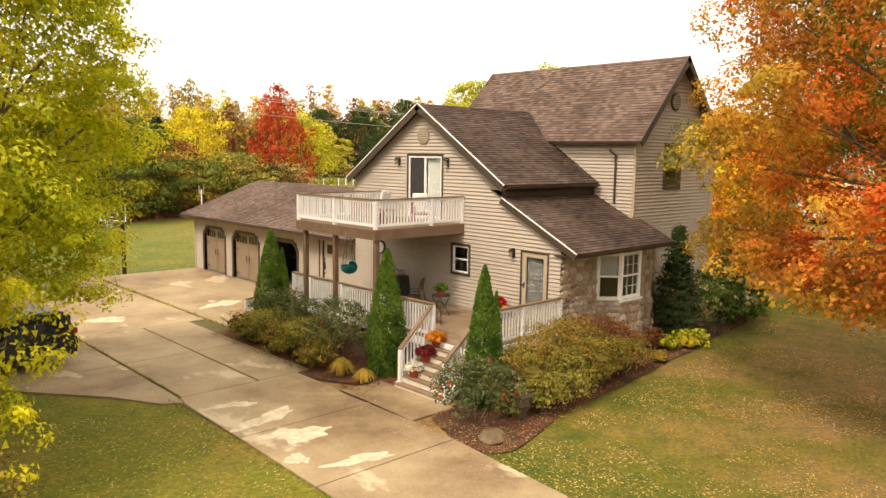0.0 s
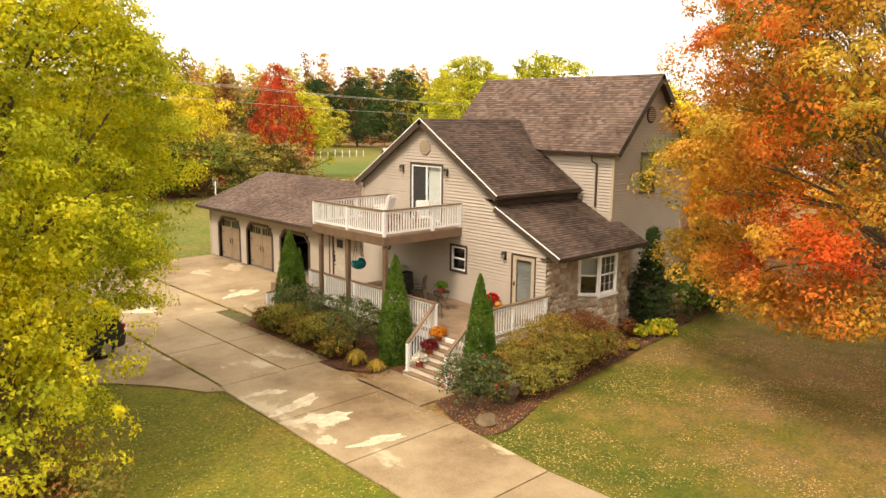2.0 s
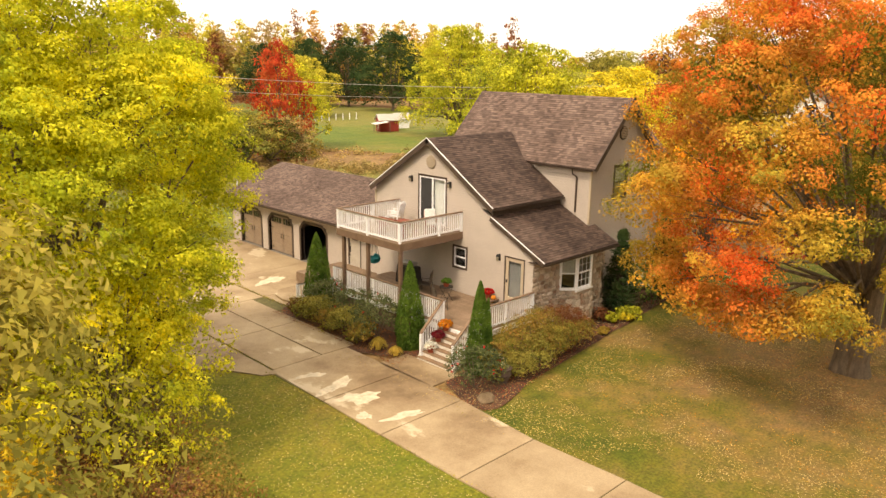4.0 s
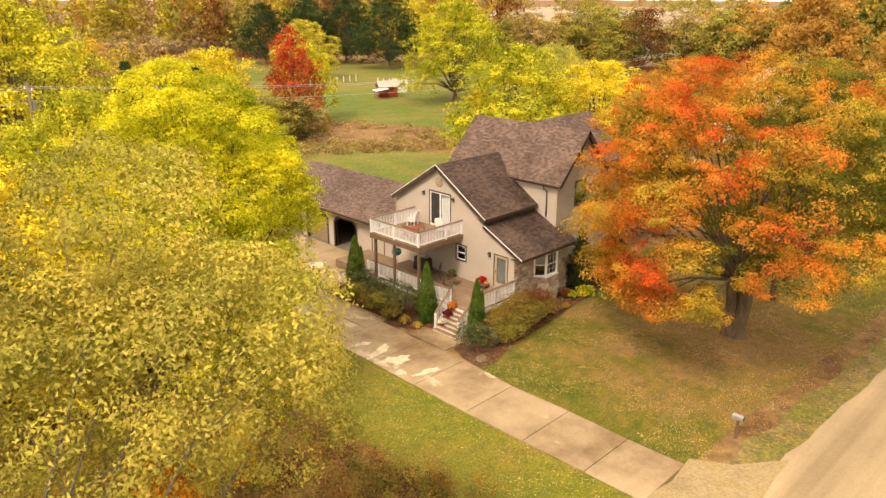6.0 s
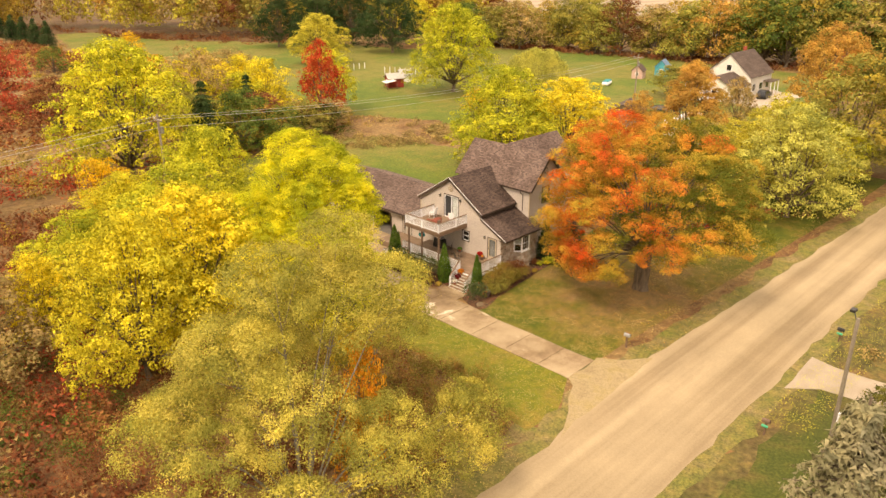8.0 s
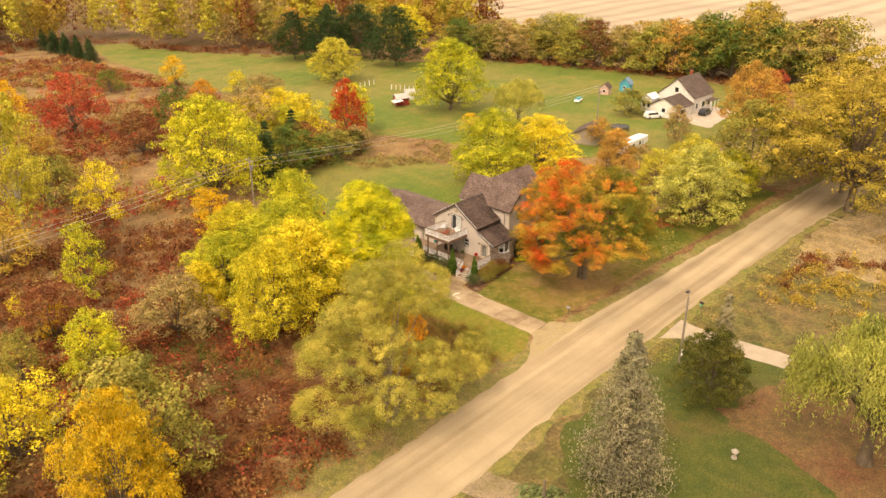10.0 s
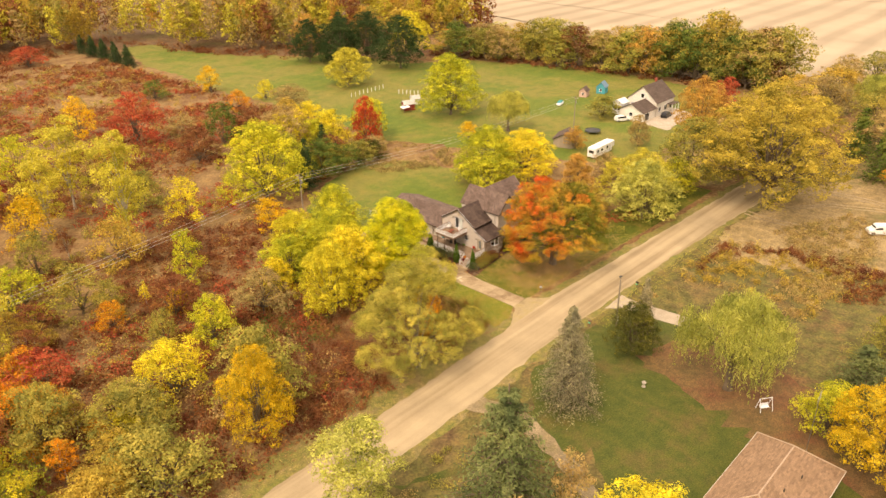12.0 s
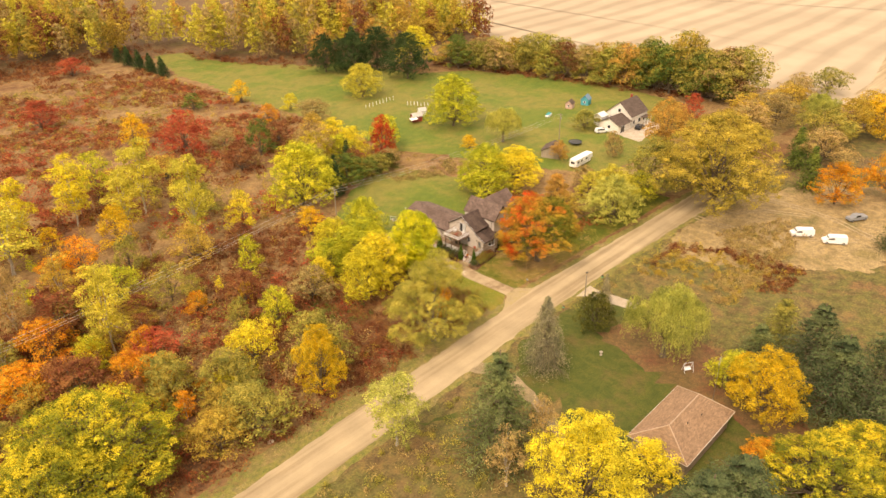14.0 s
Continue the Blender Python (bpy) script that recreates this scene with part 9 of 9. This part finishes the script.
for a, b_ in (((L0 + HP, 0, rz), (L1 - HP, 0, rz)), ((L1, W0, zz), (L1 - HP, 0, rz)), ((L1, -W0, zz), (L1 - HP, 0, rz)), ((L0, W0, zz), (L0 + HP, 0, rz)), ((L0, -W0, zz), (L0 + HP, 0, rz))):
    part("ridge_cap", tube(bmesh.new(), [Vector(a) + Vector((0, 0, 0.03)), Vector(b_) + Vector((0, 0, 0.03))], [0.09, 0.09], 5), RC, hh, "pale ridge cap")
for px, py in ((1.8, -2.2), (-2.0, -1.6)):
    zt = zz + (W0 - abs(py)) * (rz - zz) / W0
    part("vent_pipe", tube(bmesh.new(), [(px, py, zt - 0.1), (px, py, zt + 0.45)], [0.07, 0.07], 8), BLACK, hh, "dark roof vent pipe")
an = base("antenna", 3.4, -50.5, 0, label="tall thin television antenna mast", category="antenna")
part("mast", tube(bmesh.new(), [(0, 0, 0), (0, 0, 9.5)], [0.04, 0.03], 6), ALLOY, an)
for k in range(9):
    part("element", tube(bmesh.new(), [(-0.9 + 0.05 * k, 0, 8.0 + 0.18 * k), (0.9 - 0.05 * k, 0, 8.0 + 0.18 * k)], [0.012, 0.012], 4), ALLOY, an)

gs = base("garden_swing", 8.4, -43.2, 0, -35, "white framed garden swing under the trees", "swing")
for s in (-0.9, 0.9):
    for yy in (-0.6, 0.6):
        part("leg", tube(bmesh.new(), [(s, yy, 0), (s, 0, 1.9)], [0.04, 0.04], 6), WHITE, gs)
part("top_bar", tube(bmesh.new(), [(-1.0, 0, 1.9), (1.0, 0, 1.9)], [0.045, 0.045], 6), WHITE, gs)
part("seat", boxes((-0.65, 0.65, -0.25, 0.25, 0.45, 0.5), bevel=0.01), WHITE, gs)
part("backrest", boxes((-0.65, 0.65, 0.22, 0.27, 0.5, 0.95), bevel=0.01), WHITE, gs)
for s in (-0.6, 0.6):
    part("chain", tube(bmesh.new(), [(s, 0, 0.48), (s, 0, 1.88)], [0.012, 0.012], 4), ALLOY, gs)
bd = base("stone_lantern", 2.05, -28.4, 0, label="small weathered stone lantern on the lawn", category="ornament")
for z0, r0, r1, h0 in ((0.0, 0.3, 0.26, 0.15), (0.15, 0.12, 0.12, 0.45), (0.6, 0.28, 0.24, 0.2), (0.8, 0.36, 0.08, 0.25)):
    bm = bmesh.new()
    bmesh.ops.create_cone(bm, cap_ends=True, segments=10, radius1=r0, radius2=r1, depth=h0, matrix=pose(0, 0, z0 + h0 / 2))
    part("stone_tier", bm, MORTAR, bd)
st = bmesh.new()
bmesh.ops.create_icosphere(st, subdivisions=2, radius=0.6)
for v in st.verts:
    v.co = Vector((v.co.x, v.co.y * 0.7, max(-0.1, v.co.z * 0.6))) * (1 + 0.2 * noise.noise(v.co * 3))
ob = part("boulder", st, surface("pale_rock", (0.40, 0.32, 0.24), (0.48, 0.40, 0.3), 2, 15))
ob.matrix_basis = pose(-55.5, -0.8, 0.05)
tagged(ob, "pale boulder in the roadside brush", "rock")

# ---------------------------------------------------------------- poles and wires
POLE = surface("pole_wood", (0.22, 0.18, 0.13), (0.30, 0.25, 0.19), 1, 20, 0.9, bump=0.4)


def utility_pole(x, y, h, label):
    b = base("utility_pole", x, y, 0, label=label, category="utility pole", group="utility poles")
    part("post", tube(bmesh.new(), [(0, 0, -0.2), (0, 0, h)], [0.16, 0.11], 9), POLE, b)
    part("crossarm", boxes((-0.06, 0.06, -0.9, 0.9, h - 0.7, h - 0.58)), POLE, b)
    for yy in (-0.8, 0.8):
        part("insulator", tube(bmesh.new(), [(0, yy, h - 0.58), (0, yy, h - 0.4)], [0.05, 0.04], 6), WHITE, b)
    bm = bmesh.new()
    bmesh.ops.create_cone(bm, cap_ends=True, segments=14, radius1=0.22, radius2=0.22, depth=0.7, matrix=pose(0.3, 0, h - 1.8))
    part("transformer", bm, ALLOY, b, "grey transformer can")
    return b


poles = [(-110, 40.5, 12.5), (3.3, 51.7, 12.7), (96, 47, 11.0)]
for x, y, h in poles:
    utility_pole(x, y, h, "weathered wooden utility pole with a transformer")
for (xa, ya, ha), (xb, yb, hb) in zip(poles, poles[1:]):
    for oy, oz in ((-0.8, -0.4), (0.8, -0.4), (0.1, -1.5)):
        bm = bmesh.new()
        pts = []
        for k in range(13):
            f = k / 12
            pts.append((xa + (xb - xa) * f, ya + (yb - ya) * f + oy, ha + (hb - ha) * f + oz - 1.6 * 4 * f * (1 - f)))
        tube(bm, pts, [0.02] * 13, 4)
        tagged(part("power_line", bm, surface("wire", (0.45, 0.43, 0.4), (0.5, 0.48, 0.45), 1, 5, 0.5)), "thin grey overhead power line between poles", "wire", "power lines")
sp = base("street_light", 13.6, -16.9, 0, label="dark wooden pole with a yard light on an arm", category="lamp")
part("pole", tube(bmesh.new(), [(0, 0, -0.2), (0, 0, 8.6)], [0.15, 0.11], 9), POLE, sp)
part("arm", tube(bmesh.new(), [(0, 0, 8.2), (0.9, 0.5, 8.6)], [0.03, 0.03], 6), BLACK, sp)
part("lamp_head", boxes((0.75, 1.25, 0.4, 0.75, 8.5, 8.7), bevel=0.04), BLACK, sp, "black lamp head")
part("meter_box", boxes((-0.14, 0.14, -0.26, -0.12, 1.2, 1.9), bevel=0.01), WHITE, sp, "pale meter box")

# ---------------------------------------------------------------- pieces of the stone wall
for wl_, m, L, hole in bay_walls:
    stones(wl_, m, L, 0.0, 3.68, hole)
